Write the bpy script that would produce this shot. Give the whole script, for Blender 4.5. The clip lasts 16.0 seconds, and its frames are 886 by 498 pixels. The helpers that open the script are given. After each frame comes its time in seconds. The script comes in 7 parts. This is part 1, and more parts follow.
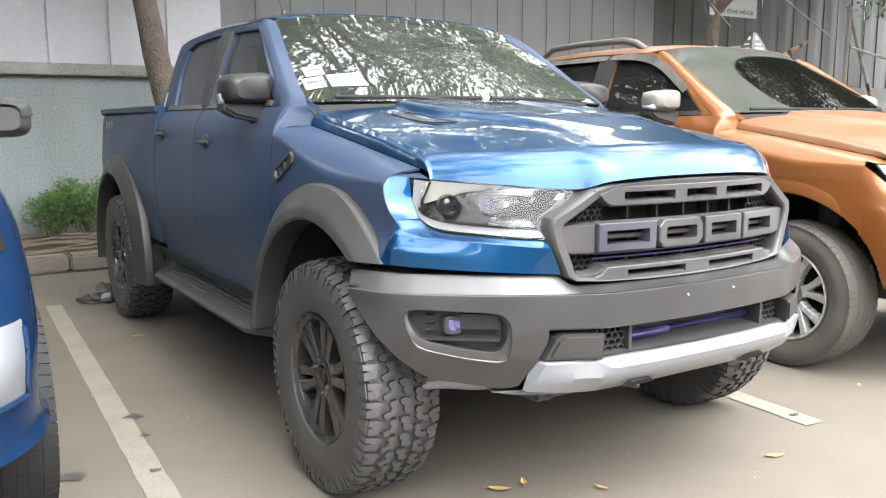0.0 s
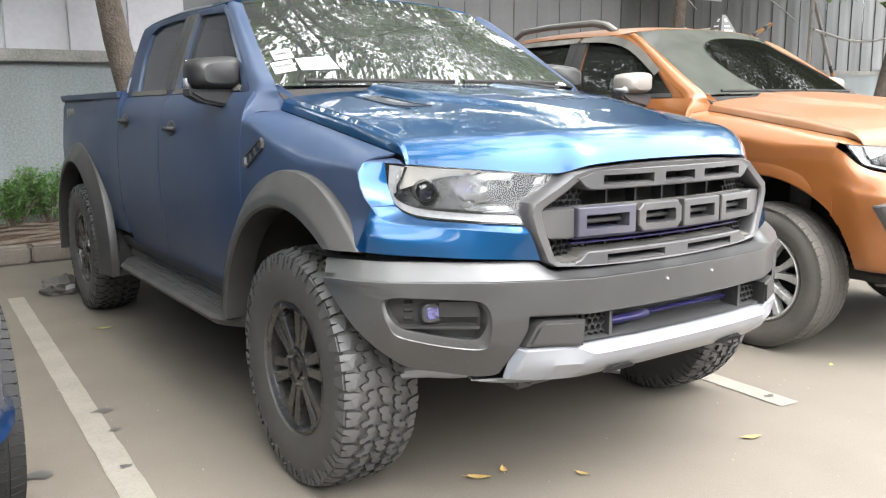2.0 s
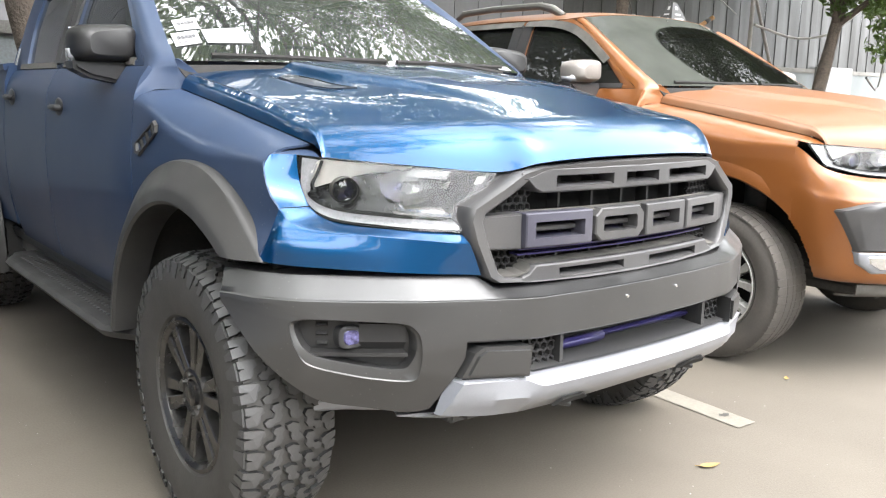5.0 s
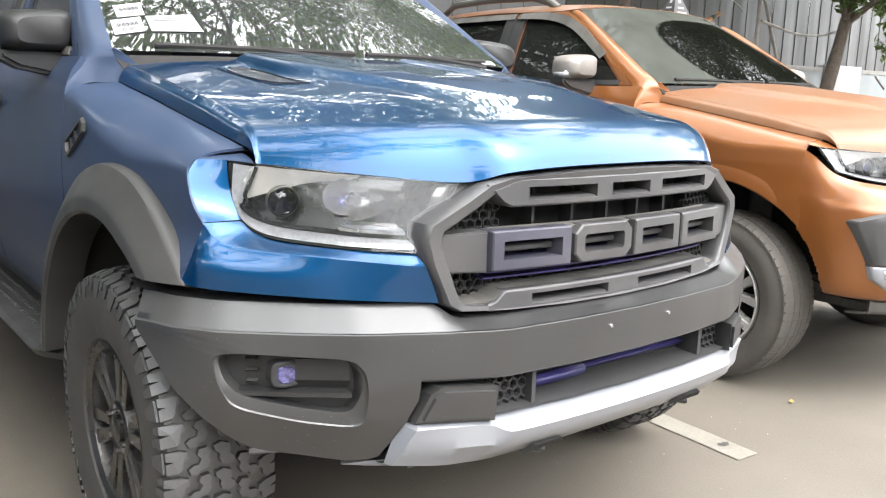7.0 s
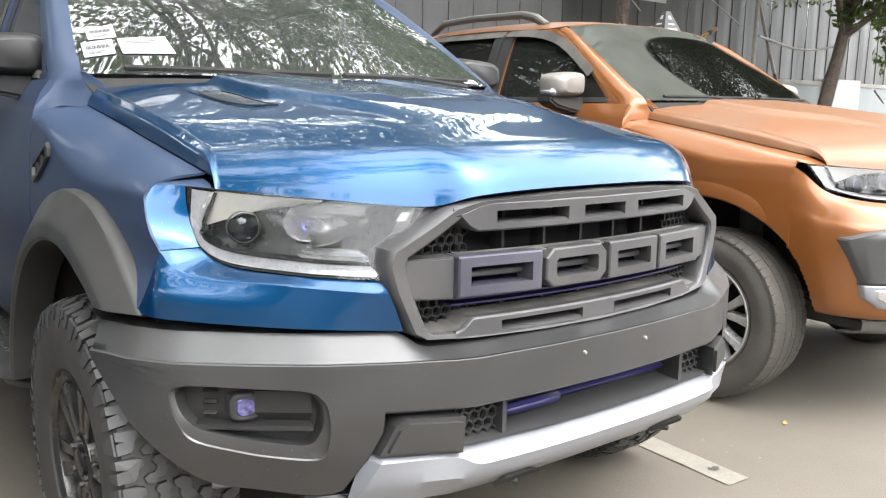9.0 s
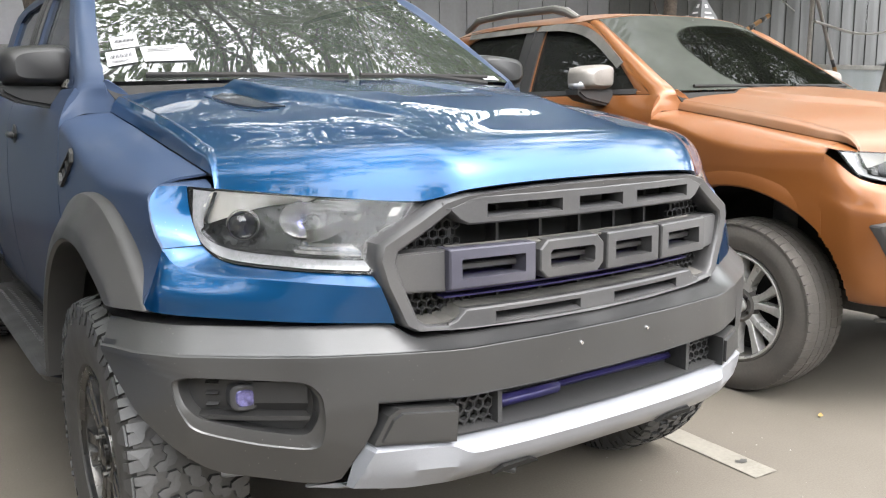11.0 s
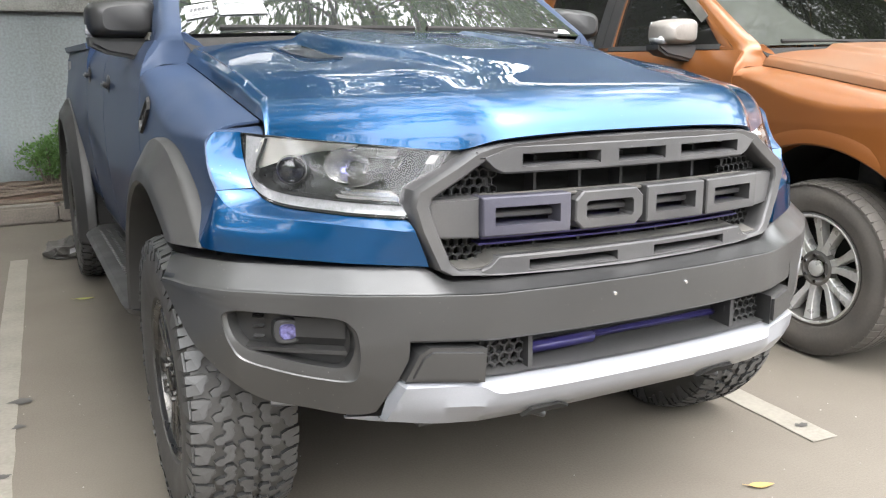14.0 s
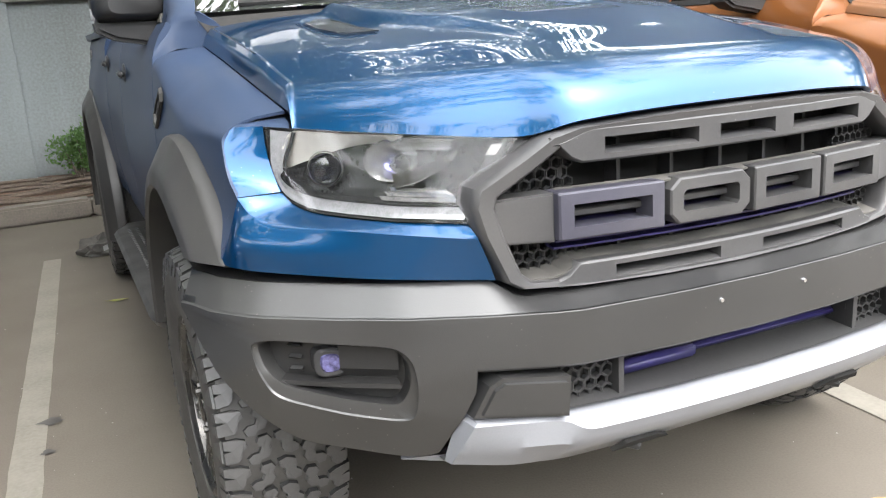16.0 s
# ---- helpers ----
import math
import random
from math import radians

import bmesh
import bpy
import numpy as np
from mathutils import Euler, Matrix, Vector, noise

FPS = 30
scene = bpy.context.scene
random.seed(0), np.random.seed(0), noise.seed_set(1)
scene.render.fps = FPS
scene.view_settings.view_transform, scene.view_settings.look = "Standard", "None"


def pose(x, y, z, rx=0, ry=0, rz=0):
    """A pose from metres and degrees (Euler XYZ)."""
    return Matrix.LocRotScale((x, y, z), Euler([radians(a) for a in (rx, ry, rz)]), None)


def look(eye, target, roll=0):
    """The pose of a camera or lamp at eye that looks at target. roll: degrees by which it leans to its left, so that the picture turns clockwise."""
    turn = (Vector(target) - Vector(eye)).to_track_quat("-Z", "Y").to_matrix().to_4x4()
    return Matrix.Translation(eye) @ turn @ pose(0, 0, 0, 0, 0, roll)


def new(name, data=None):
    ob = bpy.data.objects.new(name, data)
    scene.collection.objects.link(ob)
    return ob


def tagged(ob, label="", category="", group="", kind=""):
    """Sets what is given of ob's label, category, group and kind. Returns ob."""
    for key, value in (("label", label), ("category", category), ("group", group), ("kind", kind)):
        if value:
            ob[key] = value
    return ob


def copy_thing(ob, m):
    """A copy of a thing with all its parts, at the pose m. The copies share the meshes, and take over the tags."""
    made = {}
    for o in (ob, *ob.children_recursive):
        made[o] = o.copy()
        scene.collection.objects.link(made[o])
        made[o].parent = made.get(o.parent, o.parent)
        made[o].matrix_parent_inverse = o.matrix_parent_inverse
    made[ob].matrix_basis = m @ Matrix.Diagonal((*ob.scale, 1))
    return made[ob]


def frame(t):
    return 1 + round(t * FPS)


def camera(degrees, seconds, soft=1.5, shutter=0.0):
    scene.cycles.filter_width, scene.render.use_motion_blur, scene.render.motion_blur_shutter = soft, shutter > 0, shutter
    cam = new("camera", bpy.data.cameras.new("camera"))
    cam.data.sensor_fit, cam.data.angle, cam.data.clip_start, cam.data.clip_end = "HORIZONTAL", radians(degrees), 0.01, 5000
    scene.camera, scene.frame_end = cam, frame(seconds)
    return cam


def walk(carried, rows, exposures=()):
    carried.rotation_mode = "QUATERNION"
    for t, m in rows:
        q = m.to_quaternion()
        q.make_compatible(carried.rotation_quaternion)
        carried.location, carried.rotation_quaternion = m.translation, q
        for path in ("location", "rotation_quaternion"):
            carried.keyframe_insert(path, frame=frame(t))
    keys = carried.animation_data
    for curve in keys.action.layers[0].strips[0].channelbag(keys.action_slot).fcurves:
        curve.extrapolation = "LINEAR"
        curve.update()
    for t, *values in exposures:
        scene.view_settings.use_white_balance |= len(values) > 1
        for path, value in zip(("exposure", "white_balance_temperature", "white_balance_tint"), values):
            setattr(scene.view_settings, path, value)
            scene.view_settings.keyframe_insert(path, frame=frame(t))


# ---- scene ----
cam = camera(55.4, 16.0, soft=1.2)
PATH = [
    (0, (-2.143, -1.749, 1.303), (-1.084, -0.079, 1.003), -0.2),
    (0.5, (-2.15, -1.748, 1.302), (-1.084, -0.082, 1.004), -0.6),
    (1, (-2.148, -1.74, 1.302), (-1.068, -0.085, 0.994), -0.7),
    (1.5, (-2.145, -1.728, 1.301), (-1.051, -0.085, 0.979), -0.9),
    (2, (-2.138, -1.69, 1.299), (-1.019, -0.066, 0.964), -0.6),
    (2.5, (-2.133, -1.644, 1.295), (-0.974, -0.05, 0.958), -0.2),
    (3, (-2.145, -1.602, 1.295), (-0.94, -0.041, 0.96), -0.2),
    (3.5, (-2.153, -1.574, 1.294), (-0.929, -0.03, 0.951), 0.1),
    (4, (-2.074, -1.522, 1.291), (-0.849, 0.02, 0.942), 0.5),
    (6.5, (-1.656, -1.21, 1.29), (-0.412, 0.309, 0.909), 1.4),
    (7, (-1.599, -1.205, 1.297), (-0.373, 0.33, 0.921), 1.5),
    (7.5, (-1.557, -1.204, 1.3), (-0.338, 0.34, 0.941), 1.4),
    (8, (-1.53, -1.205, 1.303), (-0.3, 0.334, 0.96), 1.2),
    (10.5, (-1.433, -1.265, 1.311), (-0.278, 0.332, 0.97), -0.4),
    (11, (-1.404, -1.326, 1.304), (-0.297, 0.304, 0.962), -0.8),
    (11.5, (-1.444, -1.349, 1.306), (-0.344, 0.285, 0.964), -1.1),
    (12, (-1.498, -1.405, 1.3), (-0.405, 0.23, 0.938), -1.0),
    (12.5, (-1.501, -1.436, 1.29), (-0.424, 0.204, 0.901), -1.0),
    (13, (-1.424, -1.448, 1.287), (-0.389, 0.215, 0.884), -0.2),
    (13.5, (-1.371, -1.461, 1.287), (-0.381, 0.224, 0.86), -0.4),
    (14, (-1.314, -1.459, 1.29), (-0.424, 0.278, 0.854), -0.5),
    (14.5, (-1.247, -1.476, 1.29), (-0.423, 0.289, 0.837), -0.4),
    (15, (-1.212, -1.423, 1.278), (-0.426, 0.355, 0.809), -1.6),
    (15.5, (-1.197, -1.276, 1.289), (-0.409, 0.495, 0.796), -3.1),
    (16, (-1.207, -1.142, 1.293), (-0.412, 0.623, 0.79), -3.7),
]
walk(cam, [(t, look(eye, target, roll)) for t, eye, target, roll in PATH], exposures=[(0, 3.43, 6500, 10), (4, 3.35, 6500, 10), (7, 3.18, 6500, 10), (11, 3.01, 6500, 10), (14, 3.18, 6500, 10), (16, 3.11, 6500, 10)])

# ---- light ----
SUN_ELEV, SUN_AZ = 58.0, 168.0
world = bpy.data.worlds.new("sky")
scene.world = world
world.use_nodes = True
wn = world.node_tree.nodes
sky = wn.new("ShaderNodeTexSky")
sky.sky_type, sky.sun_disc = "NISHITA", False
sky.sun_elevation, sky.sun_rotation = radians(SUN_ELEV), radians(SUN_AZ)
sky.air_density, sky.dust_density, sky.ozone_density = 1.0, 6.0, 1.0
wn["Background"].inputs["Strength"].default_value = 0.15
haze = wn.new("ShaderNodeHueSaturation")  # thin white cloud over the blue
haze.inputs["Saturation"].default_value, haze.inputs["Value"].default_value = 0.30, 0.33
world.node_tree.links.new(sky.outputs[0], haze.inputs["Color"])
veil = wn.new("ShaderNodeMix")
veil.data_type, veil.blend_type = "RGBA", "ADD"
veil.inputs["Factor"].default_value = 1.0
veil.inputs["B"].default_value = (4.9, 5.05, 5.25, 1)
world.node_tree.links.new(haze.outputs[0], veil.inputs["A"])
world.node_tree.links.new(veil.outputs["Result"], wn["Background"].inputs["Color"])
sun_data = bpy.data.lights.new("sun", "SUN")
sun_data.energy, sun_data.angle, sun_data.color = 0.25, radians(140), (1.0, 0.95, 0.88)
sun = new("sun", sun_data)
_a, _e = radians(SUN_AZ), radians(SUN_ELEV)
sun.matrix_world = look((0, 0, 0), (-math.sin(_a) * math.cos(_e), -math.cos(_a) * math.cos(_e), -math.sin(_e)))


# ---- materials ----
def mat(name, color, rough=0.5, metal=0.0, color2=None, scale=6.0, fine=60.0, vary=0.0, bump=0.0, coat=0.0, coat_rough=0.03,
        spec=0.5, sheen=0.0, rvary=0.0, dust=0.0, dust_color=(0.30, 0.28, 0.25), transmission=0.0, per_object=0.0, coat_ior=1.5, specks=0.0, streak=0.0):
    """A principled surface: two-scale colour variation, roughness variation, fine relief, and a dusty film."""
    m = bpy.data.materials.new(name)
    m.use_nodes = True
    nt = m.node_tree
    n, link = nt.nodes, nt.links.new
    b = n["Principled BSDF"]
    b.inputs["Metallic"].default_value = metal
    b.inputs["Roughness"].default_value = rough
    b.inputs["Coat Weight"].default_value = coat
    b.inputs["Coat Roughness"].default_value = coat_rough
    b.inputs["Coat IOR"].default_value = coat_ior
    b.inputs["Specular IOR Level"].default_value = spec
    b.inputs["Transmission Weight"].default_value = transmission
    c2 = color2 or tuple(c * 0.6 for c in color)
    tc = n.new("ShaderNodeTexCoord")
    big = n.new("ShaderNodeTexNoise")
    big.inputs["Scale"].default_value, big.inputs["Detail"].default_value = scale, 5
    small = n.new("ShaderNodeTexNoise")
    small.inputs["Scale"].default_value, small.inputs["Detail"].default_value = fine, 4
    if streak:
        run = n.new("ShaderNodeMapping")  # stains that run downwards
        run.inputs["Scale"].default_value = (1.6, 1.6, streak)
        link(tc.outputs["Object"], run.inputs["Vector"])
        link(run.outputs[0], big.inputs["Vector"])
    else:
        link(tc.outputs["Object"], big.inputs["Vector"])
    link(tc.outputs["Object"], small.inputs["Vector"])
    mul = n.new("ShaderNodeMath")
    mul.operation = "MULTIPLY"
    link(big.outputs["Fac"], mul.inputs[0])
    link(small.outputs["Fac"], mul.inputs[1])
    ramp = n.new("ShaderNodeMapRange")
    ramp.inputs["From Min"].default_value, ramp.inputs["From Max"].default_value = 0.12, 0.42
    ramp.inputs["To Min"].default_value, ramp.inputs["To Max"].default_value = 0.0, vary
    link(mul.outputs[0], ramp.inputs["Value"])
    mix = n.new("ShaderNodeMix")
    mix.data_type = "RGBA"
    mix.inputs["A"].default_value, mix.inputs["B"].default_value = (*color, 1), (*c2, 1)
    link(ramp.outputs[0], mix.inputs["Factor"])
    out = mix.outputs["Result"]
    if per_object:
        info = n.new("ShaderNodeObjectInfo")
        hsv = n.new("ShaderNodeHueSaturation")
        mr = n.new("ShaderNodeMapRange")
        mr.inputs["To Min"].default_value, mr.inputs["To Max"].default_value = 1 - per_object, 1 + per_object
        link(info.outputs["Random"], mr.inputs["Value"])
        link(mr.outputs[0], hsv.inputs["Value"])
        link(out, hsv.inputs["Color"])
        out = hsv.outputs[0]
    if dust:
        dn = n.new("ShaderNodeTexNoise")
        dn.inputs["Scale"].default_value, dn.inputs["Detail"].default_value = scale * 0.7, 8
        link(tc.outputs["Object"], dn.inputs["Vector"])
        dr = n.new("ShaderNodeMapRange")
        dr.inputs["From Min"].default_value, dr.inputs["From Max"].default_value = 0.35, 0.75
        dr.inputs["To Min"].default_value, dr.inputs["To Max"].default_value = dust * 0.4, dust
        link(dn.outputs["Fac"], dr.inputs["Value"])
        dm = n.new("ShaderNodeMix")
        dm.data_type = "RGBA"
        dm.inputs["B"].default_value = (*dust_color, 1)
        link(out, dm.inputs["A"])
        link(dr.outputs[0], dm.inputs["Factor"])
        out = dm.outputs["Result"]
    if specks:
        # scattered pale dirt spots, thicker in patches
        vo = n.new("ShaderNodeTexVoronoi")
        vo.inputs["Scale"].default_value = 62.0
        pn = n.new("ShaderNodeTexNoise")
        pn.inputs["Scale"].default_value, pn.inputs["Detail"].default_value = 3.1, 3
        link(tc.outputs["Object"], pn.inputs["Vector"])
        link(tc.outputs["Object"], vo.inputs["Vector"])
        size = n.new("ShaderNodeMapRange")
        size.inputs["From Min"].default_value, size.inputs["From Max"].default_value = 0.46, 0.72
        size.inputs["To Min"].default_value, size.inputs["To Max"].default_value = 0.0, 0.14
        link(pn.outputs["Fac"], size.inputs["Value"])
        lt = n.new("ShaderNodeMath")
        lt.operation = "LESS_THAN"
        link(vo.outputs["Distance"], lt.inputs[0])
        link(size.outputs[0], lt.inputs[1])
        am = n.new("ShaderNodeMath")
        am.operation = "MULTIPLY"
        am.inputs[1].default_value = specks
        link(lt.outputs[0], am.inputs[0])
        sp = n.new("ShaderNodeMix")
        sp.data_type = "RGBA"
        sp.inputs["B"].default_value = (*dust_color, 1)
        link(out, sp.inputs["A"])
        link(am.outputs[0], sp.inputs["Factor"])
        out = sp.outputs["Result"]
    link(out, b.inputs["Base Color"])
    if rvary:
        rr = n.new("ShaderNodeMapRange")
        rr.inputs["From Min"].default_value, rr.inputs["From Max"].default_value = 0.3, 0.7
        rr.inputs["To Min"].default_value, rr.inputs["To Max"].default_value = max(0.02, rough - rvary), min(1, rough + rvary)
        link(big.outputs["Fac"], rr.inputs["Value"])
        link(rr.outputs[0], b.inputs["Roughness"])
    if bump:
        bn = n.new("ShaderNodeBump")
        bn.inputs["Strength"].default_value, bn.inputs["Distance"].default_value = 1.0, bump
        link(small.outputs["Fac"], bn.inputs["Height"])
        link(bn.outputs[0], b.inputs["Normal"])
    return m


def glass_mat(name, tint, film=None, film_amount=0.0, clear=None, gloss=1.0, ior=1.55):
    """Thin sheet glass: tinted see-through, mirror gloss by Fresnel, and a dusty film that a wiper may have cleared in an ellipse."""
    m = bpy.data.materials.new(name)
    m.use_nodes = True
    nt = m.node_tree
    n, link = nt.nodes, nt.links.new
    n.remove(n["Principled BSDF"])
    tr = n.new("ShaderNodeBsdfTransparent")
    tr.inputs["Color"].default_value = (*tint, 1)
    gl = n.new("ShaderNodeBsdfGlossy")
    gl.inputs["Roughness"].default_value = 0.0
    gl.inputs["Color"].default_value = (gloss, gloss, gloss, 1)
    fr = n.new("ShaderNodeFresnel")
    fr.inputs["IOR"].default_value = ior
    mx = n.new("ShaderNodeMixShader")
    link(fr.outputs[0], mx.inputs["Fac"])
    link(tr.outputs[0], mx.inputs[1])
    link(gl.outputs[0], mx.inputs[2])
    out = mx.outputs[0]
    if film:
        df = n.new("ShaderNodeBsdfDiffuse")
        df.inputs["Color"].default_value = (*film, 1)
        tc = n.new("ShaderNodeTexCoord")
        no = n.new("ShaderNodeTexNoise")
        no.inputs["Scale"].default_value, no.inputs["Detail"].default_value = 5.0, 8
        link(tc.outputs["Object"], no.inputs["Vector"])
        mr = n.new("ShaderNodeMapRange")
        mr.inputs["From Min"].default_value, mr.inputs["From Max"].default_value = 0.3, 0.7
        mr.inputs["To Min"].default_value, mr.inputs["To Max"].default_value = film_amount * 0.7, film_amount
        link(no.outputs["Fac"], mr.inputs["Value"])
        fac = mr.outputs[0]
        if clear:
            (cx, cz, rx, rz) = clear
            sep = n.new("ShaderNodeSeparateXYZ")
            link(tc.outputs["Object"], sep.inputs[0])
            terms = []
            for axis, c, r in (("X", cx, rx), ("Z", cz, rz)):
                s = n.new("ShaderNodeMath")
                s.operation = "SUBTRACT"
                link(sep.outputs[axis], s.inputs[0])
                s.inputs[1].default_value = c
                d = n.new("ShaderNodeMath")
                d.operation = "DIVIDE"
                link(s.outputs[0], d.inputs[0])
                d.inputs[1].default_value = r
                p = n.new("ShaderNodeMath")
                p.operation = "POWER"
                a = n.new("ShaderNodeMath")
                a.operation = "ABSOLUTE"
                link(d.outputs[0], a.inputs[0])
                link(a.outputs[0], p.inputs[0])
                p.inputs[1].default_value = 2.6
                terms.append(p.outputs[0])
            add = n.new("ShaderNodeMath")
            add.operation = "ADD"
            link(terms[0], add.inputs[0])
            link(terms[1], add.inputs[1])
            mk = n.new("ShaderNodeMapRange")
            mk.inputs["From Min"].default_value, mk.inputs["From Max"].default_value = 0.94, 1.06
            mk.inputs["To Min"].default_value, mk.inputs["To Max"].default_value = 0.06, 1.0
            link(add.outputs[0], mk.inputs["Value"])
            mu = n.new("ShaderNodeMath")
            mu.operation = "MULTIPLY"
            link(fac, mu.inputs[0])
            link(mk.outputs[0], mu.inputs[1])
            fac = mu.outputs[0]
        m2 = n.new("ShaderNodeMixShader")
        link(fac, m2.inputs["Fac"])
        link(out, m2.inputs[1])
        link(df.outputs[0], m2.inputs[2])
        out = m2.outputs[0]
    link(out, n["Material Output"].inputs["Surface"])
    return m


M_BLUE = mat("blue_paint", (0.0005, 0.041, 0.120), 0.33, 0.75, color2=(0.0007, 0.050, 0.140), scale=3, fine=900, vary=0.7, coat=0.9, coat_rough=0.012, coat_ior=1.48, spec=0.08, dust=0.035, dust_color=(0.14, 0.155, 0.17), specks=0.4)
# truck's blue again: real dust, plus a base darkened for the shaded flanks
M_BLUE_SIDE = mat("dusty_shaded_blue_paint", (0.0016, 0.0190, 0.060), 0.46, 0.10, color2=(0.0025, 0.023, 0.070), scale=2, fine=300, vary=0.7, coat=0.28, coat_rough=0.10, coat_ior=1.45, spec=0.10, specks=0.5, dust=0.38, dust_color=(0.116, 0.118, 0.125))
M_BLUE2 = mat("bright_blue_paint", (0.0008, 0.024, 0.088), 0.36, 0.45, color2=(0.0012, 0.030, 0.10), scale=3, fine=800, vary=0.6, coat=1.0, coat_rough=0.03, coat_ior=1.55, spec=0.15, dust=0.04)
M_ORANGE = mat("orange_paint", (0.190, 0.057, 0.008), 0.36, 0.3, color2=(0.222, 0.073, 0.012), scale=3, fine=800, vary=0.7, coat=0.55, coat_rough=0.09, coat_ior=1.5, dust=0.24, dust_color=(0.152, 0.092, 0.052), specks=0.5)
M_ORANGE_TOP = mat("dusty_orange_paint", (0.165, 0.054, 0.011), 0.5, 0.2, color2=(0.19, 0.068, 0.018), scale=4, fine=500, vary=0.7, coat=0.25, coat_rough=0.2, dust=0.60, dust_color=(0.158, 0.102, 0.066), specks=0.4)
M_PLASTIC = mat("dark_grey_plastic", (0.0110, 0.0113, 0.0122), 0.38, 0.0, color2=(0.0150, 0.0151, 0.0157), scale=5, fine=400, vary=0.8, bump=0.0002, rvary=0.06, dust=0.05, spec=0.92, specks=0.3)
M_GRILLE = mat("matt_grey_grille", (0.0285, 0.0288, 0.0325), 0.38, 0.1, color2=(0.0405, 0.0408, 0.0430), scale=7, fine=200, vary=0.8, rvary=0.08, dust=0.14, spec=0.5, specks=0.35)
M_FLARE = mat("grey_arch_plastic", (0.01403, 0.0143, 0.01487), 0.42, 0.0, color2=(0.02103, 0.02103, 0.02076), scale=6, fine=300, vary=0.8, bump=0.0002, rvary=0.08, dust=0.10, spec=0.32, specks=0.25)
M_BLACK = mat("black_plastic", (0.022, 0.022, 0.0238), 0.46, 0.0, color2=(0.036, 0.036, 0.036), scale=9, fine=150, vary=0.7, dust=0.05, spec=0.35)
M_DUSTY = mat("dusty_black_plastic", (0.008125, 0.008125, 0.008125), 0.8, 0.0, color2=(0.026, 0.02535, 0.02275), scale=12, fine=90, vary=1.0, dust=0.35)
M_CAVITY = mat("under_body_black", (0.060, 0.059, 0.058), 0.9, color2=(0.095, 0.090, 0.083), scale=5, vary=0.8)
M_MATT = mat("matt_black_trim", (0.026, 0.0255, 0.025), 0.9, color2=(0.040, 0.038, 0.036), scale=9, fine=80, vary=0.7, spec=0.1)
M_MIRROR = mat("grained_dark_plastic", (0.010, 0.010, 0.0108), 0.38, 0.0, color2=(0.016, 0.016, 0.0165), scale=9, fine=300, vary=0.7, bump=0.0002, dust=0.04, spec=0.35)
M_CAP = mat("dusty_mirror_cap", (0.21, 0.195, 0.18), 0.5, 0.2, color2=(0.16, 0.148, 0.136), scale=7, fine=60, vary=0.7, dust=0.45, dust_color=(0.19, 0.165, 0.145))
M_VENT = mat("dark_vent_mesh", (0.0015, 0.004, 0.010), 0.35, 0.0, color2=(0.003, 0.007, 0.016), scale=20, fine=200, vary=0.8, bump=0.0006, coat=0.8, coat_rough=0.08)
M_SILVER = mat("silver_painted_skid_plate", (0.2551, 0.2621, 0.2834), 0.34, 0.4, color2=(0.2267, 0.2338, 0.2551), scale=6, fine=300, vary=0.7, coat=0.3, coat_rough=0.2, dust=0.12, dust_color=(0.2267, 0.2197, 0.2125))
M_CHROME = mat("chrome", (0.75, 0.76, 0.78), 0.08, 1.0, scale=8, vary=0.2, rvary=0.04)
M_REFLECT = mat("lamp_reflector", (0.75, 0.75, 0.75), 0.12, 0.9, color2=(0.5, 0.5, 0.5), scale=30, fine=120, vary=0.6, bump=0.0004)
M_LAMPDARK = mat("lamp_housing", (0.012, 0.0125, 0.0125), 0.22, 0.1, color2=(0.026, 0.0265, 0.026), scale=12, vary=0.6)
M_DRL = mat("frosted_lamp_strip", (0.3416, 0.3416, 0.3564), 0.2, 0.0, color2=(0.2079, 0.2079, 0.2152), scale=60, fine=300, vary=0.9, coat=1.0)
M_RUBBER = mat("tyre_rubber", (0.022, 0.0212, 0.0204), 0.6, 0.0, color2=(0.036, 0.0343, 0.0312), scale=7, fine=120, vary=0.9, bump=0.0004, rvary=0.1, dust=0.18, dust_color=(0.13, 0.115, 0.10))
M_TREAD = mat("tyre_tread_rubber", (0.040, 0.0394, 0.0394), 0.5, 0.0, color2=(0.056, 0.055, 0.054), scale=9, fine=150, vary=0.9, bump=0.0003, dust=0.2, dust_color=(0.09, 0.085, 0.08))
# near black: painted shade for grooves and recesses, also a dark tyre rubber
M_NEARBLACK = mat("near_black_shade_and_rubber", (0.006, 0.006, 0.006), 0.8, 0.0, color2=(0.011, 0.0108, 0.0105), scale=9, fine=150, vary=0.8)
M_ROADTYRE = mat("dusty_tyre_rubber", (0.0338, 0.03127, 0.02873), 0.8, 0.0, color2=(0.05915, 0.05239, 0.04647), scale=6, fine=100, vary=0.9, bump=0.0004, dust=0.35, dust_color=(0.1436, 0.1225, 0.1014))
M_RIMDARK = mat("dark_alloy", (0.085, 0.083, 0.080), 0.26, 0.85, color2=(0.11, 0.107, 0.102), scale=9, vary=0.8, rvary=0.1, dust=0.18, dust_color=(0.10, 0.09, 0.08))
M_RIMSILVER = mat("machined_alloy", (0.48, 0.47, 0.45), 0.32, 0.35, color2=(0.36, 0.35, 0.33), scale=12, vary=0.8, rvary=0.1, dust=0.15, dust_color=(0.2, 0.18, 0.16))
M_RIMGREY = mat("grey_alloy", (0.084, 0.0805, 0.077), 0.4, 0.6, color2=(0.126, 0.119, 0.112), scale=9, vary=0.7, dust=0.3)
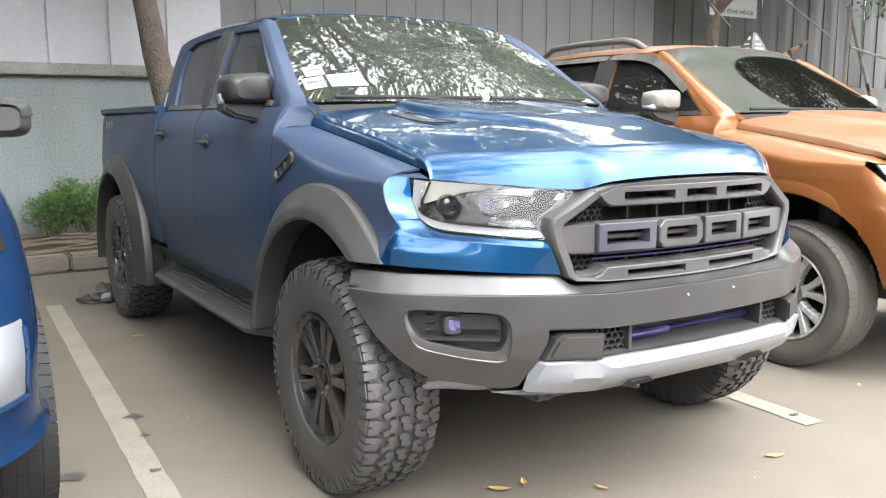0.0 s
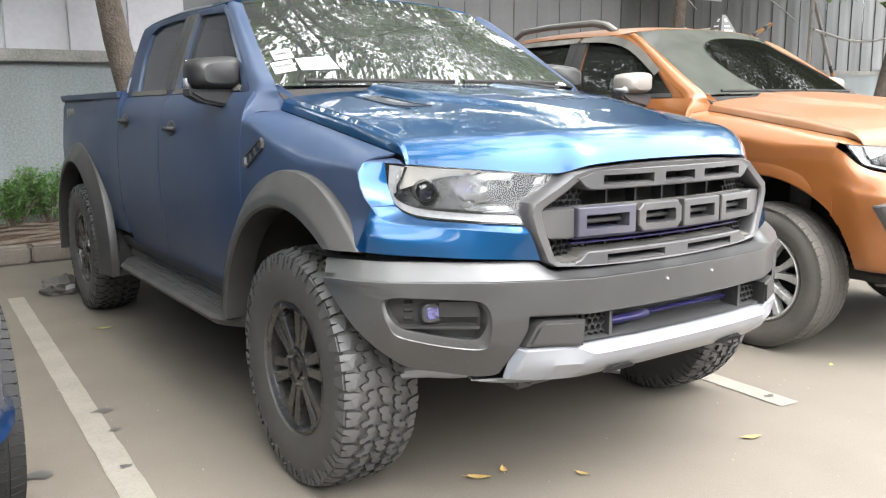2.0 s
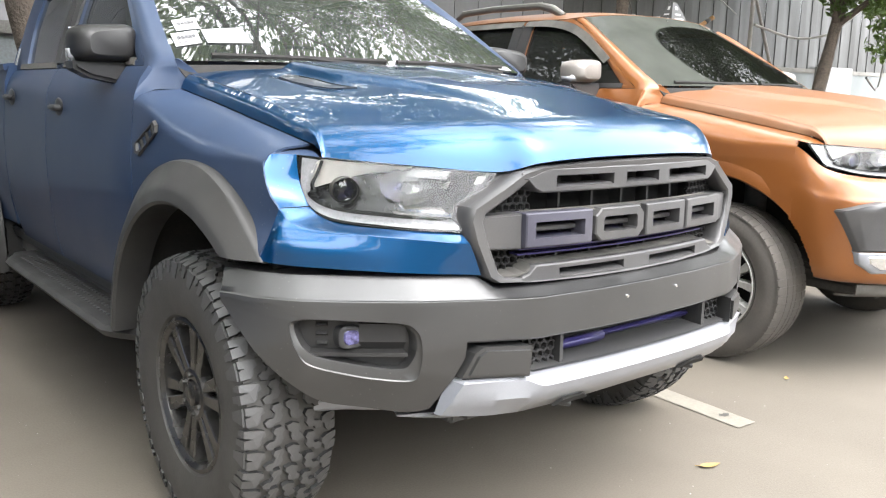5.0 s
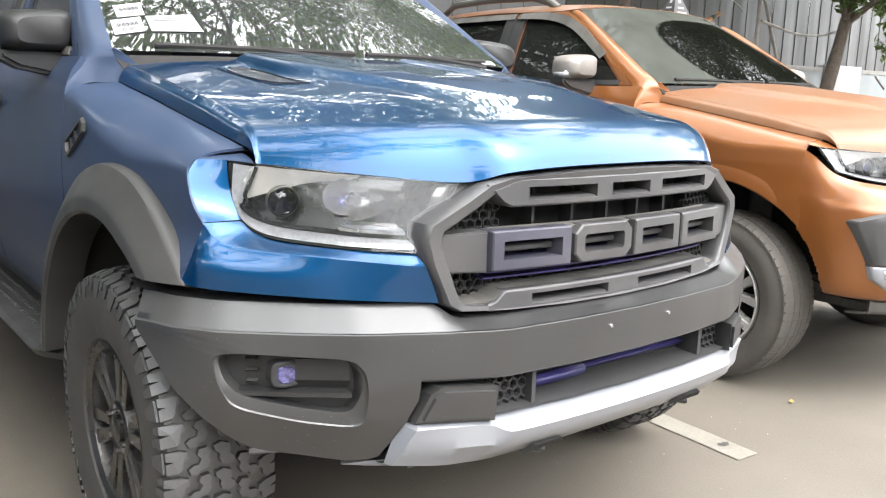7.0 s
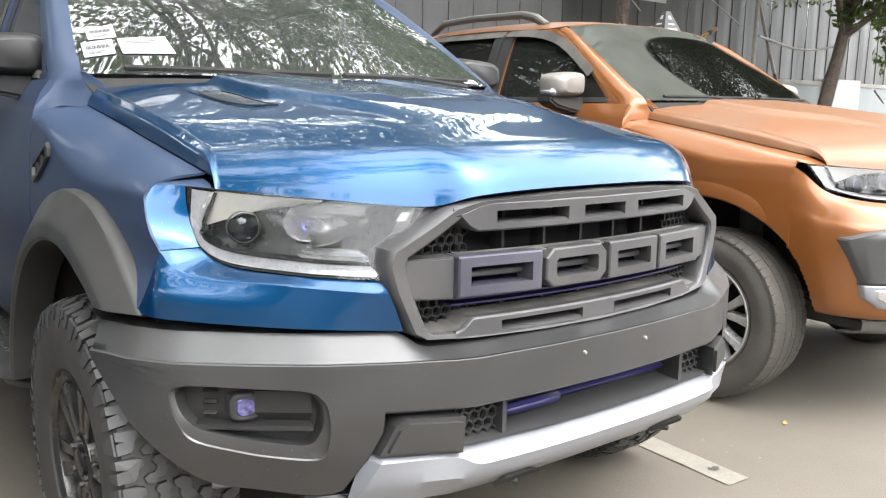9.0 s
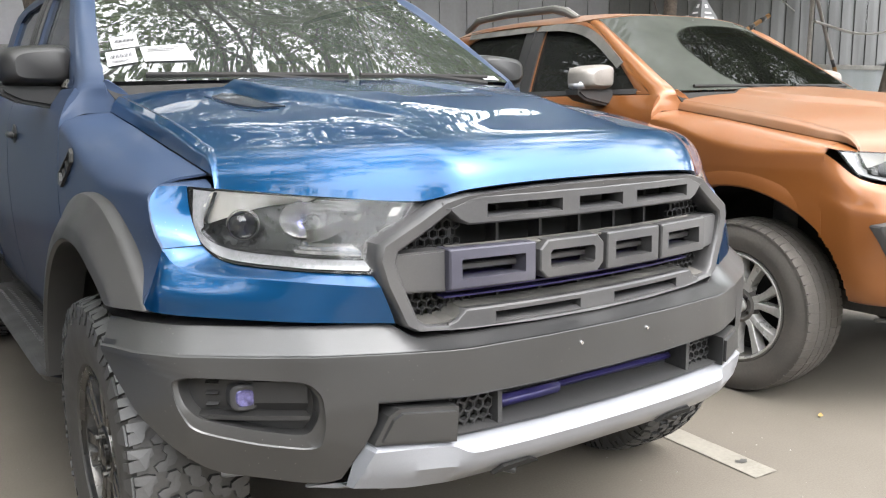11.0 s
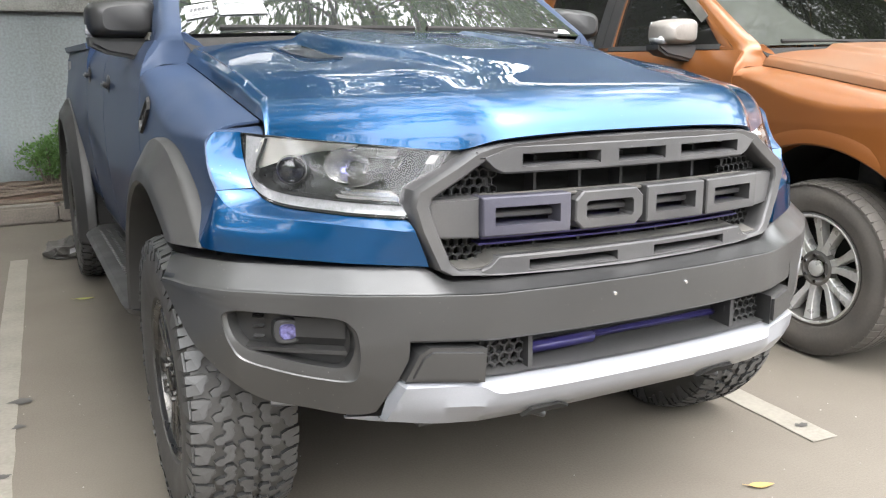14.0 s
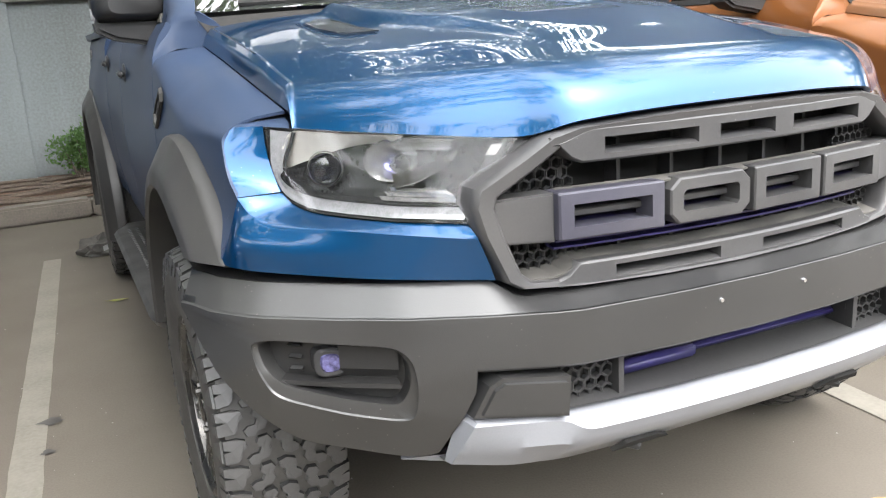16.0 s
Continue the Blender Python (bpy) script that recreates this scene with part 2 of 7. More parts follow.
M_BEZEL = mat("silvered_lamp_bezel", (0.62, 0.60, 0.56), 0.35, 0.25, color2=(0.5, 0.485, 0.455), scale=8, vary=0.6)
M_GREYPAINT = mat("grey_metallic_trim", (0.154, 0.147, 0.14), 0.35, 0.6, color2=(0.196, 0.189, 0.182), scale=6, vary=0.6, dust=0.3)
M_WHITE = mat("white_paper", (0.3125, 0.3125, 0.3125), 0.6, color2=(0.2772, 0.2772, 0.2772), scale=20, vary=0.4)
M_INK = mat("black_ink", (0.03, 0.03, 0.035), 0.6, scale=10, vary=0.3)
M_SEAT = mat("dark_seat_fabric", (0.035, 0.035, 0.038), 0.85, color2=(0.06, 0.06, 0.06), scale=15, vary=0.7)
M_LINER = mat("cabin_headliner", (0.22, 0.21, 0.20), 0.9, scale=8, vary=0.5)
M_GLASS_WS = glass_mat("windscreen_glass", (0.42, 0.50, 0.45), film=(0.165, 0.178, 0.166), film_amount=0.13, ior=2.05)
M_GLASS_SIDE = glass_mat("dusty_tinted_glass", (0.30, 0.33, 0.34), film=(0.085, 0.092, 0.10), film_amount=0.40, ior=1.5)
M_GLASS_DARK = glass_mat("dark_tinted_glass", (0.05, 0.055, 0.055), film=(0.05, 0.052, 0.048), film_amount=0.35, ior=1.4)
M_GLASS_DUST = glass_mat("dusty_windscreen_glass", (0.06, 0.065, 0.06), film=(0.075, 0.080, 0.070), film_amount=0.66, clear=(0.17, 1.505, 0.585, 0.215), gloss=0.4, ior=1.3)
M_GLASS_LAMP = glass_mat("clear_lamp_cover", (0.95, 0.95, 0.95), film=(0.25, 0.25, 0.25), film_amount=0.018, gloss=0.8, ior=1.47)
# violet glare on grille, intake and fog lamp, put into the base colours
M_VIOLET = mat("plastic_with_violet_glare", (0.022, 0.018, 0.105), 0.30, 0.1, color2=(0.030, 0.026, 0.095), scale=9, fine=90, vary=0.8, dust=0.12, dust_color=(0.07, 0.067, 0.09))
M_FOG = mat("lamp_lens_with_violet_glare", (0.022, 0.020, 0.060), 0.15, 0.3, color2=(0.16, 0.15, 0.34), scale=50, fine=120, vary=0.9, coat=1.0, bump=0.002)
M_PLATE = mat("grille_with_violet_glare", (0.026, 0.026, 0.044), 0.38, 0.1, color2=(0.034, 0.034, 0.052), scale=7, fine=200, vary=0.8, rvary=0.08, dust=0.14, spec=0.5, specks=0.35)
M_SEAL = mat("dusty_window_seal", (0.085, 0.080, 0.070), 0.8, color2=(0.05, 0.048, 0.043), scale=14, fine=80, vary=0.8)
M_LENS = glass_mat("projector_lens", (0.42, 0.42, 0.75), ior=1.7)


# ---- building tools ----
def part(name, bm, material, parent=None, label="", smooth=True, normals=True):
    """Links a bmesh as one mesh object under a thing or a part."""
    if smooth:
        bmesh.ops.remove_doubles(bm, verts=bm.verts[:], dist=0.0003)
    if normals:
        bmesh.ops.recalc_face_normals(bm, faces=bm.faces[:])
    if smooth:
        for e in bm.edges:
            if len(e.link_faces) == 2 and e.calc_face_angle(0) > radians(34):
                e.smooth = False
    me = bpy.data.meshes.new(name)
    bm.to_mesh(me)
    bm.free()
    return part_mesh(name, me, material, parent, label, smooth)


def part_mesh(name, me, material, parent=None, label="", smooth=True):
    if material and not me.materials:
        me.materials.append(material)
    if smooth:
        me.polygons.foreach_set("use_smooth", [True] * len(me.polygons))
    ob = new(name, me)
    if parent:
        ob.parent = parent
    if label:
        tagged(ob, label)
    return ob


def spline(pts, n, even=True):
    """n points along a smooth curve through pts."""
    p = np.array(pts, float)
    if len(p) == 2:
        t = np.linspace(0, 1, n)[:, None]
        return p[0] * (1 - t) + p[1] * t
    d = np.r_[0, np.cumsum(np.sqrt(np.linalg.norm(np.diff(p, axis=0), axis=1) + 1e-9))]
    d /= d[-1]
    m = np.empty_like(p)
    m[1:-1] = (p[2:] - p[:-2]) / (d[2:] - d[:-2])[:, None]
    m[0] = (p[1] - p[0]) / (d[1] - d[0])
    m[-1] = (p[-1] - p[-2]) / (d[-1] - d[-2])
    out = []
    for u in np.linspace(0, 1, n):
        i = min(max(np.searchsorted(d, u, side="right") - 1, 0), len(p) - 2)
        h = d[i + 1] - d[i]
        s = (u - d[i]) / h
        out.append((2 * s ** 3 - 3 * s * s + 1) * p[i] + (s ** 3 - 2 * s * s + s) * h * m[i] + (-2 * s ** 3 + 3 * s * s) * p[i + 1] + (s ** 3 - s * s) * h * m[i + 1])
    return np.array(out)


def loft(curves, nu, nv):
    """A grid of points through curves, each a list of points."""
    c = np.array([spline(k, nu) for k in curves])
    return np.stack([spline(c[:, i], nv) for i in range(nu)], axis=1)


def straight(curves, nu, per=1):
    """A grid with straight steps from curve to curve."""
    c = np.array([spline(k, nu) for k in curves])
    rows = []
    for a, b in zip(c[:-1], c[1:]):
        for k in range(per):
            rows.append(a + (b - a) * k / per)
    rows.append(c[-1])
    return np.array(rows)


def sheet(bm, P, thick=0.0, inward=(0, 2.5, 0.6), close=False):
    """Quads over a grid of points; with thick a shell whose second skin lies on the side of the point inward."""
    P = np.array(P)
    nv, nu = P.shape[:2]
    top = [[bm.verts.new(q) for q in row] for row in P]
    faces = []
    wrap = nu if close else nu - 1
    for j in range(nv - 1):
        for i in range(wrap):
            k = (i + 1) % nu
            faces.append(bm.faces.new((top[j][i], top[j][k], top[j + 1][k], top[j + 1][i])))
    if thick:
        du, dv = np.gradient(P, axis=1), np.gradient(P, axis=0)
        N = np.cross(du, dv)
        N /= np.linalg.norm(N, axis=2)[..., None] + 1e-9
        c = P.reshape(-1, 3).mean(0)
        if np.dot(N.reshape(-1, 3).mean(0), np.array(inward) - c) < 0:
            N = -N
        low = [[bm.verts.new(q) for q in row] for row in P + N * thick]
        for j in range(nv - 1):
            for i in range(nu - 1):
                bm.faces.new((low[j][i], low[j + 1][i], low[j + 1][i + 1], low[j][i + 1]))
        for j in range(nv - 1):
            bm.faces.new((top[j][0], top[j + 1][0], low[j + 1][0], low[j][0]))
            bm.faces.new((top[j][-1], low[j][-1], low[j + 1][-1], top[j + 1][-1]))
        for i in range(nu - 1):
            bm.faces.new((top[0][i], low[0][i], low[0][i + 1], top[0][i + 1]))
            bm.faces.new((top[-1][i], top[-1][i + 1], low[-1][i + 1], low[-1][i]))
    return faces


def box(bm, lo, hi, bevel=0.0, m=None, seg=2):
    r = bmesh.ops.create_cube(bm, size=1)
    vs = r["verts"]
    for v in vs:
        v.co = Vector([lo[k] + (v.co[k] + 0.5) * (hi[k] - lo[k]) for k in range(3)])
    if bevel:
        es = list({e for v in vs for e in v.link_edges})
        r = bmesh.ops.bevel(bm, geom=es, offset=bevel, segments=seg, affect="EDGES")
        vs = list({v for f in r["faces"] for v in f.verts} | {v for v in vs if v.is_valid})
    if m is not None:
        bmesh.ops.transform(bm, matrix=m, verts=vs)
    return vs


def tube(bm, pts, radii, n=8, caps=True):
    """A tube through points, with a radius at each."""
    pts = [Vector(p) for p in pts]
    rings = []
    for i, p in enumerate(pts):
        d = (pts[min(i + 1, len(pts) - 1)] - pts[max(i - 1, 0)]).normalized()
        q = d.to_track_quat("Z", "Y")
        rings.append([bm.verts.new(p + q @ Vector((math.cos(a) * radii[i], math.sin(a) * radii[i], 0))) for a in np.linspace(0, 2 * math.pi, n, endpoint=False)])
    for a, b in zip(rings, rings[1:]):
        for i in range(n):
            bm.faces.new((a[i], a[(i + 1) % n], b[(i + 1) % n], b[i]))
    if caps:
        bm.faces.new(rings[0][::-1])
        bm.faces.new(rings[-1])


def prism(bm, pts, depth, bevel=0.0):
    """A flat polygon (3D points) with depth along a vector."""
    a = [bm.verts.new(p) for p in pts]
    b = [bm.verts.new(Vector(p) + Vector(depth)) for p in pts]
    n = len(a)
    fs = [bm.faces.new(a), bm.faces.new(b[::-1])]
    for i in range(n):
        fs.append(bm.faces.new((a[i], b[i], b[(i + 1) % n], a[(i + 1) % n])))
    if bevel:
        es = [e for v in a for e in v.link_edges if e.other_vert(v) in a]
        bmesh.ops.bevel(bm, geom=list(set(es)), offset=bevel, segments=2, affect="EDGES")
    return fs


def revolve(bm, profile, n, axis="x"):
    """Turns (along, radius) pairs about the x axis."""
    rings = []
    for x, r in profile:
        rings.append([bm.verts.new((x, r * math.sin(a), r * math.cos(a))) for a in np.linspace(0, 2 * math.pi, n, endpoint=False)])
    for a, b in zip(rings, rings[1:]):
        for i in range(n):
            bm.faces.new((a[i], a[(i + 1) % n], b[(i + 1) % n], b[i]))
    return rings


def mirrored(bm):
    """A copy of bm on the other side of the plane x = 0."""
    b2 = bm.copy()
    for v in b2.verts:
        v.co.x = -v.co.x
    bmesh.ops.reverse_faces(b2, faces=b2.faces[:])
    return b2


def pair(name, bm, material, parent, label="", smooth=True):
    """The part and its mirror image."""
    b2 = mirrored(bm)
    return part(name, bm, material, parent, label, smooth), part(name, b2, material, parent, label, smooth)


def thing(name, label, category, m=None, group="", kind=""):
    e = new(name)
    e.empty_display_size = 0.1
    tagged(e, label, category, group, kind)
    if m is not None:
        e.matrix_world = m
    return e


def interp(table, v):
    xs, ys = zip(*table)
    return float(np.interp(v, xs, ys))


def sm(x):
    x = min(max(x, 0.0), 1.0)
    return x * x * (3 - 2 * x)


def leaf_mat(name, color, color2):
    """Leaves that let some light through, each a little different."""
    m = mat(name, color, 0.5, color2=color2, scale=3, fine=25, vary=0.9)
    nt = m.node_tree
    n, link = nt.nodes, nt.links.new
    b = n["Principled BSDF"]
    tl = n.new("ShaderNodeBsdfTranslucent")
    tl.inputs["Color"].default_value = (color2[0] * 1.3, color2[1] * 1.3, color2[2], 1)
    mx = n.new("ShaderNodeMixShader")
    mx.inputs["Fac"].default_value = 0.35
    link(b.outputs[0], mx.inputs[1])
    link(tl.outputs[0], mx.inputs[2])
    link(mx.outputs[0], n["Material Output"].inputs["Surface"])
    return m


# ---- ground, wall, planter ----
M_ASPHALT = mat("worn_pale_tarmac", (0.105, 0.0905, 0.0725), 0.85, color2=(0.070, 0.0600, 0.0480), scale=1.1, fine=140, vary=0.9, bump=0.0012, rvary=0.08, dust=0.35, dust_color=(0.131, 0.113, 0.089))
M_LINE = mat("worn_white_road_paint", (0.205, 0.190, 0.160), 0.7, color2=(0.128, 0.118, 0.098), scale=5, fine=70, vary=0.85, bump=0.0006, dust=0.3, dust_color=(0.146, 0.130, 0.106))
M_CONCRETE = mat("stained_concrete", (0.225, 0.250, 0.268), 0.9, color2=(0.115, 0.126, 0.124), scale=1.1, fine=45, vary=1.0, bump=0.0006, streak=0.18, dust=0.5, dust_color=(0.27, 0.28, 0.272))
M_LEDGE = mat("weathered_concrete_ledge", (0.2652, 0.2564, 0.2387), 0.9, color2=(0.1326, 0.1282, 0.1149), scale=4, fine=60, vary=0.95, bump=0.002)
M_SHEET = mat("pale_painted_sheet", (0.395, 0.385, 0.415), 0.5, 0.0, color2=(0.33, 0.32, 0.34), scale=1.5, fine=20, vary=0.8, streak=0.2, dust=0.25, dust_color=(0.36, 0.345, 0.335))
M_METAL = mat("grey_sheet_metal", (0.054, 0.053, 0.051), 0.5, 0.15, color2=(0.036, 0.036, 0.035), scale=1.8, fine=25, vary=0.9, streak=0.2, rvary=0.14, dust=0.3, dust_color=(0.054, 0.054, 0.049))
# same fence metal, colour lightened to offset the crowns' shade
M_METAL_LIFTED = mat("grey_sheet_metal_lightened", (0.128, 0.125, 0.130), 0.5, 0.15, color2=(0.105, 0.102, 0.105), scale=1.8, fine=25, vary=0.9, streak=0.2, rvary=0.14, dust=0.3, dust_color=(0.130, 0.126, 0.124))
M_SOIL = mat("reddish_soil", (0.14, 0.07437, 0.04813), 0.95, color2=(0.07437, 0.04813, 0.035), scale=6, fine=60, vary=1.0, bump=0.01)
M_KERB = mat("concrete_kerb", (0.1772, 0.1542, 0.1312), 0.9, color2=(0.1115, 0.09848, 0.08527), scale=5, fine=60, vary=0.9, bump=0.002)
M_BARK = mat("tree_bark", (0.1435, 0.1116, 0.09031), 0.95, color2=(0.06375, 0.05313, 0.04463), scale=9, fine=45, vary=1.0, bump=0.02)
M_LEAF = leaf_mat("tree_leaves", (0.055, 0.095, 0.028), (0.10, 0.15, 0.04))
M_BUSH = leaf_mat("bush_leaves", (0.055, 0.12, 0.032), (0.095, 0.175, 0.045))
M_ROOT = mat("dry_roots", (0.14, 0.1085, 0.084), 0.95, color2=(0.077, 0.0595, 0.049), scale=20, fine=80, vary=0.9, bump=0.004)
M_DRYLEAF = mat("dry_leaf", (0.39, 0.27, 0.09), 0.7, color2=(0.27, 0.165, 0.06), scale=30, vary=0.8, per_object=0.25)
M_GREENLEAF = mat("fallen_green_leaf", (0.18, 0.21, 0.0375), 0.6, color2=(0.225, 0.18, 0.045), scale=30, vary=0.8)
M_POLE = mat("weathered_pole", (0.266, 0.245, 0.224), 0.7, 0.2, color2=(0.154, 0.133, 0.119), scale=8, vary=0.8)
M_STRIPE = mat("faded_hazard_orange", (0.26, 0.13, 0.045), 0.7, scale=10, vary=0.6)
M_CABLE = mat("pale_cable", (0.315, 0.301, 0.28), 0.6, scale=10, vary=0.5)
M_STAIN = mat("oil_stain", (0.054, 0.05076, 0.04644), 0.6, scale=12, vary=0.6)
M_PEBBLE = mat("grit", (0.2925, 0.2795, 0.26), 0.9, scale=20, vary=0.6)


def structure(name, bm, material, label="", smooth=False):
    ob = part(name, bm, material, None, label, smooth)
    return tagged(ob, label, "", "", "structure")


bm = bmesh.new()
for x0, x1, y0, y1 in ((-400, 400, -400, 400),):
    g = [[(x, y, 0.0) for x in np.r_[-400, -60, np.linspace(-12, 20, 33), 60, 400]] for y in np.r_[-400, -60, np.linspace(-10, 12, 23), 60, 400]]
    sheet(bm, g)
structure("ground", bm, M_ASPHALT, "worn pale grey tarmac parking ground")

# parking lines: thin worn paint
for nm, a, b, w in (("parking_line", (-1.508, 0.33), (-1.330, 4.76), 0.105), ("parking_line", (1.088, 0.342), (1.36, 4.80), 0.112), ("parking_line", (3.95, 0.40), (4.05, 4.80), 0.11), ("parking_line", (-4.05, 0.33), (-3.95, 4.76), 0.11)):
    bm = bmesh.new()
    d = (np.array(b) - np.array(a))
    d /= np.linalg.norm(d)
    n = np.array((d[1], -d[0]))
    P = []
    for k in range(40):
        p = np.array(a) + (np.array(b) - np.array(a)) * k / 39
        j = 0.004 * noise.noise(Vector((k * 0.9, a[0], 0)))
        P.append([(*(p - n * (w / 2 + j)), 0.004), (*p, 0.0045), (*(p + n * (w / 2 - j)), 0.004)])
    sheet(bm, P)
    structure(nm, bm, M_LINE, "worn white parking line")

# low wall, ledge, sheet fence above
WY = 7.60
bm = bmesh.new()
box(bm, (-9.0, WY + 0.0, 0.0), (30.0, WY + 0.25, 1.80))
structure("wall_north", bm, M_CONCRETE, "stained grey concrete wall")
bm = bmesh.new()
box(bm, (-9.0, WY - 0.09, 0.10), (-1.385, WY - 0.003, 1.765), 0.006)
structure("wall_north_panel", bm, M_CONCRETE, "paler concrete wall panel standing proud")
bm = bmesh.new()
box(bm, (-9.0, WY - 0.12, 1.768), (2.6, WY + 0.27, 1.885), 0.01)
box(bm, (2.6, WY - 0.015, 1.80), (30.0, WY + 0.27, 1.886), 0.008)
structure("wall_ledge", bm, M_LEDGE, "weathered concrete wall ledge")
fence = thing("sheet_fence", "tall fence of pale painted and grey metal sheets on the wall", "fence", kind="structure")
xs = [x for x in np.arange(-8.45, 0.9, 0.585)]
for x in xs:
    bm = bmesh.new()
    box(bm, (x + 0.004, WY + 0.02, 1.885), (x + 0.5885, WY + 0.05, 4.6))
    part("panel", bm, M_SHEET, fence, smooth=False)
    bm = bmesh.new()
    box(bm, (x - 0.005, WY - 0.012, 1.887), (x + 0.070, WY + 0.018, 4.6), 0.004)
    part("batten", bm, M_SHEET, fence, smooth=False)
x = 0.90
while x < 29:
    w = 0.42
    bm = bmesh.new()
    P = []
    prof = [(0.0, 0.0), (0.006, -0.014), (0.020, -0.014), (0.026, 0.0), (0.22, -0.004), (w, 0.0), (w + 0.014, 0.006)]
    tilt = 0.012 * noise.noise(Vector((x, 3.1, 0)))
    for z in (1.87, 2.4, 3.2, 4.0, 4.6):
        P.append([(x + a, WY + 0.05 + b + tilt * (z - 2) + 0.006 * noise.noise(Vector((x + a, z * 1.3, 7))), z) for a, b in prof])
    sheet(bm, P, 0.002, inward=(x, 20, 3))
    # left sheets get the lightened copy, brightness put into the colour
    part("panel", bm, M_METAL_LIFTED if x < 7.3 else M_METAL, fence, smooth=False)
    x += w

# planter strip: kerb, soil, roots
bm = bmesh.new()
for k in range(-9, 28):
    box(bm, (k * 1.0 + 0.004, 6.15, 0.0), (k * 1.0 + 0.996, 6.33, 0.155), 0.02)
structure("kerb", bm, M_KERB, "worn concrete planter kerb")
bm = bmesh.new()
P = []
for y in np.linspace(6.325, WY + 0.02, 16):
    P.append([(x, y, 0.13 + 0.05 * noise.noise(Vector((x * 1.4, y * 1.9, 0))) + 0.02 * noise.noise(Vector((x * 6, y * 6, 2))) + 0.05 * (y - 6.3) / 1.3) for x in np.linspace(-9, 28, 260)])
sheet(bm, P)
structure("planter_soil", bm, M_SOIL, "reddish planter soil with litter", smooth=True)
# closing walls out of sight
bm = bmesh.new()
box(bm, (-14.0, -26.7, 0.0), (-13.7, 8.0, 6.0))
structure("wall_west", bm, M_CONCRETE, "plain concrete wall beside the yard")
bm = bmesh.new()
box(bm, (-40.0, -27.0, 0.0), (45.0, -26.7, 9.0))
structure("wall_south", bm, M_CONCRETE, "plain concrete wall across the yard")


# ---- wheels ----
def tread_outline(kind, k):
    """One pitch of an all-terrain tread: blocks as outlines of (along, across) in units of the pitch and of the half width."""
    out = []
    for s in (-1, 1):
        # shoulder blocks, long and short in turn, each with a notch
        e = 1.0 if (k + (s > 0)) % 2 else 0.95
        out.append([(0.02, s * e), (0.44, s * e), (0.50, s * 0.84), (0.56, s * e), (0.88, s * e), (0.90, s * 0.74), (0.80, s * 0.62), (0.56, s * 0.60), (0.44, s * 0.68), (0.20, s * 0.70), (0.06, s * 0.76)])
        # S-shaped blocks that hook into each other
        o = 0.0 if s < 0 else 0.45
        q = [(-0.10, 0.58), (0.12, 0.62), (0.24, 0.54), (0.26, 0.44), (0.44, 0.40), (0.62, 0.46), (0.80, 0.42), (0.84, 0.28), (0.66, 0.22), (0.48, 0.27), (0.28, 0.24), (0.06, 0.30), (0.02, 0.42), (-0.12, 0.46)]
        out.append([(a + o, s * b) for a, b in q])
    q = [(0.06, 0.17), (0.26, 0.18), (0.40, 0.10), (0.56, 0.12), (0.78, 0.10), (0.90, -0.04), (0.82, -0.17), (0.62, -0.16), (0.46, -0.08), (0.30, -0.09), (0.10, -0.06), (0.0, 0.05)]
    out.append(q)
    return out


def shrink(poly, k):
    c = np.mean(poly, axis=0)
    return [tuple(c + (np.array(p) - c) * k) for p in poly]


def tyre_parts(parent, R, width, rim_r, kind, rubber, tread):
    """Carcass with sidewall ribs, and a tread of real blocks."""
    h = width / 2
    bm = bmesh.new()
    rt = R - (0.013 if kind == "mud" else 0.004)
    prof = [(-h * 0.78, rim_r), (-h * 0.90, rim_r + 0.012), (-h * 0.98, rim_r + 0.05), (-h * 1.0, (rim_r + rt) / 2), (-h * 0.985, rt - 0.055), (-h * 0.95, rt - 0.03),
            (-h * 0.86, rt - 0.008), (-h * 0.6, rt), (0, rt + 0.002), (h * 0.6, rt), (h * 0.86, rt - 0.008), (h * 0.95, rt - 0.03), (h * 0.985, rt - 0.055), (h, (rim_r + rt) / 2),
            (h * 0.98, rim_r + 0.05), (h * 0.9, rim_r + 0.012), (h * 0.78, rim_r)]
    revolve(bm, prof, 96)
    carcass = part("tyre", bm, rubber, parent, smooth=True)
    return carcass


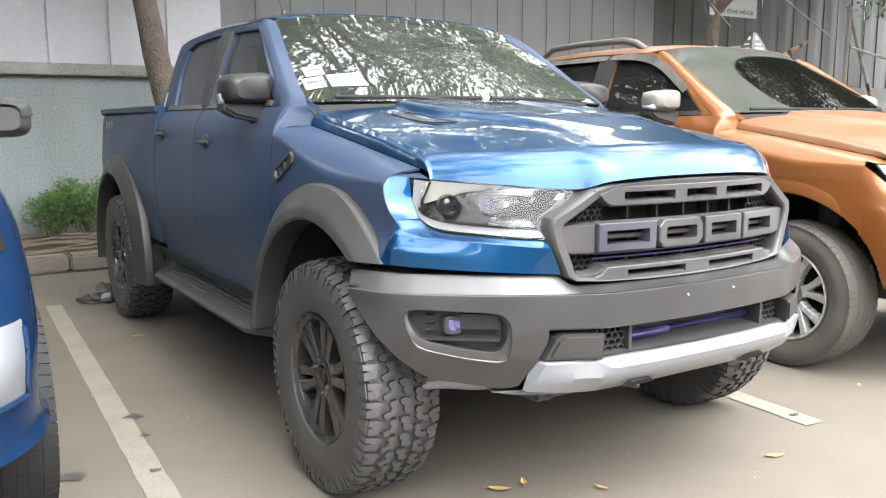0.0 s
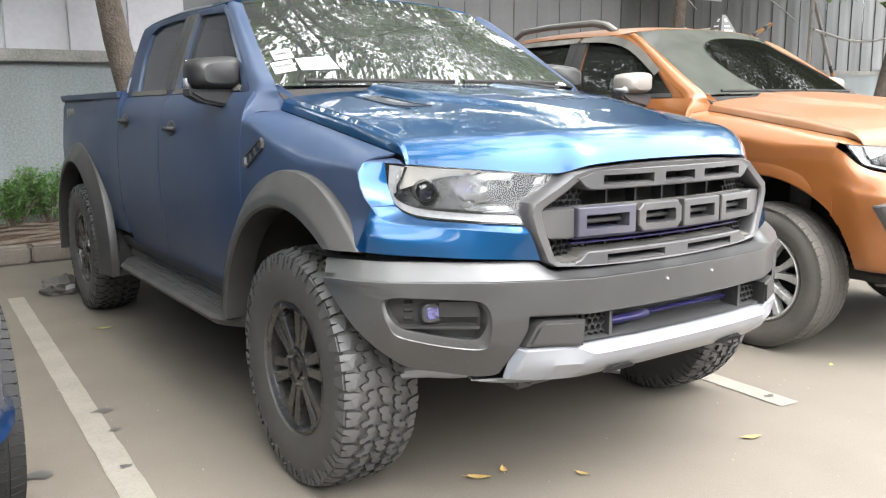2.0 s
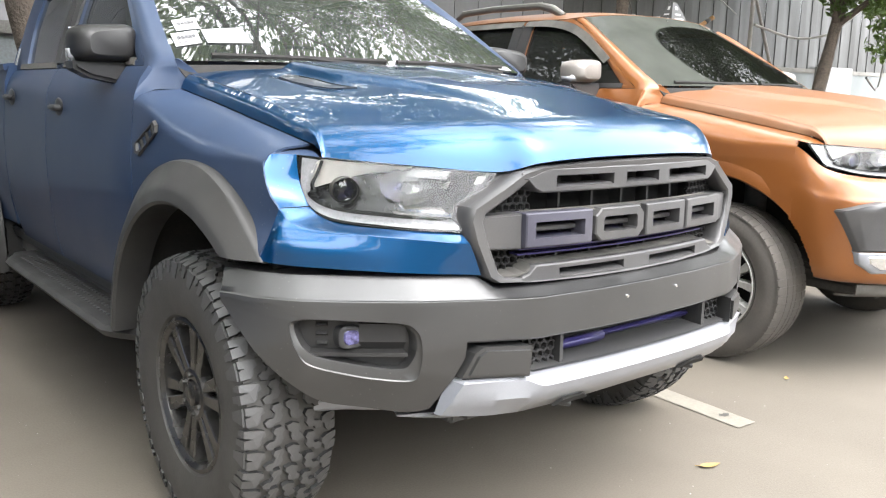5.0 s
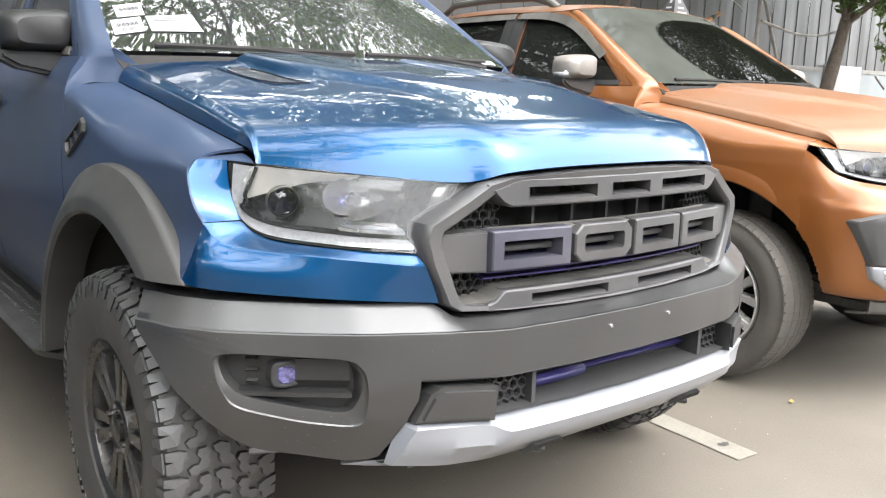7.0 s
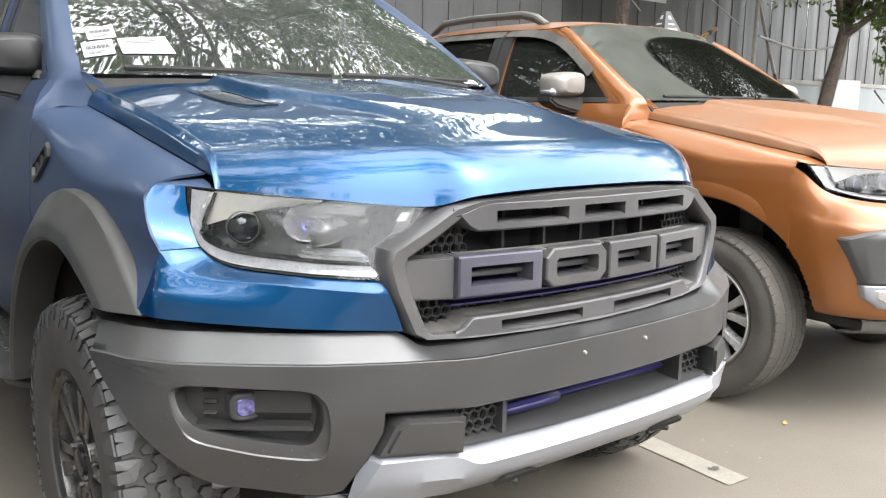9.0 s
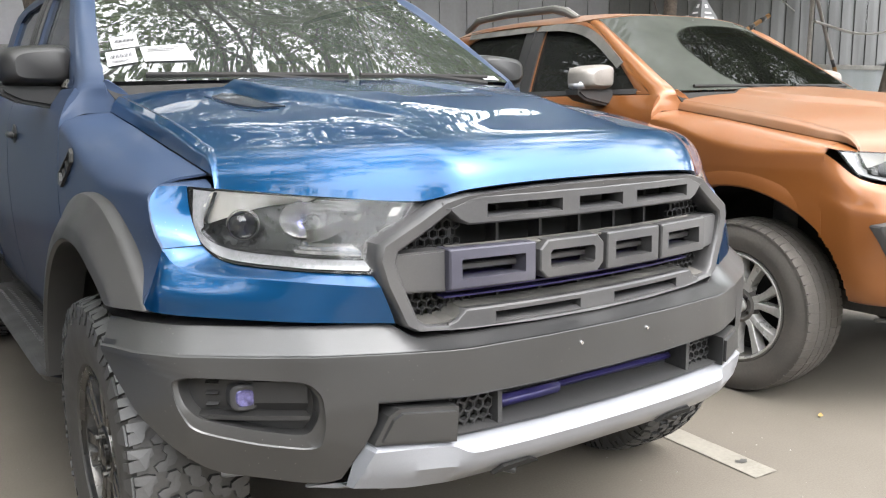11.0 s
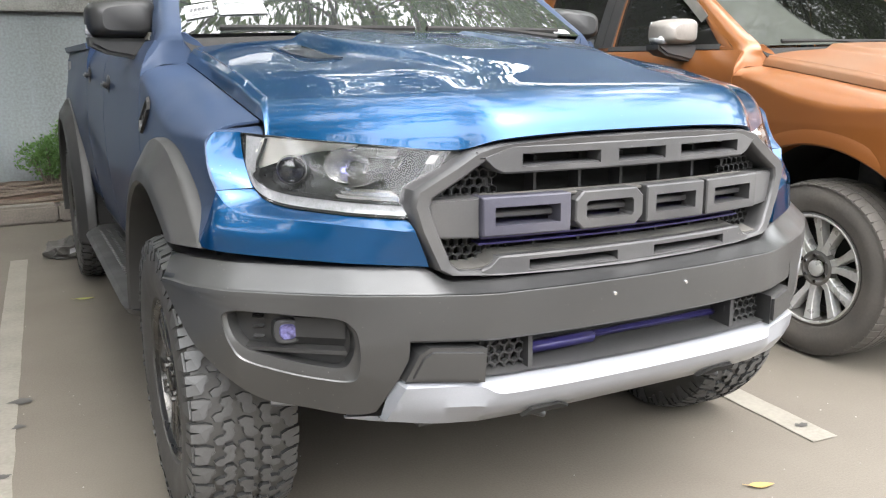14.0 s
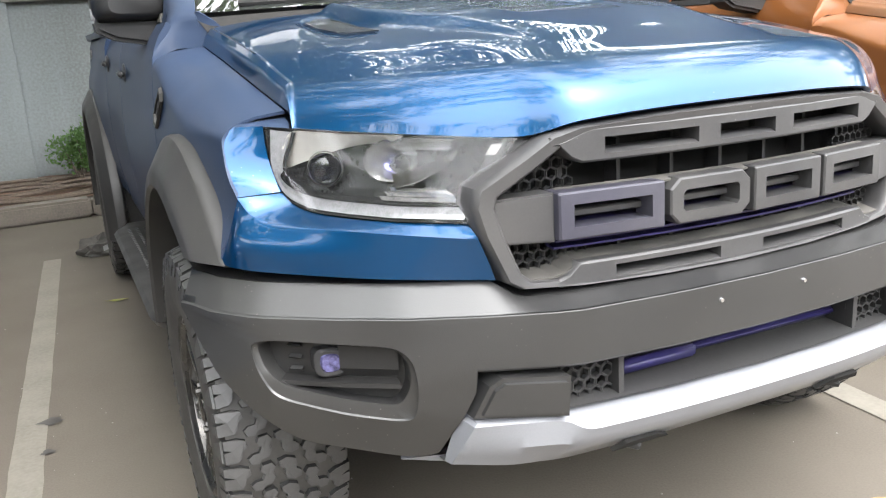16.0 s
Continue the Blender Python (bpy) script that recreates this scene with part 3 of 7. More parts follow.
def tread_part(parent, R, width, kind, tread):
    h = width / 2 * 0.97
    bm = bmesh.new()
    n = 42 if kind == "mud" else 60
    drop = lambda v: 0.020 * abs(v) ** 4 if kind == "mud" else 0.012 * abs(v) ** 4

    def block(poly, a0, da, top, deep):
        lows, highs, n2 = [], [], len(poly)
        for k, q in ((1.0, shrink(poly, 1.05)), (0.90, shrink(poly, 0.98))):
            for u, v in q:
                r = R - drop(v) - (0 if k < 1 else deep)
                a = a0 + u * da
                (highs if k < 1 else lows).append(bm.verts.new((v * h, r * math.sin(a), r * math.cos(a))))
        bm.faces.new(highs)
        for i in range(n2):
            bm.faces.new((lows[i], lows[(i + 1) % n2], highs[(i + 1) % n2], highs[i]))

    if kind != "mud":
        polys = [[(0.06, s * c - w), (0.94, s * c - w), (0.94, s * c + w), (0.06, s * c + w)] for s, c, w in ((1, 0.0, 0.10), (1, 0.33, 0.16), (-1, 0.33, 0.16))]
        polys += [[(0.08, s * 0.58), (0.92, s * 0.58), (0.92, s * 1.0), (0.08, s * 1.0)] for s in (-1, 1)]
    da = 2 * math.pi / n
    for k in range(n):
        for poly in (tread_outline(kind, k) if kind == "mud" else polys):
            block(poly, k * da, da, 0, 0.013 if kind == "mud" else 0.006)
    # shoulder lugs that turn down the side, long and short in turn
    if kind == "mud":
        for k in range(n):
            for s in (-1, 1):
                for u0, u1, low, t0, t1 in (((0.04, 0.44, 0.056, 0.10, 0.40), (0.58, 0.86, 0.042, 0.62, 0.84)) if k % 2 else ((0.06, 0.86, 0.070, 0.26, 0.66),)):
                    q = []
                    for u, t in ((u0, t0), (u1, t1)):
                        a, b = (k + u) * da, (k + t) * da
                        r0, r1 = R - drop(1) - 0.004, R - low
                        q += [(s * h * 0.99, r0, a), (s * h * 1.035, r1, b), (s * h * 0.97, r1, b), (s * h * 0.95, r0, a)]
                    vs = [bm.verts.new((x, r * math.sin(a), r * math.cos(a))) for x, r, a in q]
                    for f in ((0, 1, 5, 4), (1, 2, 6, 5), (0, 4, 7, 3), (0, 3, 2, 1), (4, 5, 6, 7)):
                        bm.faces.new([vs[i] for i in f])
    ob = part("tread", bm, tread, parent, "chunky block tread" if kind == "mud" else "", smooth=False)
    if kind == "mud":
        # worn grey tops; groove walls near black, their shade put into the colour
        ob.data.materials.append(M_NEARBLACK)
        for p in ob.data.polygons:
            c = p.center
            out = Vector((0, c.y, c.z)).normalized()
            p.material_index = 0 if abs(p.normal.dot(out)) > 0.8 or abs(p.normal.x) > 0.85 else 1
    return ob


def wheel(name, R, width, rim_r, kind, parent, m, face, rubber, tread, rim_mat, spoke_mat, spokes, label):
    """A wheel about the x axis, outer side at -x: tyre with tread, rim, spokes, hub cap and nuts."""
    w = new(name)
    w.empty_display_size = 0.1
    w.parent = parent
    w.matrix_local = m
    tagged(w, label)
    h = width / 2
    tyre_parts(w, R, width, rim_r, kind, rubber, tread)
    tread_part(w, R, width, kind, tread)
    bm = bmesh.new()
    revolve(bm, [(-h * 0.80, rim_r + 0.002), (-h * 0.86, rim_r + 0.004), (-h * 0.88, rim_r - 0.006), (-h * 0.80, rim_r - 0.018), (-h * 0.2, rim_r - 0.028), (h * 0.5, rim_r - 0.032), (h * 0.8, rim_r)], 72)
    part("rim", bm, rim_mat, w)
    # near-black disc: the shade behind the spokes is put into its colour
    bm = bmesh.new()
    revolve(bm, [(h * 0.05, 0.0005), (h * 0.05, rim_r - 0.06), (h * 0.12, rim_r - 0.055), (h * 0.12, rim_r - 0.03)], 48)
    part("brake_disc", bm, M_NEARBLACK, w)
    if kind != "mud":
        bm = bmesh.new()
        revolve(bm, [(-h * 0.885, rim_r - 0.004), (-h * 0.90, rim_r - 0.007), (-h * 0.885, rim_r - 0.014), (-h * 0.84, rim_r - 0.016)], 72)
        part("rim_lip", bm, spoke_mat, w, "machined bright rim lip")
    bm = bmesh.new()
    for k in range(spokes):
        a = 2 * math.pi * k / spokes + 0.26
        rot = Matrix.Rotation(a, 4, "X")
        for s in (-1, 1):
            # each spoke forks: two arms from the hub to the rim, with a slot between
            f0, f1 = -face, -h * 0.80
            mud = kind == "mud"
            ring = []
            for (y, z, hw, fx, dp) in ((0.016 * s, 0.045, 0.014, f0, 0.05), ((0.020 if mud else 0.014) * s, 0.10, 0.015, f0 - 0.002, 0.05), ((0.028 if mud else 0.034) * s, 0.16, 0.018 if mud else 0.016, (f0 + f1) / 2, 0.05), ((0.036 if mud else 0.062) * s, rim_r - 0.012, 0.024, f1 + 0.002, 0.05)):
                ring.append([rot @ Vector((fx, y - hw, z)), rot @ Vector((fx, y + hw, z)), rot @ Vector((fx + dp, y + hw * 1.25, z)), rot @ Vector((fx + dp, y - hw * 1.25, z))])
            vs = [[bm.verts.new(v) for v in r] for r in ring]
            for p, q in zip(vs, vs[1:]):
                for i in range(4):
                    bm.faces.new((p[i], p[(i + 1) % 4], q[(i + 1) % 4], q[i]))
            bm.faces.new(vs[-1])
            bm.faces.new(vs[0][::-1])
    bmesh.ops.bevel(bm, geom=bm.edges[:], offset=0.0025, segments=1, affect="EDGES")
    part("spoke_set", bm, spoke_mat, w, smooth=False)
    bm = bmesh.new()
    revolve(bm, [(-face - 0.002, 0.075), (-face - 0.006, 0.066), (-face + 0.004, 0.050)], 36)
    revolve(bm, [(-face + 0.03, 0.085), (-face - 0.002, 0.078), (-face - 0.002, 0.045), (-face + 0.006, 0.040)], 36)
    part("hub", bm, rim_mat, w)
    bm = bmesh.new()
    revolve(bm, [(-face + 0.006, 0.036), (-face - 0.010, 0.035), (-face - 0.014, 0.028), (-face - 0.014, 0.0004)], 28)
    part("hub_cap", bm, spoke_mat, w)
    for k in range(6):
        a = 2 * math.pi * k / 6 + 0.1
        bm = bmesh.new()
        bmesh.ops.create_cone(bm, cap_ends=True, segments=6, radius1=0.010, radius2=0.008, depth=0.02, matrix=Matrix.Translation((-face - 0.004, 0.058 * math.sin(a), 0.058 * math.cos(a))) @ Matrix.Rotation(radians(-90), 4, "Y"))
        part("wheel_nut", bm, M_CHROME if kind != "mud" else M_RIMDARK, w, smooth=False)
    return w


# ---- pickup truck body ----
SIDE = [(0.40, 0.850), (0.50, 0.872), (0.60, 0.902), (0.75, 0.925), (0.90, 0.934), (1.05, 0.935), (1.16, 0.926), (1.24, 0.918), (1.30, 0.902), (1.345, 0.876), (1.37, 0.853)]
CABIN = [(1.36, 0.853), (1.45, 0.826), (1.60, 0.775), (1.72, 0.727), (1.765, 0.700), (1.79, 0.665)]


def side_w(y, z, wide=True):
    w = interp(SIDE, z)
    if y < 1.05 and not wide:
        w -= 0.058 * ((1.05 - y) / 0.5) ** 2
    elif y < 1.05:
        w -= 0.022 * ((1.05 - y) / 0.5) ** 2 * sm((z - 0.86) / 0.14)
        w += 0.016 * sm((0.97 - z) / 0.1) * sm((0.80 - y) / 0.25)
    if y > 3.4:
        w -= 0.01 * (y - 3.4)
    return w


def shut_z(y):
    return interp([(0.46, 1.126), (0.52, 1.152), (0.87, 1.208), (1.10, 1.246), (1.36, 1.285), (1.45, 1.296)], y)


def arch_low(y, yc, zc, r, sill):
    d = r * r - (y - yc) ** 2
    return max(sill, zc + math.sqrt(d)) if d > 0 else sill


def side_panel(y0, y1, low, high, nu, nv, roll=None, wide=True):
    """A body side panel: columns from y0 to y1 between two heights, over the body's own section."""
    P = []
    for j in range(nv):
        row = []
        for i in range(nu):
            y = y0 + (y1 - y0) * i / (nu - 1)
            a, b = low(y), high(y)
            z = a + (b - a) * j / (nv - 1)
            x = side_w(y, z, wide)
            if roll:
                x = roll(y, z, x, b)
            row.append((-x, y, z))
        P.append(row)
    return P


def cab_pt(y, z, out=0.0):
    return (-(interp(CABIN, z) + out), y, z)


def ring_sheet(outer, inner, n=6):
    """A frame between two outlines with the same number of corners."""
    def walkround(loop):
        pts = []
        for k in range(len(loop)):
            a, b = np.array(loop[k], float), np.array(loop[(k + 1) % len(loop)], float)
            for s in range(n):
                pts.append(a + (b - a) * s / n)
        return pts
    return [walkround(outer), walkround(inner)]


def fender_roll(y, z, x, top):
    k = sm((y - 0.52) / 0.4) * (1 - sm((y - 1.02) / 0.38))
    d = min(1.0, max(0.0, (top - z) / (0.05 + 0.055 * k)))
    return 0.777 + (x - 0.777) * math.sin(math.pi / 2 * d) ** (0.5 + 0.12 * k)


def fender_front(z):
    return interp([(0.82, 0.505), (0.876, 0.50), (0.927, 0.490), (1.004, 0.470), (1.030, 0.506), (1.062, 0.528), (1.097, 0.542), (1.130, 0.550), (1.141, 0.551), (1.165, 0.535)], z)


HOOD_EDGE = [(0.0, 0.090, 1.134), (0.20, 0.096, 1.132), (0.36, 0.118, 1.122), (0.446, 0.174, 1.099), (0.60, 0.278, 1.110), (0.70, 0.372, 1.119), (0.785, 0.466, 1.127)]
HOOD_CREST = [(0.0, 0.205, 1.232), (0.20, 0.212, 1.231), (0.36, 0.240, 1.226), (0.45, 0.285, 1.220), (0.58, 0.385, 1.216), (0.66, 0.476, 1.214), (0.752, 0.585, 1.208)]
HOOD_MID = [(0.0, 0.50, 1.282), (0.20, 0.50, 1.281), (0.36, 0.52, 1.276), (0.47, 0.56, 1.268), (0.58, 0.62, 1.261), (0.66, 0.70, 1.256), (0.750, 0.80, 1.252)]
HOOD_BACK = [(0.0, 0.90, 1.333), (0.20, 0.90, 1.332), (0.36, 0.92, 1.327), (0.47, 0.95, 1.319), (0.58, 0.98, 1.308), (0.66, 1.03, 1.302), (0.748, 1.08, 1.295)]
HOOD_END = [(0.0, 1.255, 1.371), (0.20, 1.260, 1.370), (0.36, 1.275, 1.366), (0.47, 1.290, 1.361), (0.58, 1.312, 1.355), (0.66, 1.338, 1.348), (0.750, 1.376, 1.336)]
GLASS_BASE = [(0.0, 1.292, 1.385), (0.25, 1.300, 1.385), (0.5, 1.335, 1.384), (0.785, 1.405, 1.380)]
GLASS_MID = [(0.0, 1.640, 1.612), (0.25, 1.648, 1.609), (0.48, 1.680, 1.600), (0.716, 1.748, 1.590)]
GLASS_TOP = [(0.0, 2.005, 1.812), (0.25, 2.012, 1.808), (0.44, 2.030, 1.799), (0.640, 2.075, 1.779)]


def whole(curve):
    """A half curve and its mirror image, from one side to the other."""
    return [(-x, y, z) for x, y, z in curve[:0:-1]] + [(x, y, z) for x, y, z in curve]


def hood_grid(scoops):
    end = HOOD_END if scoops else [(x, y + 0.018, z + 0.003) for x, y, z in HOOD_END]
    # the nose stands steep, then rounds over to the flat top
    nose = []
    for fy, fz in ((0.0, 0.0), (0.11, 0.30), (0.27, 0.56), (0.47, 0.76), (0.70, 0.90), (0.86, 0.96)):
        nose.append([(e[0] + (c[0] - e[0]) * fy, e[1] + (c[1] - e[1]) * fy, e[2] + (c[2] - e[2]) * fz) for e, c in zip(HOOD_EDGE, HOOD_CREST)])
    after = [(x, y + 0.055, z + 0.010) for x, y, z in HOOD_CREST]
    P = loft([whole(c) for c in (*nose, HOOD_CREST, after, HOOD_MID, HOOD_BACK, end)], 121, 73)
    for row in P:
        for p in row:
            ax, y = abs(p[0]), p[1]
            # raised middle: its edges run back and outwards, soft at the front
            edge = 0.30 + 0.16 * sm((y - 0.35) / 0.75)
            p[2] += 0.022 * sm((edge - ax) / 0.045) * sm((y - 0.33) / 0.45)
            if scoops:
                # shallow trough down the middle
                p[2] -= 0.010 * sm((0.17 - ax) / 0.03) * sm((y - 0.60) / 0.3)
                # sunk scoop beside the raised middle
                p[2] -= 0.012 * sm(1.0 - ((ax - 0.50) / 0.075) ** 2) * sm((y - 0.70) / 0.25) * sm((1.24 - y) / 0.12)
    return P


def pickup(name, label, m, paint, paint_side, offroad, glass, ws_glass, lift):
    """A double-cab pickup: front at y = 0, facing -y, wheels on the ground; lift shifts the body up."""
    t = thing(name, label, "pickup truck", m, group="parked pickup trucks")
    L = Matrix.Translation((0, 0, lift))

    def add(pname, bm, mt, label="", smooth=True, both=False):
        bmesh.ops.transform(bm, matrix=L, verts=bm.verts[:])
        if both:
            return pair(pname, bm, mt, t, label, smooth)
        return part(pname, bm, mt, t, label, smooth)

    # hood with its side drops
    bm = bmesh.new()
    P = hood_grid(offroad)
    sheet(bm, P, 0.012)
    for s in (0, -1):
        e = P[:, s]
        sgn = -1 if s == 0 else 1
        low = np.array([(sgn * 0.776, p[1] + 0.004, min(shut_z(p[1]) + 0.004, p[2] - 0.003)) for p in e])
        mid = (e + low) / 2 + np.array((sgn * 0.004, 0, 0.002))
        sheet(bm, np.array([e, mid, low]), 0.008)
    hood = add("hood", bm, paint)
    # windscreen cowl
    bm = bmesh.new()
    sheet(bm, loft([whole([(x, y - 0.012, z - 0.026) for x, y, z in HOOD_END]), whole([(0.0, 1.290, 1.374), (0.25, 1.298, 1.374), (0.5, 1.333, 1.373), (0.782, 1.403, 1.366)])], 33, 5), 0.01)
    add("cowl", bm, M_MATT)
    # front fenders
    bm = bmesh.new()
    arch = 0.600 if offroad else 0.520
    zc = 0.415 - (lift if not offroad else 0)
    ya = 0.47 if offroad else 0.555
    P = side_panel(ya, 1.428, lambda y: arch_low(y, 0.93 if offroad else 0.95, zc, arch, 0.56), shut_z, 90, 40, fender_roll, offroad)
    if offroad:
        # the front edge follows the corner facet and the seam to the flare
        for j, row in enumerate(P):
            for i, (x, y, z) in enumerate(row):
                y2 = y
                for _ in range(6):
                    y2 = fender_front(z) + (y - ya) / (1.428 - ya) * (1.428 - fender_front(z))
                    a, b = max(arch_low(y2, 0.93, zc, arch, 0.56), 0.876 if y2 < 0.66 else 0.0), shut_z(y2)
                    z = a + (b - a) * j / (len(P) - 1)
                row[i] = (-fender_roll(y2, z, side_w(y2, z), shut_z(y2)), y2, z)
    sheet(bm, P, 0.006)
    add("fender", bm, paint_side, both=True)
    # doors
    for pname, y0, y1 in (("front_door", 1.436, 2.492), ("rear_door", 2.500, 3.262)):
        bm = bmesh.new()
        low = (lambda y: 0.555) if pname == "front_door" else (lambda y: arch_low(y, 4.12, zc, 0.93, 0.555))
        sheet(bm, side_panel(y0, y1, low, lambda y: 1.362, 24, 22), 0.02)
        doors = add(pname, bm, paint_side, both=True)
        hy = 2.30 if pname == "front_door" else 3.11
        for d, s in zip(doors, (1, -1)):
            bm = bmesh.new()
            zz = 1.205 + lift + (0.03 if pname == "rear_door" else 0)
            bmesh.ops.create_uvsphere(bm, u_segments=16, v_segments=10, radius=1, matrix=Matrix.Translation((-s * 0.920, hy, zz)) @ Matrix.Diagonal((0.008, 0.062, 0.040, 1)))
            part("handle_cup", bm, M_BLACK, d)
            bm = bmesh.new()
            box(bm, (-s * 0.938 - 0.007, hy - 0.085, zz - 0.013), (-s * 0.938 + 0.007, hy + 0.085, zz + 0.013), 0.0065)
            box(bm, (-s * 0.931 - 0.008, hy + 0.055, zz - 0.010), (-s * 0.931 + 0.008, hy + 0.08, zz + 0.010), 0.004)
            part("door_handle", bm, M_BLACK if offroad else M_CHROME, d, "dark pull handle" if offroad else "chrome pull handle")
    # sills
    bm = bmesh.new()
    P = [[(-interp(SIDE, z) + (0.03 if z < 0.5 else 0.006), y, z) for y in np.linspace(1.36, 3.5, 30)] for z in np.linspace(0.40, 0.553, 8)]
    sheet(bm, P, 0.02)
    add("sill", bm, M_BLACK, both=True)
    # cab frame with the window openings
    fo = [(1.50, 1.364), (1.70, 1.515), (2.00, 1.722), (2.10, 1.762), (2.30, 1.778), (2.495, 1.784), (2.495, 1.60), (2.495, 1.364)]
    fi = [(1.61, 1.392), (1.745, 1.512), (1.985, 1.680), (2.07, 1.722), (2.28, 1.733), (2.425, 1.738), (2.425, 1.60), (2.425, 1.392)]
    ro = [(2.500, 1.364), (2.500, 1.60), (2.500, 1.784), (2.80, 1.790), (3.15, 1.776), (3.36, 1.745), (3.345, 1.55), (3.315, 1.364)]
    ri = [(2.570, 1.392), (2.570, 1.60), (2.570, 1.742), (2.80, 1.746), (3.06, 1.738), (3.17, 1.700), (3.17, 1.55), (3.115, 1.392)]
    for pname, o, i in (("front_window_frame", fo, fi), ("rear_window_frame", ro, ri)):
        bm = bmesh.new()
        a, b = ring_sheet(o, i, 5)
        rows = [[cab_pt(*p) for p in a], [cab_pt(*(p * 0.5 + q * 0.5), 0.004) for p, q in zip(a, b)], [cab_pt(*q, -0.004) for q in b], [cab_pt(*q, -0.03) for q in b]]
        sheet(bm, np.array(rows), 0, close=True)
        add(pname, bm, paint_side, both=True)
        bm = bmesh.new()
        c = np.mean(np.array(i), axis=0)
        rows = [[cab_pt(*(c + (q - c) * k), -0.018) for q in b] for k in (1.03, 0.7, 0.4, 0.02)]
        sheet(bm, np.array(rows), 0, close=True)
        for ob in add(pname.replace("_frame", ""), bm, glass, both=True):
            ob.visible_shadow = False
        # rubber lip under the glass, black pillar trim
        bm = bmesh.new()
        ys = [q[0] for q in i]
        sheet(bm, np.array([[cab_pt(y, 1.368, 0.008) for y in np.linspace(min(ys) - 0.02, max(ys) + 0.02, 12)], [cab_pt(y, 1.392, 0.006) for y in np.linspace(min(ys) - 0.02, max(ys) + 0.02, 12)]]), 0.008)
        add("window_seal", bm, M_SEAL if offroad else M_BLACK, both=True)
    bm = bmesh.new()
    sheet(bm, np.array([[cab_pt(y, z, 0.010) for y in (2.418, 2.46, 2.496)] for z in np.linspace(1.388, 1.745, 10)]), 0.01)
    sheet(bm, np.array([[cab_pt(y, z, 0.010) for y in (2.503, 2.54, 2.578)] for z in np.linspace(1.388, 1.748, 10)]), 0.01)
    add("pillar_trim", bm, M_BLACK, both=True)
    # windscreen pillars: from the cabin side to the glass
    base = GLASS_BASE
    midc = GLASS_MID
    topc = GLASS_TOP
    bm = bmesh.new()
    e = spline([base[-1], midc[-1], topc[-1]], 20)
    g = spline([(fo[0][0], fo[0][1]), (1.70, 1.515), (2.00, 1.722), (2.10, 1.762)], 20)
    inner = [(-x + 0.004, y, z) for x, y, z in e]
    outer = [cab_pt(y, z, 0.001) for y, z in g]
    mid = [((a[0] + b[0]) / 2 - 0.008, (a[1] + b[1]) / 2 - 0.012, (a[2] + b[2]) / 2 + 0.012) for a, b in zip(inner, outer)]
    # the foot runs on below, between hood corner and door
    inner = [(-0.770, 1.384, 1.280), (-0.776, 1.395, 1.335)] + inner[::3]
    mid = [(-0.850, 1.424, 1.284), (-0.845, 1.431, 1.335)] + mid[::3]
    edge = [(-0.900, 1.430, 1.238), (-0.888, 1.438, 1.308)] + [((a[0] + b[0]) / 2 - 0.004, (a[1] + b[1]) / 2, (a[2] + b[2]) / 2 + 0.004) for a, b in zip(mid[2:], outer[::3])]
    outer = [(-0.913, 1.434, 1.180), (-0.910, 1.4355, 1.275)] + outer[::3]
    sheet(bm, loft([inner, mid, edge, outer], 40, 13), 0.008)
    # inner flank that closes the corner behind the hood
    flank = [[(-0.700, 1.352, 1.20), (-0.705, 1.356, 1.30), (-0.730, 1.372, 1.350), (-0.776, 1.394, 1.384)], [(-0.772, 1.384, 1.20), (-0.774, 1.388, 1.30), (-0.779, 1.398, 1.350), (-0.783, 1.405, 1.386)]]
    sheet(bm, loft(flank, 9, 3), 0.004)
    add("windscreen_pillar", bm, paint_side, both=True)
    # windscreen
    bm = bmesh.new()
    sheet(bm, loft([whole(base), whole(midc), whole(topc)], 41, 25))
    ob = add("windscreen", bm, ws_glass)
    ob.visible_shadow = False
    # roof
    bm = bmesh.new()
    fr = whole([(x, y + 0.004, z + 0.004) for x, y, z in topc] + [(0.70, 2.16, 1.768)])
    r1 = whole([(0.0, 2.22, 1.838), (0.3, 2.22, 1.834), (0.5, 2.24, 1.822), (0.64, 2.28, 1.796), (0.704, 2.32, 1.770)])
    r2 = whole([(0.0, 2.70, 1.850), (0.3, 2.70, 1.846), (0.5, 2.70, 1.834), (0.64, 2.70, 1.808), (0.702, 2.72, 1.780)])
    r3 = whole([(0.0, 3.20, 1.838), (0.3, 3.20, 1.834), (0.5, 3.20, 1.822), (0.64, 3.20, 1.797), (0.704, 3.18, 1.768)])
    r4 = whole([(0.0, 3.44, 1.800), (0.3, 3.44, 1.797), (0.5, 3.42, 1.788), (0.64, 3.39, 1.768), (0.712, 3.36, 1.745)])
    sheet(bm, loft([fr, r1, r2, r3, r4], 41, 33), 0.01, inward=(0, 2.7, 1))
    add("roof", bm, paint)
    # back of the cab, bed sides, tailgate
    bm = bmesh.new()
    sheet(bm, loft([whole([(0.0, 3.44, 1.798), (0.5, 3.42, 1.786), (0.712, 3.36, 1.743)]), whole([(0.0, 3.36, 1.55), (0.5, 3.36, 1.55), (0.79, 3.345, 1.55)]), whole([(0.0, 3.32, 1.30), (0.5, 3.32, 1.30), (0.87, 3.312, 1.32)]), whole([(0.0, 3.32, 0.7), (0.5, 3.32, 0.7), (0.89, 3.312, 0.7)])], 17, 13))
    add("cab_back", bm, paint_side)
    bm = bmesh.new()
    tail = lambda y: 0.05 * max(0.0, (y - 4.80) / 0.22) ** 2
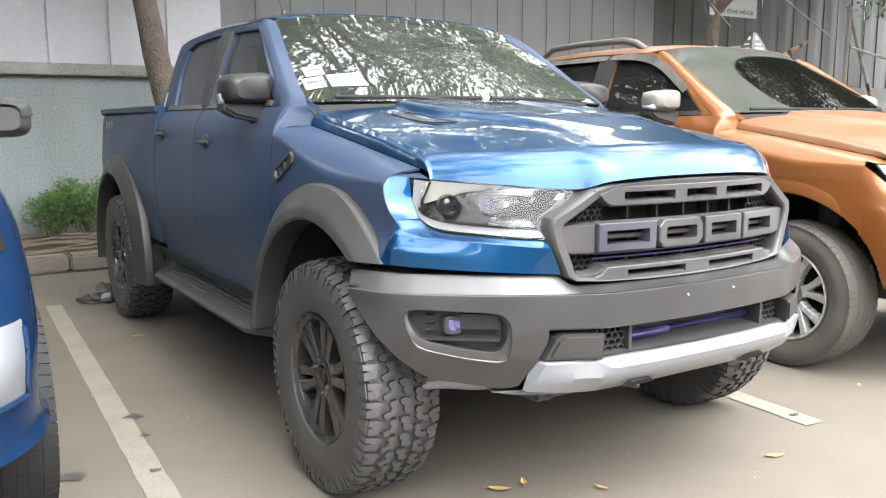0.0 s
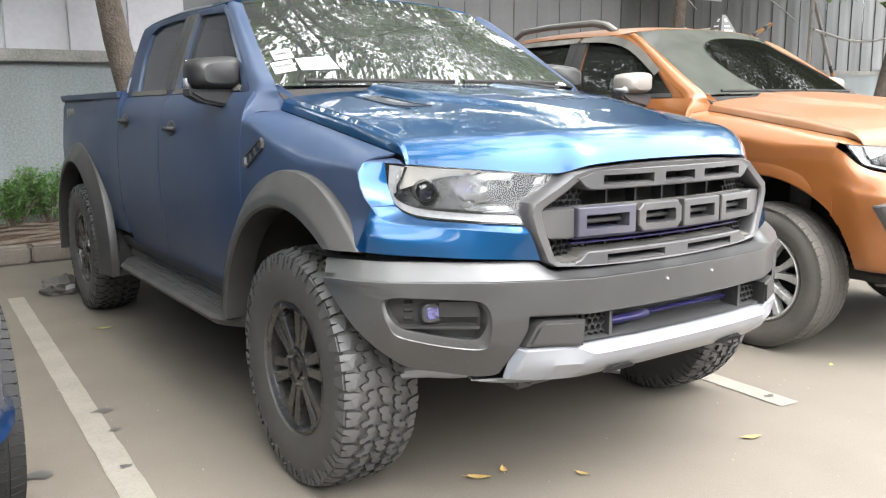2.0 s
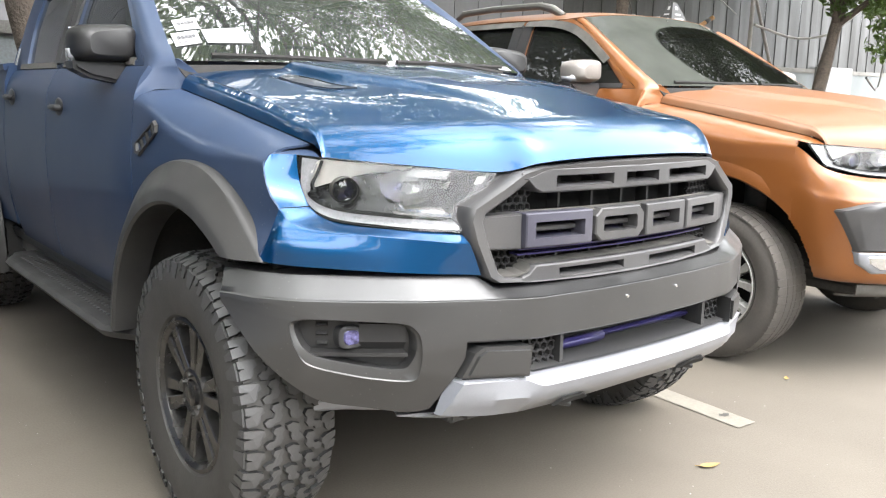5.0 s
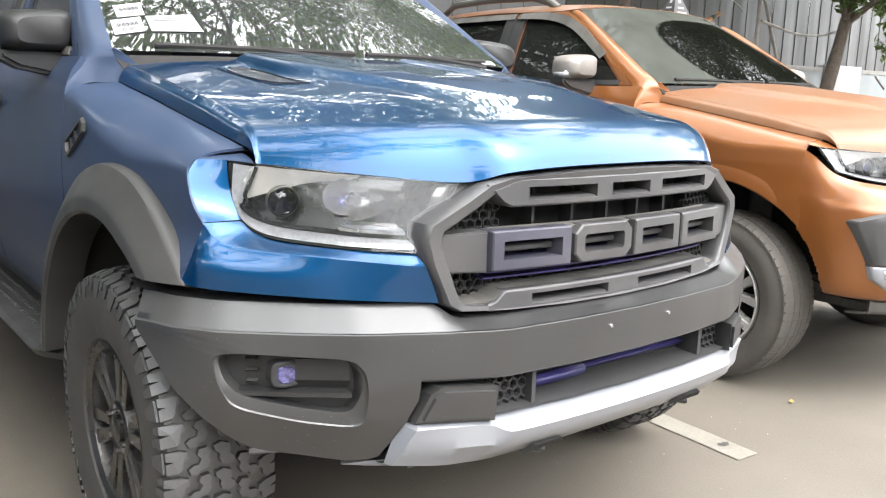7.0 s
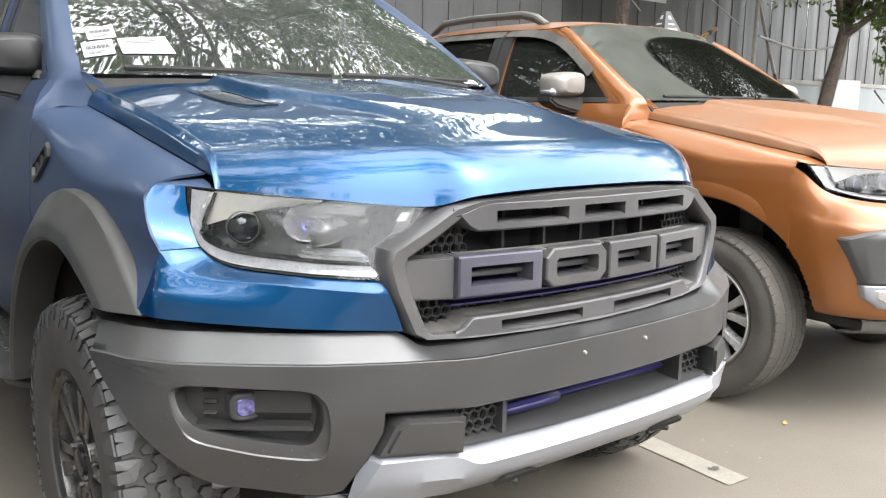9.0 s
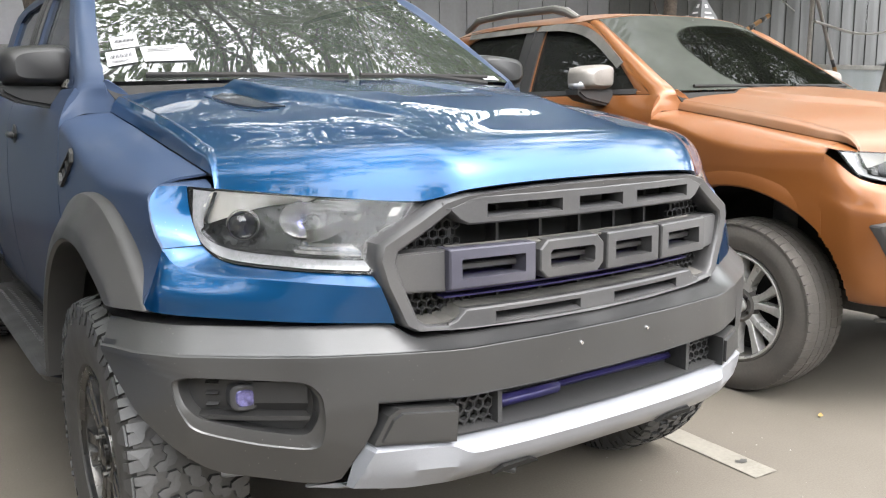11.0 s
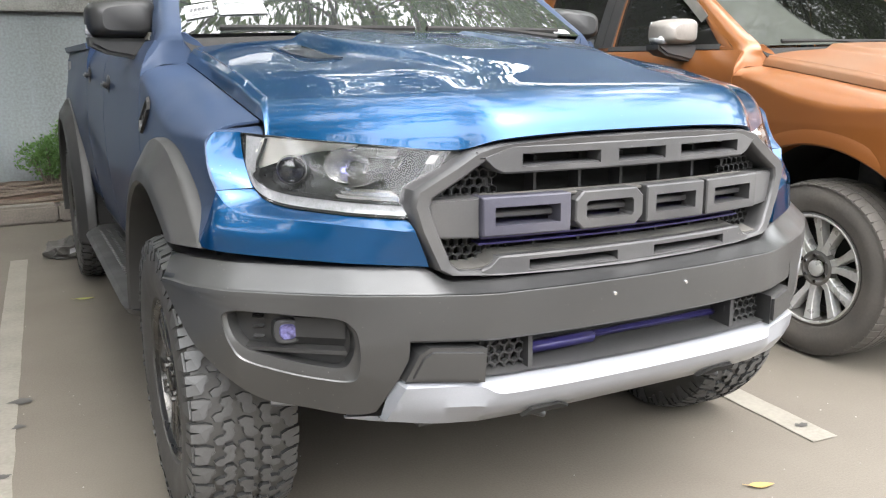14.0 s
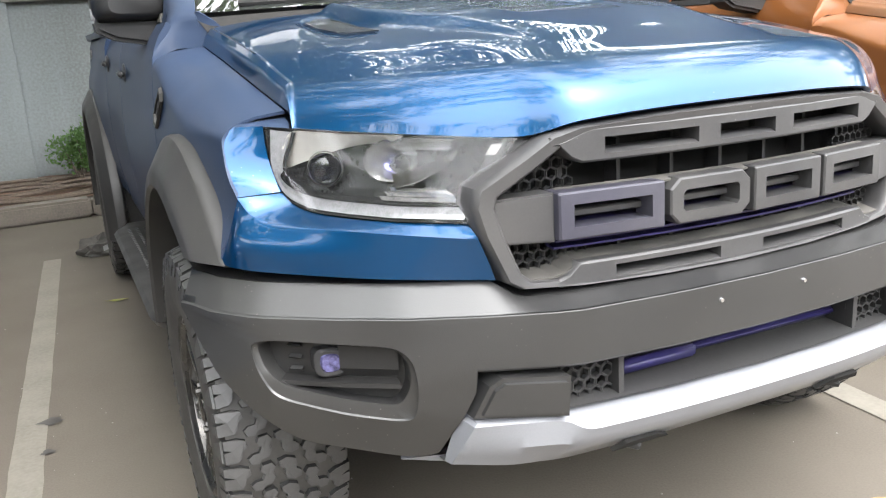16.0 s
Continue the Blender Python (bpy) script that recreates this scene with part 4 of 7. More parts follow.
    P = side_panel(3.272, 5.02, lambda y: arch_low(y, 4.12, zc, arch if offroad else 0.47, 0.60), lambda y: 1.385 - 0.3 * tail(y), 80, 22, lambda y, z, x, b: x - tail(y) + (0.0 if z < 1.25 else 0.035 * (z - 1.25) / 0.135) + (0.036 if offroad else 0.0) * math.exp(-((y - 4.12) / 0.55) ** 4) * sm((1.30 - z) / 0.2))
    sheet(bm, P, 0.05)
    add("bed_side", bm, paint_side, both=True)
    bm = bmesh.new()
    P = [[(-x + (tail(y) if k < 4 else 0), y, 1.392 - 0.3 * tail(y) + 0.008 * math.sin(math.pi * k / 4)) for y in np.linspace(3.29, 5.02, 24)] for k, x in enumerate(np.linspace(0.912, 0.80, 5))]
    sheet(bm, P, 0.03)
    add("bed_rail_cap", bm, paint_side if offroad else M_BLACK, both=True)
    bm = bmesh.new()
    box(bm, (-0.83, 4.985, 0.72), (0.83, 5.045, 1.368), 0.015)
    add("tailgate", bm, paint_side)
    bm = bmesh.new()
    box(bm, (-0.86, 3.40, 0.80), (0.86, 4.98, 0.84), 0.0)
    add("bed_floor", bm, M_BLACK)
    # dark inner arches, floor pan, chassis rails, axles
    for yc, a0 in ((0.92, 56), (4.12, 100)):
        bm = bmesh.new()
        ang = np.linspace(radians(-100), radians(a0), 24)
        r = arch + (0.0 if offroad else 0.01)
        sheet(bm, [[(-x, yc - r * math.sin(a), zc + r * math.cos(a)) for a in ang] for x in (0.905 if offroad else 0.80, 0.72, 0.42)])
        sheet(bm, [[(-0.42, yc - k * r * math.sin(a), zc + k * r * math.cos(a)) for a in ang] for k in (1.0, 0.5, 0.03)])
        add("wheel_arch_liner", bm, M_MATT, both=True)
    for pname, lo, hi in (("floor_pan", (-0.84, 1.42, 0.43), (0.84, 3.50, 0.50)), ("engine_shield", (-0.50, 0.22, 0.44), (0.50, 1.42, 0.50)), ("radiator", (-0.44, 0.28, 0.50), (0.44, 0.36, 1.08)),
                          ("rear_crossmember", (-0.62, 4.6, 0.50), (0.62, 4.98, 0.62)), ("engine", (-0.70, 0.45, 1.0), (0.70, 1.35, 1.08)), ("chassis_rail", (-0.49, 0.3, 0.40), (-0.41, 4.95, 0.52)), ("chassis_rail", (0.41, 0.3, 0.40), (0.49, 4.95, 0.52))):
        bm = bmesh.new()
        box(bm, lo, hi, 0.01)
        add(pname, bm, M_CAVITY, smooth=False)
    for pname, a, b, ra in (("rear_axle", (-0.80, 4.12, 0.415 - lift), (0.80, 4.12, 0.415 - lift), 0.05), ("drive_shaft", (-0.78, 0.90, 0.415 - lift), (0.78, 0.90, 0.415 - lift), 0.035)):
        bm = bmesh.new()
        tube(bm, [a, b], [ra, ra], 12)
        add(pname, bm, M_CAVITY)
    bm = bmesh.new()
    bmesh.ops.create_uvsphere(bm, u_segments=16, v_segments=10, radius=0.15, matrix=Matrix.Translation((0.1, 4.12, 0.40 - lift)))
    add("differential", bm, M_CAVITY)
    for pname, a, b, ra in (("wishbone", (-0.74, 0.92, 0.36 - lift), (-0.44, 0.86, 0.42), 0.033), ("strut", (-0.60, 0.90, 0.38), (-0.56, 0.92, 0.95), 0.055)):
        bm = bmesh.new()
        tube(bm, [a, b], [ra, ra], 12)
        add(pname, bm, M_CAVITY, both=True)
    # cabin: dashboard, steering wheel, seats, headliner
    bm = bmesh.new()
    sheet(bm, loft([whole([(0, 1.34, 1.365), (0.4, 1.37, 1.365), (0.74, 1.44, 1.36)]), whole([(0, 1.62, 1.37), (0.4, 1.66, 1.37), (0.76, 1.72, 1.35)]), whole([(0, 1.85, 1.30), (0.4, 1.85, 1.30), (0.80, 1.85, 1.27)]), whole([(0, 1.88, 0.95), (0.4, 1.88, 0.95), (0.82, 1.88, 0.95)])], 21, 15))
    add("dashboard", bm, M_SEAT)
    for sx in (-0.38, 0.38):
        for yy in (2.15, 2.95):
            bm = bmesh.new()
            box(bm, (sx - 0.25, yy, 0.80), (sx + 0.25, yy + 0.5, 0.95), 0.05)
            box(bm, (sx - 0.24, yy + 0.42, 0.92), (sx + 0.24, yy + 0.54, 1.50), 0.05, Matrix.Translation((0, 0.0, 0)))
            box(bm, (sx - 0.13, yy + 0.47, 1.52), (sx + 0.13, yy + 0.56, 1.70), 0.04)
            add("seat", bm, M_SEAT)
    bm = bmesh.new()
    ang = np.linspace(0, 2 * math.pi, 33)
    c, tilt = Vector((0.38, 1.93, 1.22)), radians(25)
    tube(bm, [c + Vector((0.19 * math.cos(a), -0.19 * math.sin(a) * math.sin(tilt), 0.19 * math.sin(a) * math.cos(tilt))) for a in ang], [0.016] * 33, 8, False)
    tube(bm, [c + Vector((-0.18, 0, 0)), c + Vector((0.18, 0, 0))], [0.02, 0.02], 6)
    tube(bm, [c, c + Vector((0, 0.075, -0.165))], [0.02, 0.02], 6)
    add("steering_wheel", bm, M_BLACK)
    bm = bmesh.new()
    sheet(bm, loft([whole([(0.0, 2.06, 1.79), (0.62, 2.16, 1.755)]), whole([(0.0, 2.7, 1.825), (0.66, 2.7, 1.765)]), whole([(0.0, 3.38, 1.78), (0.66, 3.34, 1.73)])], 9, 9))
    add("headliner", bm, M_LINER)
    bm = bmesh.new()
    box(bm, (-0.11, 1.93, 1.66), (0.11, 1.97, 1.73), 0.02)
    tube(bm, [(0, 1.95, 1.72), (0, 1.97, 1.79)], [0.012, 0.012], 6)
    add("rear_view_mirror", bm, M_BLACK)
    # wipers
    for x0, x1, ya in ((-0.66, 0.0, 0.0), (0.05, 0.66, 0.0)):
        bm = bmesh.new()
        pts = []
        for k in range(7):
            x = x0 + (x1 - x0) * k / 6
            y = 1.300 + 0.113 * (abs(x) / 0.785) ** 2
            pts.append((x, y + 0.012, 1.402))
        tube(bm, pts, [0.009] * 7, 6)
        tube(bm, [(x1 - 0.04, pts[-1][1] - 0.05, 1.375), pts[3]], [0.012, 0.008], 6)
        add("wiper", bm, M_MATT)
    # door mirrors
    shell, foot_m = (M_MIRROR, M_MIRROR) if offroad else (M_CAP, M_BLACK)
    mx, my, mz, hw, hh = (-0.925, 1.72, 1.437, 0.118, 0.066) if offroad else (-0.985, 1.80, 1.452, 0.135, 0.062)

    def pillow(bm, cx, cy, cz, hx, hz, prof, s, flat=0.0):
        """A rounded box shell about (cx, cy, cz) that closes towards the front."""
        rows = []
        for dy, k in prof:
            ring = []
            for a in np.linspace(0, 2 * math.pi, 40, endpoint=False):
                ca, sa = math.cos(a), math.sin(a)
                ex, ez = abs(ca) ** 0.45 * math.copysign(1, ca), abs(sa) ** 0.5 * math.copysign(1, sa)
                ring.append((s * (cx + hx * ex * k), cy + dy + 0.02 * ex, cz + hz * ez * k + 0.010 * ex * (1 if sa > 0 else flat)))
            rows.append(ring)
        sheet(bm, np.array(rows), close=True)
        for ring in (rows[0], rows[-1]):
            bm.faces.new([bm.verts.new(p) for p in ring])

    bm = bmesh.new()
    pillow(bm, mx, my, mz, hw, hh, ((0.030, 0.86), (0.022, 0.96), (0.0, 1.0), (-0.05, 0.97), (-0.080, 0.90), (-0.100, 0.80), (-0.112, 0.68), (-0.116, 0.60)), 1, 0.2)
    mirrors = add("door_mirror", bm, shell, "dark grey door mirror" if offroad else "dusty grey-silver door mirror", both=True)
    for mo, s in zip(mirrors, (1, -1)):
        bm = bmesh.new()
        k = [(mx - hw + 0.004, mz - hh + 0.004), (mx - hw + 0.006, mz - hh - 0.022), (mx - hw + 0.06, mz - hh - 0.050), (mx + 0.128, mz - hh - 0.085), (mx + 0.138, mz - hh + 0.002)]
        q = [(s * x, my - 0.085 + 0.10 * (x - mx + hw), z + lift) for x, z in k]
        prism(bm, q if s > 0 else q[::-1], (0, 0.10, 0), 0.012)
        part("mirror_foot", bm, foot_m, mo)
        bm = bmesh.new()
        xo = mx - hw + 0.004
        xi = xo + (0.022 if offroad else 0.060)
        box(bm, (min(s * (xo - 0.004), s * xi), my - (0.060 if offroad else 0.098), mz - hh + 0.006 + lift), (max(s * (xo - 0.004), s * xi), my - 0.004, mz - hh + (0.052 if offroad else 0.040) + lift), 0.007)
        part("indicator_lamp", bm, M_DRL, mo, "pale indicator lens")
        bm = bmesh.new()
        sheet(bm, [[(s * (mx + hw * 0.82 * u), my + 0.031 + 0.02 * u, mz + lift + hh * 0.8 * v) for u in (-1, 0, 1)] for v in (-1, 0, 1)], 0.004)
        part("mirror_glass", bm, M_CHROME, mo)
    return t, add, zc


# ---- dark blue truck, wide-arched, with the heavy grille ----
def bump_y(x):
    return interp([(0, 0.028), (0.2, 0.034), (0.42, 0.055), (0.56, 0.118), (0.69, 0.188), (0.80, 0.268), (0.92, 0.368), (0.985, 0.460), (1.02, 0.56)], abs(x))


def bump_pt(x, z, out=0.0):
    tuck = interp([(0.46, 0.075), (0.52, 0.045), (0.60, 0.012), (0.68, 0.0), (0.795, 0.0), (0.845, 0.06)], z)
    side = sm((abs(x) - 0.6) / 0.4)
    return (math.copysign(max(abs(x) - (tuck + out) * side * 0.75, 0), x), bump_y(x) + (tuck + out) * (1 - 0.45 * side), z)


def grille_y(x):
    return 0.096 + 0.22 * x * x


def arch_flare(bm, yc, zc, a0, a1, n=48, cut=None, wide=0.0):
    """A squared-off arch flare from angle a0 (front) to a1 (rear); with cut its front end is level at that height."""
    prof = [(0.676, 0.915), (0.677, 0.945), (0.673, 0.957), (0.666, 0.962), (0.612, 0.994), (0.600, 1.001), (0.590, 1.004), (0.562, 1.008), (0.553, 1.000), (0.550, 0.90)]
    P = []
    for k in range(n + 1):
        f = k / n
        row = []
        for r, w in prof:
            start = a0
            if cut:
                rr = r - 0.036 * (r - 0.55) / 0.126
                start = math.acos((cut - zc) / rr)
            a = start + (a1 - start) * f
            rr = r - (0.036 * (r - 0.55) / 0.126 * sm((math.degrees(a) - 12) / 30) if cut else 0)
            y, z = yc - rr * math.sin(a), zc + rr * math.cos(a)
            ww = w + wide
            if y < 0.72:
                ww -= 0.05 * (0.72 - y)
            row.append((-ww, y, z))
        P.append(row)
    sheet(bm, P, 0.006, inward=(0, yc, zc))


def bar_with_slots(bm, low, high, x0, x1, slots, y, depth, zs0, zs1, bevel=0.004):
    """A bar across the grille as one plate with slots through it; low and high give its edges along x."""
    xs = sorted({x0, x1, *(v for s in slots for v in s), *np.linspace(x0, x1, 41)[1:-1]})
    quad = lambda *p: bm.faces.new([bm.verts.new(q) for q in p])
    hit = lambda a, b: any(s[0] - 1e-6 <= a and b <= s[1] + 1e-6 for s in slots)
    for a, b in zip(xs, xs[1:]):
        za, zb, ta, tb = low(a), low(b), high(a), high(b)
        if hit(a, b):
            cells = [((za + bevel, zb + bevel), (zs0 - 0.004,) * 2), ((zs1,) * 2, (ta - bevel, tb - bevel))]
        else:
            cells = [((za + bevel, zb + bevel), (ta - bevel, tb - bevel))]
        for (la, lb), (ha, hb) in cells:
            quad((a, y(a), la), (b, y(b), lb), (b, y(b), hb), (a, y(a), ha))
        for ea, eb, s in ((za, zb, 1), (ta, tb, -1)):
            quad((a, y(a), ea + s * bevel), (b, y(b), eb + s * bevel), (b, y(b) + bevel, eb), (a, y(a) + bevel, ea))
            quad((a, y(a) + bevel, ea), (b, y(b) + bevel, eb), (b, y(b) + depth, eb), (a, y(a) + depth, ea))
        if hit(a, b):
            # a sloping sill that catches light and dust, and a plain head
            quad((a, y(a), zs0 - 0.004), (b, y(b), zs0 - 0.004), (b, y(b) + 0.012, zs0 + 0.001), (a, y(a) + 0.012, zs0 + 0.001))
            quad((a, y(a) + 0.012, zs0 + 0.001), (b, y(b) + 0.012, zs0 + 0.001), (b, y(b) + depth, zs0 + 0.002), (a, y(a) + depth, zs0 + 0.002))
            quad((a, y(a), zs1), (b, y(b), zs1), (b, y(b) + depth, zs1 - 0.002), (a, y(a) + depth, zs1 - 0.002))
    for a, b in slots:
        for x in (a, b):
            quad((x, y(x), zs0 - 0.004), (x, y(x), zs1), (x, y(x) + depth, zs1), (x, y(x) + depth, zs0 - 0.004))


def honeycomb(bm, x0, x1, z0, z1, y, r=0.013, w=0.0022, depth=0.014):
    """A net of hexagon rings."""
    dx, dz = r * math.sqrt(3), r * 1.5
    for j in range(int((z1 - z0) / dz) + 2):
        for i in range(int((x1 - x0) / dx) + 2):
            cx, cz = x0 + (i + 0.5 * (j % 2)) * dx, z0 + j * dz
            if not (x0 - 0.002 <= cx <= x1 + 0.002 and z0 - 0.002 <= cz <= z1 + 0.002):
                continue
            rings = []
            for rr, dy in ((r - w, depth), (r - w, 0), (r + 0.0002, 0)):
                rings.append([bm.verts.new((cx + rr * math.sin(a), y(cx) + dy, cz + rr * math.cos(a))) for a in np.linspace(0, 2 * math.pi, 6, endpoint=False)])
            for p, q in zip(rings, rings[1:]):
                for k in range(6):
                    bm.faces.new((p[k], p[(k + 1) % 6], q[(k + 1) % 6], q[k]))


def loop_pts(keys, n):
    pts = []
    for k in range(len(keys)):
        a, b = np.array(keys[k], float), np.array(keys[(k + 1) % len(keys)], float)
        pts += [a + (b - a) * s / n for s in range(n)]
    return pts


def headlight(add, t, lower, upper, outer, depth, lift, s_label):
    """A headlamp: black bowl, projector, chrome reflectors, frosted strip, clear cover; on both sides."""
    def surf(u, v, d=0.0):
        a, b = spline(lower, 30), spline(upper, 30)
        i = u * 29
        k = min(int(i), 28)
        f = i - k
        p = (a[k] * (1 - f) + a[k + 1] * f) * (1 - v) + (b[k] * (1 - f) + b[k + 1] * f) * v
        return np.array((p[0] - d * 0.0, p[1] + d, p[2]))
    grid = lambda u0, u1, v0, v1, d, nu=14, nv=6: [[surf(u, v, d if not callable(d) else d(u, v)) for u in np.linspace(u0, u1, nu)] for v in np.linspace(v0, v1, nv)]
    bm = bmesh.new()
    sheet(bm, grid(0, 1, 0, 1, lambda u, v: depth * min(1, 6 * min(u, 1 - u, v * 0.8, (1 - v) * 0.8)) + 0.006, 30, 16))
    lamps = add("headlight", bm, M_LAMPDARK, s_label, both=True)
    for lamp, s in zip(lamps, (1, -1)):
        up = Matrix.Translation((0, 0, lift))
        fx = Matrix.Diagonal((s, 1, 1, 1))

        def sub(nm, bm, mt, label=""):
            bmesh.ops.transform(bm, matrix=up @ fx, verts=bm.verts[:])
            return part(nm, bm, mt, lamp, label)

        def patch(uv, du, dv, d, n=10, m=6):
            """A patch between a lower and an upper edge, both given as (u, v) corners."""
            lo, hi = spline(uv[0], n), spline(uv[1], n)
            return [[surf(*(lo[i] * (1 - f) + hi[i] * f), d(f) if callable(d) else d) for i in range(n)] for f in np.linspace(0, 1, m)]
        # frosted strip: along the foot and up the outer side, with a dark line inside it
        bm = bmesh.new()
        rows = []
        for o in (0.035, 0.10, 0.165):
            k = o * 0.72
            rows.append([surf(u, v, 0.008 + 0.01 * (o > 0.12)) for u, v in spline([(0.01, o), (0.3, o), (0.6, o), (0.86, o * 1.05), (0.985 - k, o * 1.6 + 0.03), (1.0 - k, 0.40), (1.0 - k, 0.70), (1.0 - k, 0.93)], 60)])
        sheet(bm, rows, 0.004)
        sub("light_strip", bm, M_DRL, "frosted running-light strip")
        bm = bmesh.new()
        rows = []
        for o, d in ((0.170, 0.014), (0.190, 0.012), (0.205, 0.05)):
            k = o * 0.72
            rows.append([surf(u, v, d) for u, v in spline([(0.01, o), (0.3, o), (0.6, o), (0.84, o * 1.05), (0.975 - k, o * 1.6 + 0.04), (1.0 - k, 0.42), (1.0 - k, 0.70), (1.0 - k, 0.93)], 60)])
        sheet(bm, rows)
        sub("strip_bezel", bm, M_LAMPDARK)
        # pale upper bezel that sweeps over the projector
        bm = bmesh.new()
        sheet(bm, patch(([(0.885, 0.36), (0.84, 0.36), (0.76, 0.52), (0.66, 0.70), (0.56, 0.82), (0.44, 0.88)], [(0.895, 0.62), (0.88, 0.93), (0.78, 0.95), (0.66, 0.95), (0.56, 0.95), (0.44, 0.955)]), 0, 0, lambda f: depth * (0.62 - 0.42 * f), 26, 8), 0.004)
        sub("inner_bezel", bm, M_BEZEL, "pale silvered bezel")
        n = 28
        dirv = Vector((-0.35, -0.94, 0.0))
        q = dirv.to_track_quat("Z", "Y").to_matrix().to_4x4()
        turned = lambda c, prof, sq=1.0: np.array([[tuple(Matrix.Translation(c) @ q @ Vector((r * math.cos(a), r * math.sin(a) * sq, d))) for a in np.linspace(0, 2 * math.pi, n, endpoint=False)] for r, d in prof])
        # projector: dark tube, thin ring, lens
        c2 = surf(0.635, 0.50, depth * 0.62)
        bm = bmesh.new()
        sheet(bm, turned(c2, ((0.036, -0.03), (0.035, 0.006), (0.033, 0.008), (0.031, -0.004))), close=True)
        sub("projector_tube", bm, M_RIMGREY)
        bm = bmesh.new()
        sheet(bm, turned(c2, ((0.0345, 0.010), (0.033, 0.014), (0.0315, 0.010))), close=True)
        sub("lamp_ring", bm, M_CHROME)
        bm = bmesh.new()
        sheet(bm, turned(c2, ((0.031, 0.002), (0.026, 0.008), (0.018, 0.012), (0.008, 0.014), (0.0005, 0.0145))), close=True)
        sub("projector_lens", bm, M_LENS)
        # reflector bowl with its bulb and bright steps
        c = surf(0.395, 0.66, depth * 0.72)
        bm = bmesh.new()
        sheet(bm, turned(c, ((0.004, -0.020), (0.020, -0.018), (0.036, -0.008), (0.052, 0.006)), 0.78), close=True)
        bowl = sub("lamp_bowl", bm, M_REFLECT)
        bm = bmesh.new()
        bmesh.ops.create_uvsphere(bm, u_segments=12, v_segments=8, radius=0.009, matrix=Matrix.Translation(c))
        sub("bulb", bm, M_LENS)
        for k in range(3):
            bm = bmesh.new()
            v0 = 0.80 + 0.05 * k
            sheet(bm, patch(([(0.20 + 0.02 * k, v0), (0.32, v0), (0.43, v0)], [(0.20 + 0.02 * k, v0 + 0.045), (0.32, v0 + 0.045), (0.44, v0 + 0.045)]), 0, 0, lambda f: depth * (0.50 - 0.14 * k) - 0.006 * f, 9, 3), 0.003)
            sub("reflector_step", bm, M_REFLECT, "bright stepped reflector")
        bm = bmesh.new()
        sheet(bm, patch(([(0.33, 0.36), (0.24, 0.44), (0.16, 0.62)], [(0.36, 0.50), (0.28, 0.58), (0.15, 0.78)]), 0, 0, lambda f: depth * (0.45 + 0.2 * f), 9, 4), 0.003)
        sub("reflector_wing", bm, M_RIMDARK)
        for k in range(3):
            bm = bmesh.new()
            v0 = 0.215 + 0.046 * k
            sheet(bm, patch(([(0.05, v0), (0.2, v0), (0.36 - 0.02 * k, v0)], [(0.06, v0 + 0.042), (0.2, v0 + 0.042), (0.38 - 0.02 * k, v0 + 0.042)]), 0, 0, lambda f: 0.022 + 0.010 * k + 0.007 * f, 9, 3), 0.003)
            sub("reflector_step", bm, M_REFLECT, "bright stepped reflector")
        bm = bmesh.new()
        sheet(bm, grid(0.030, 0.072, 0.77, 0.89, 0.012, 4, 4), 0.004)
        sub("corner_reflector", bm, M_GREYPAINT)
        bm = bmesh.new()
        sheet(bm, grid(0, 1, 0, 1, lambda u, v: -0.014 * math.sin(math.pi * u) * math.sin(math.pi * v), 24, 10))
        bmesh.ops.transform(bm, matrix=up @ fx, verts=bm.verts[:])
        ob = part("lamp_cover", bm, M_GLASS_LAMP, lamp, "clear lamp cover")
        ob.visible_shadow = False
    return surf


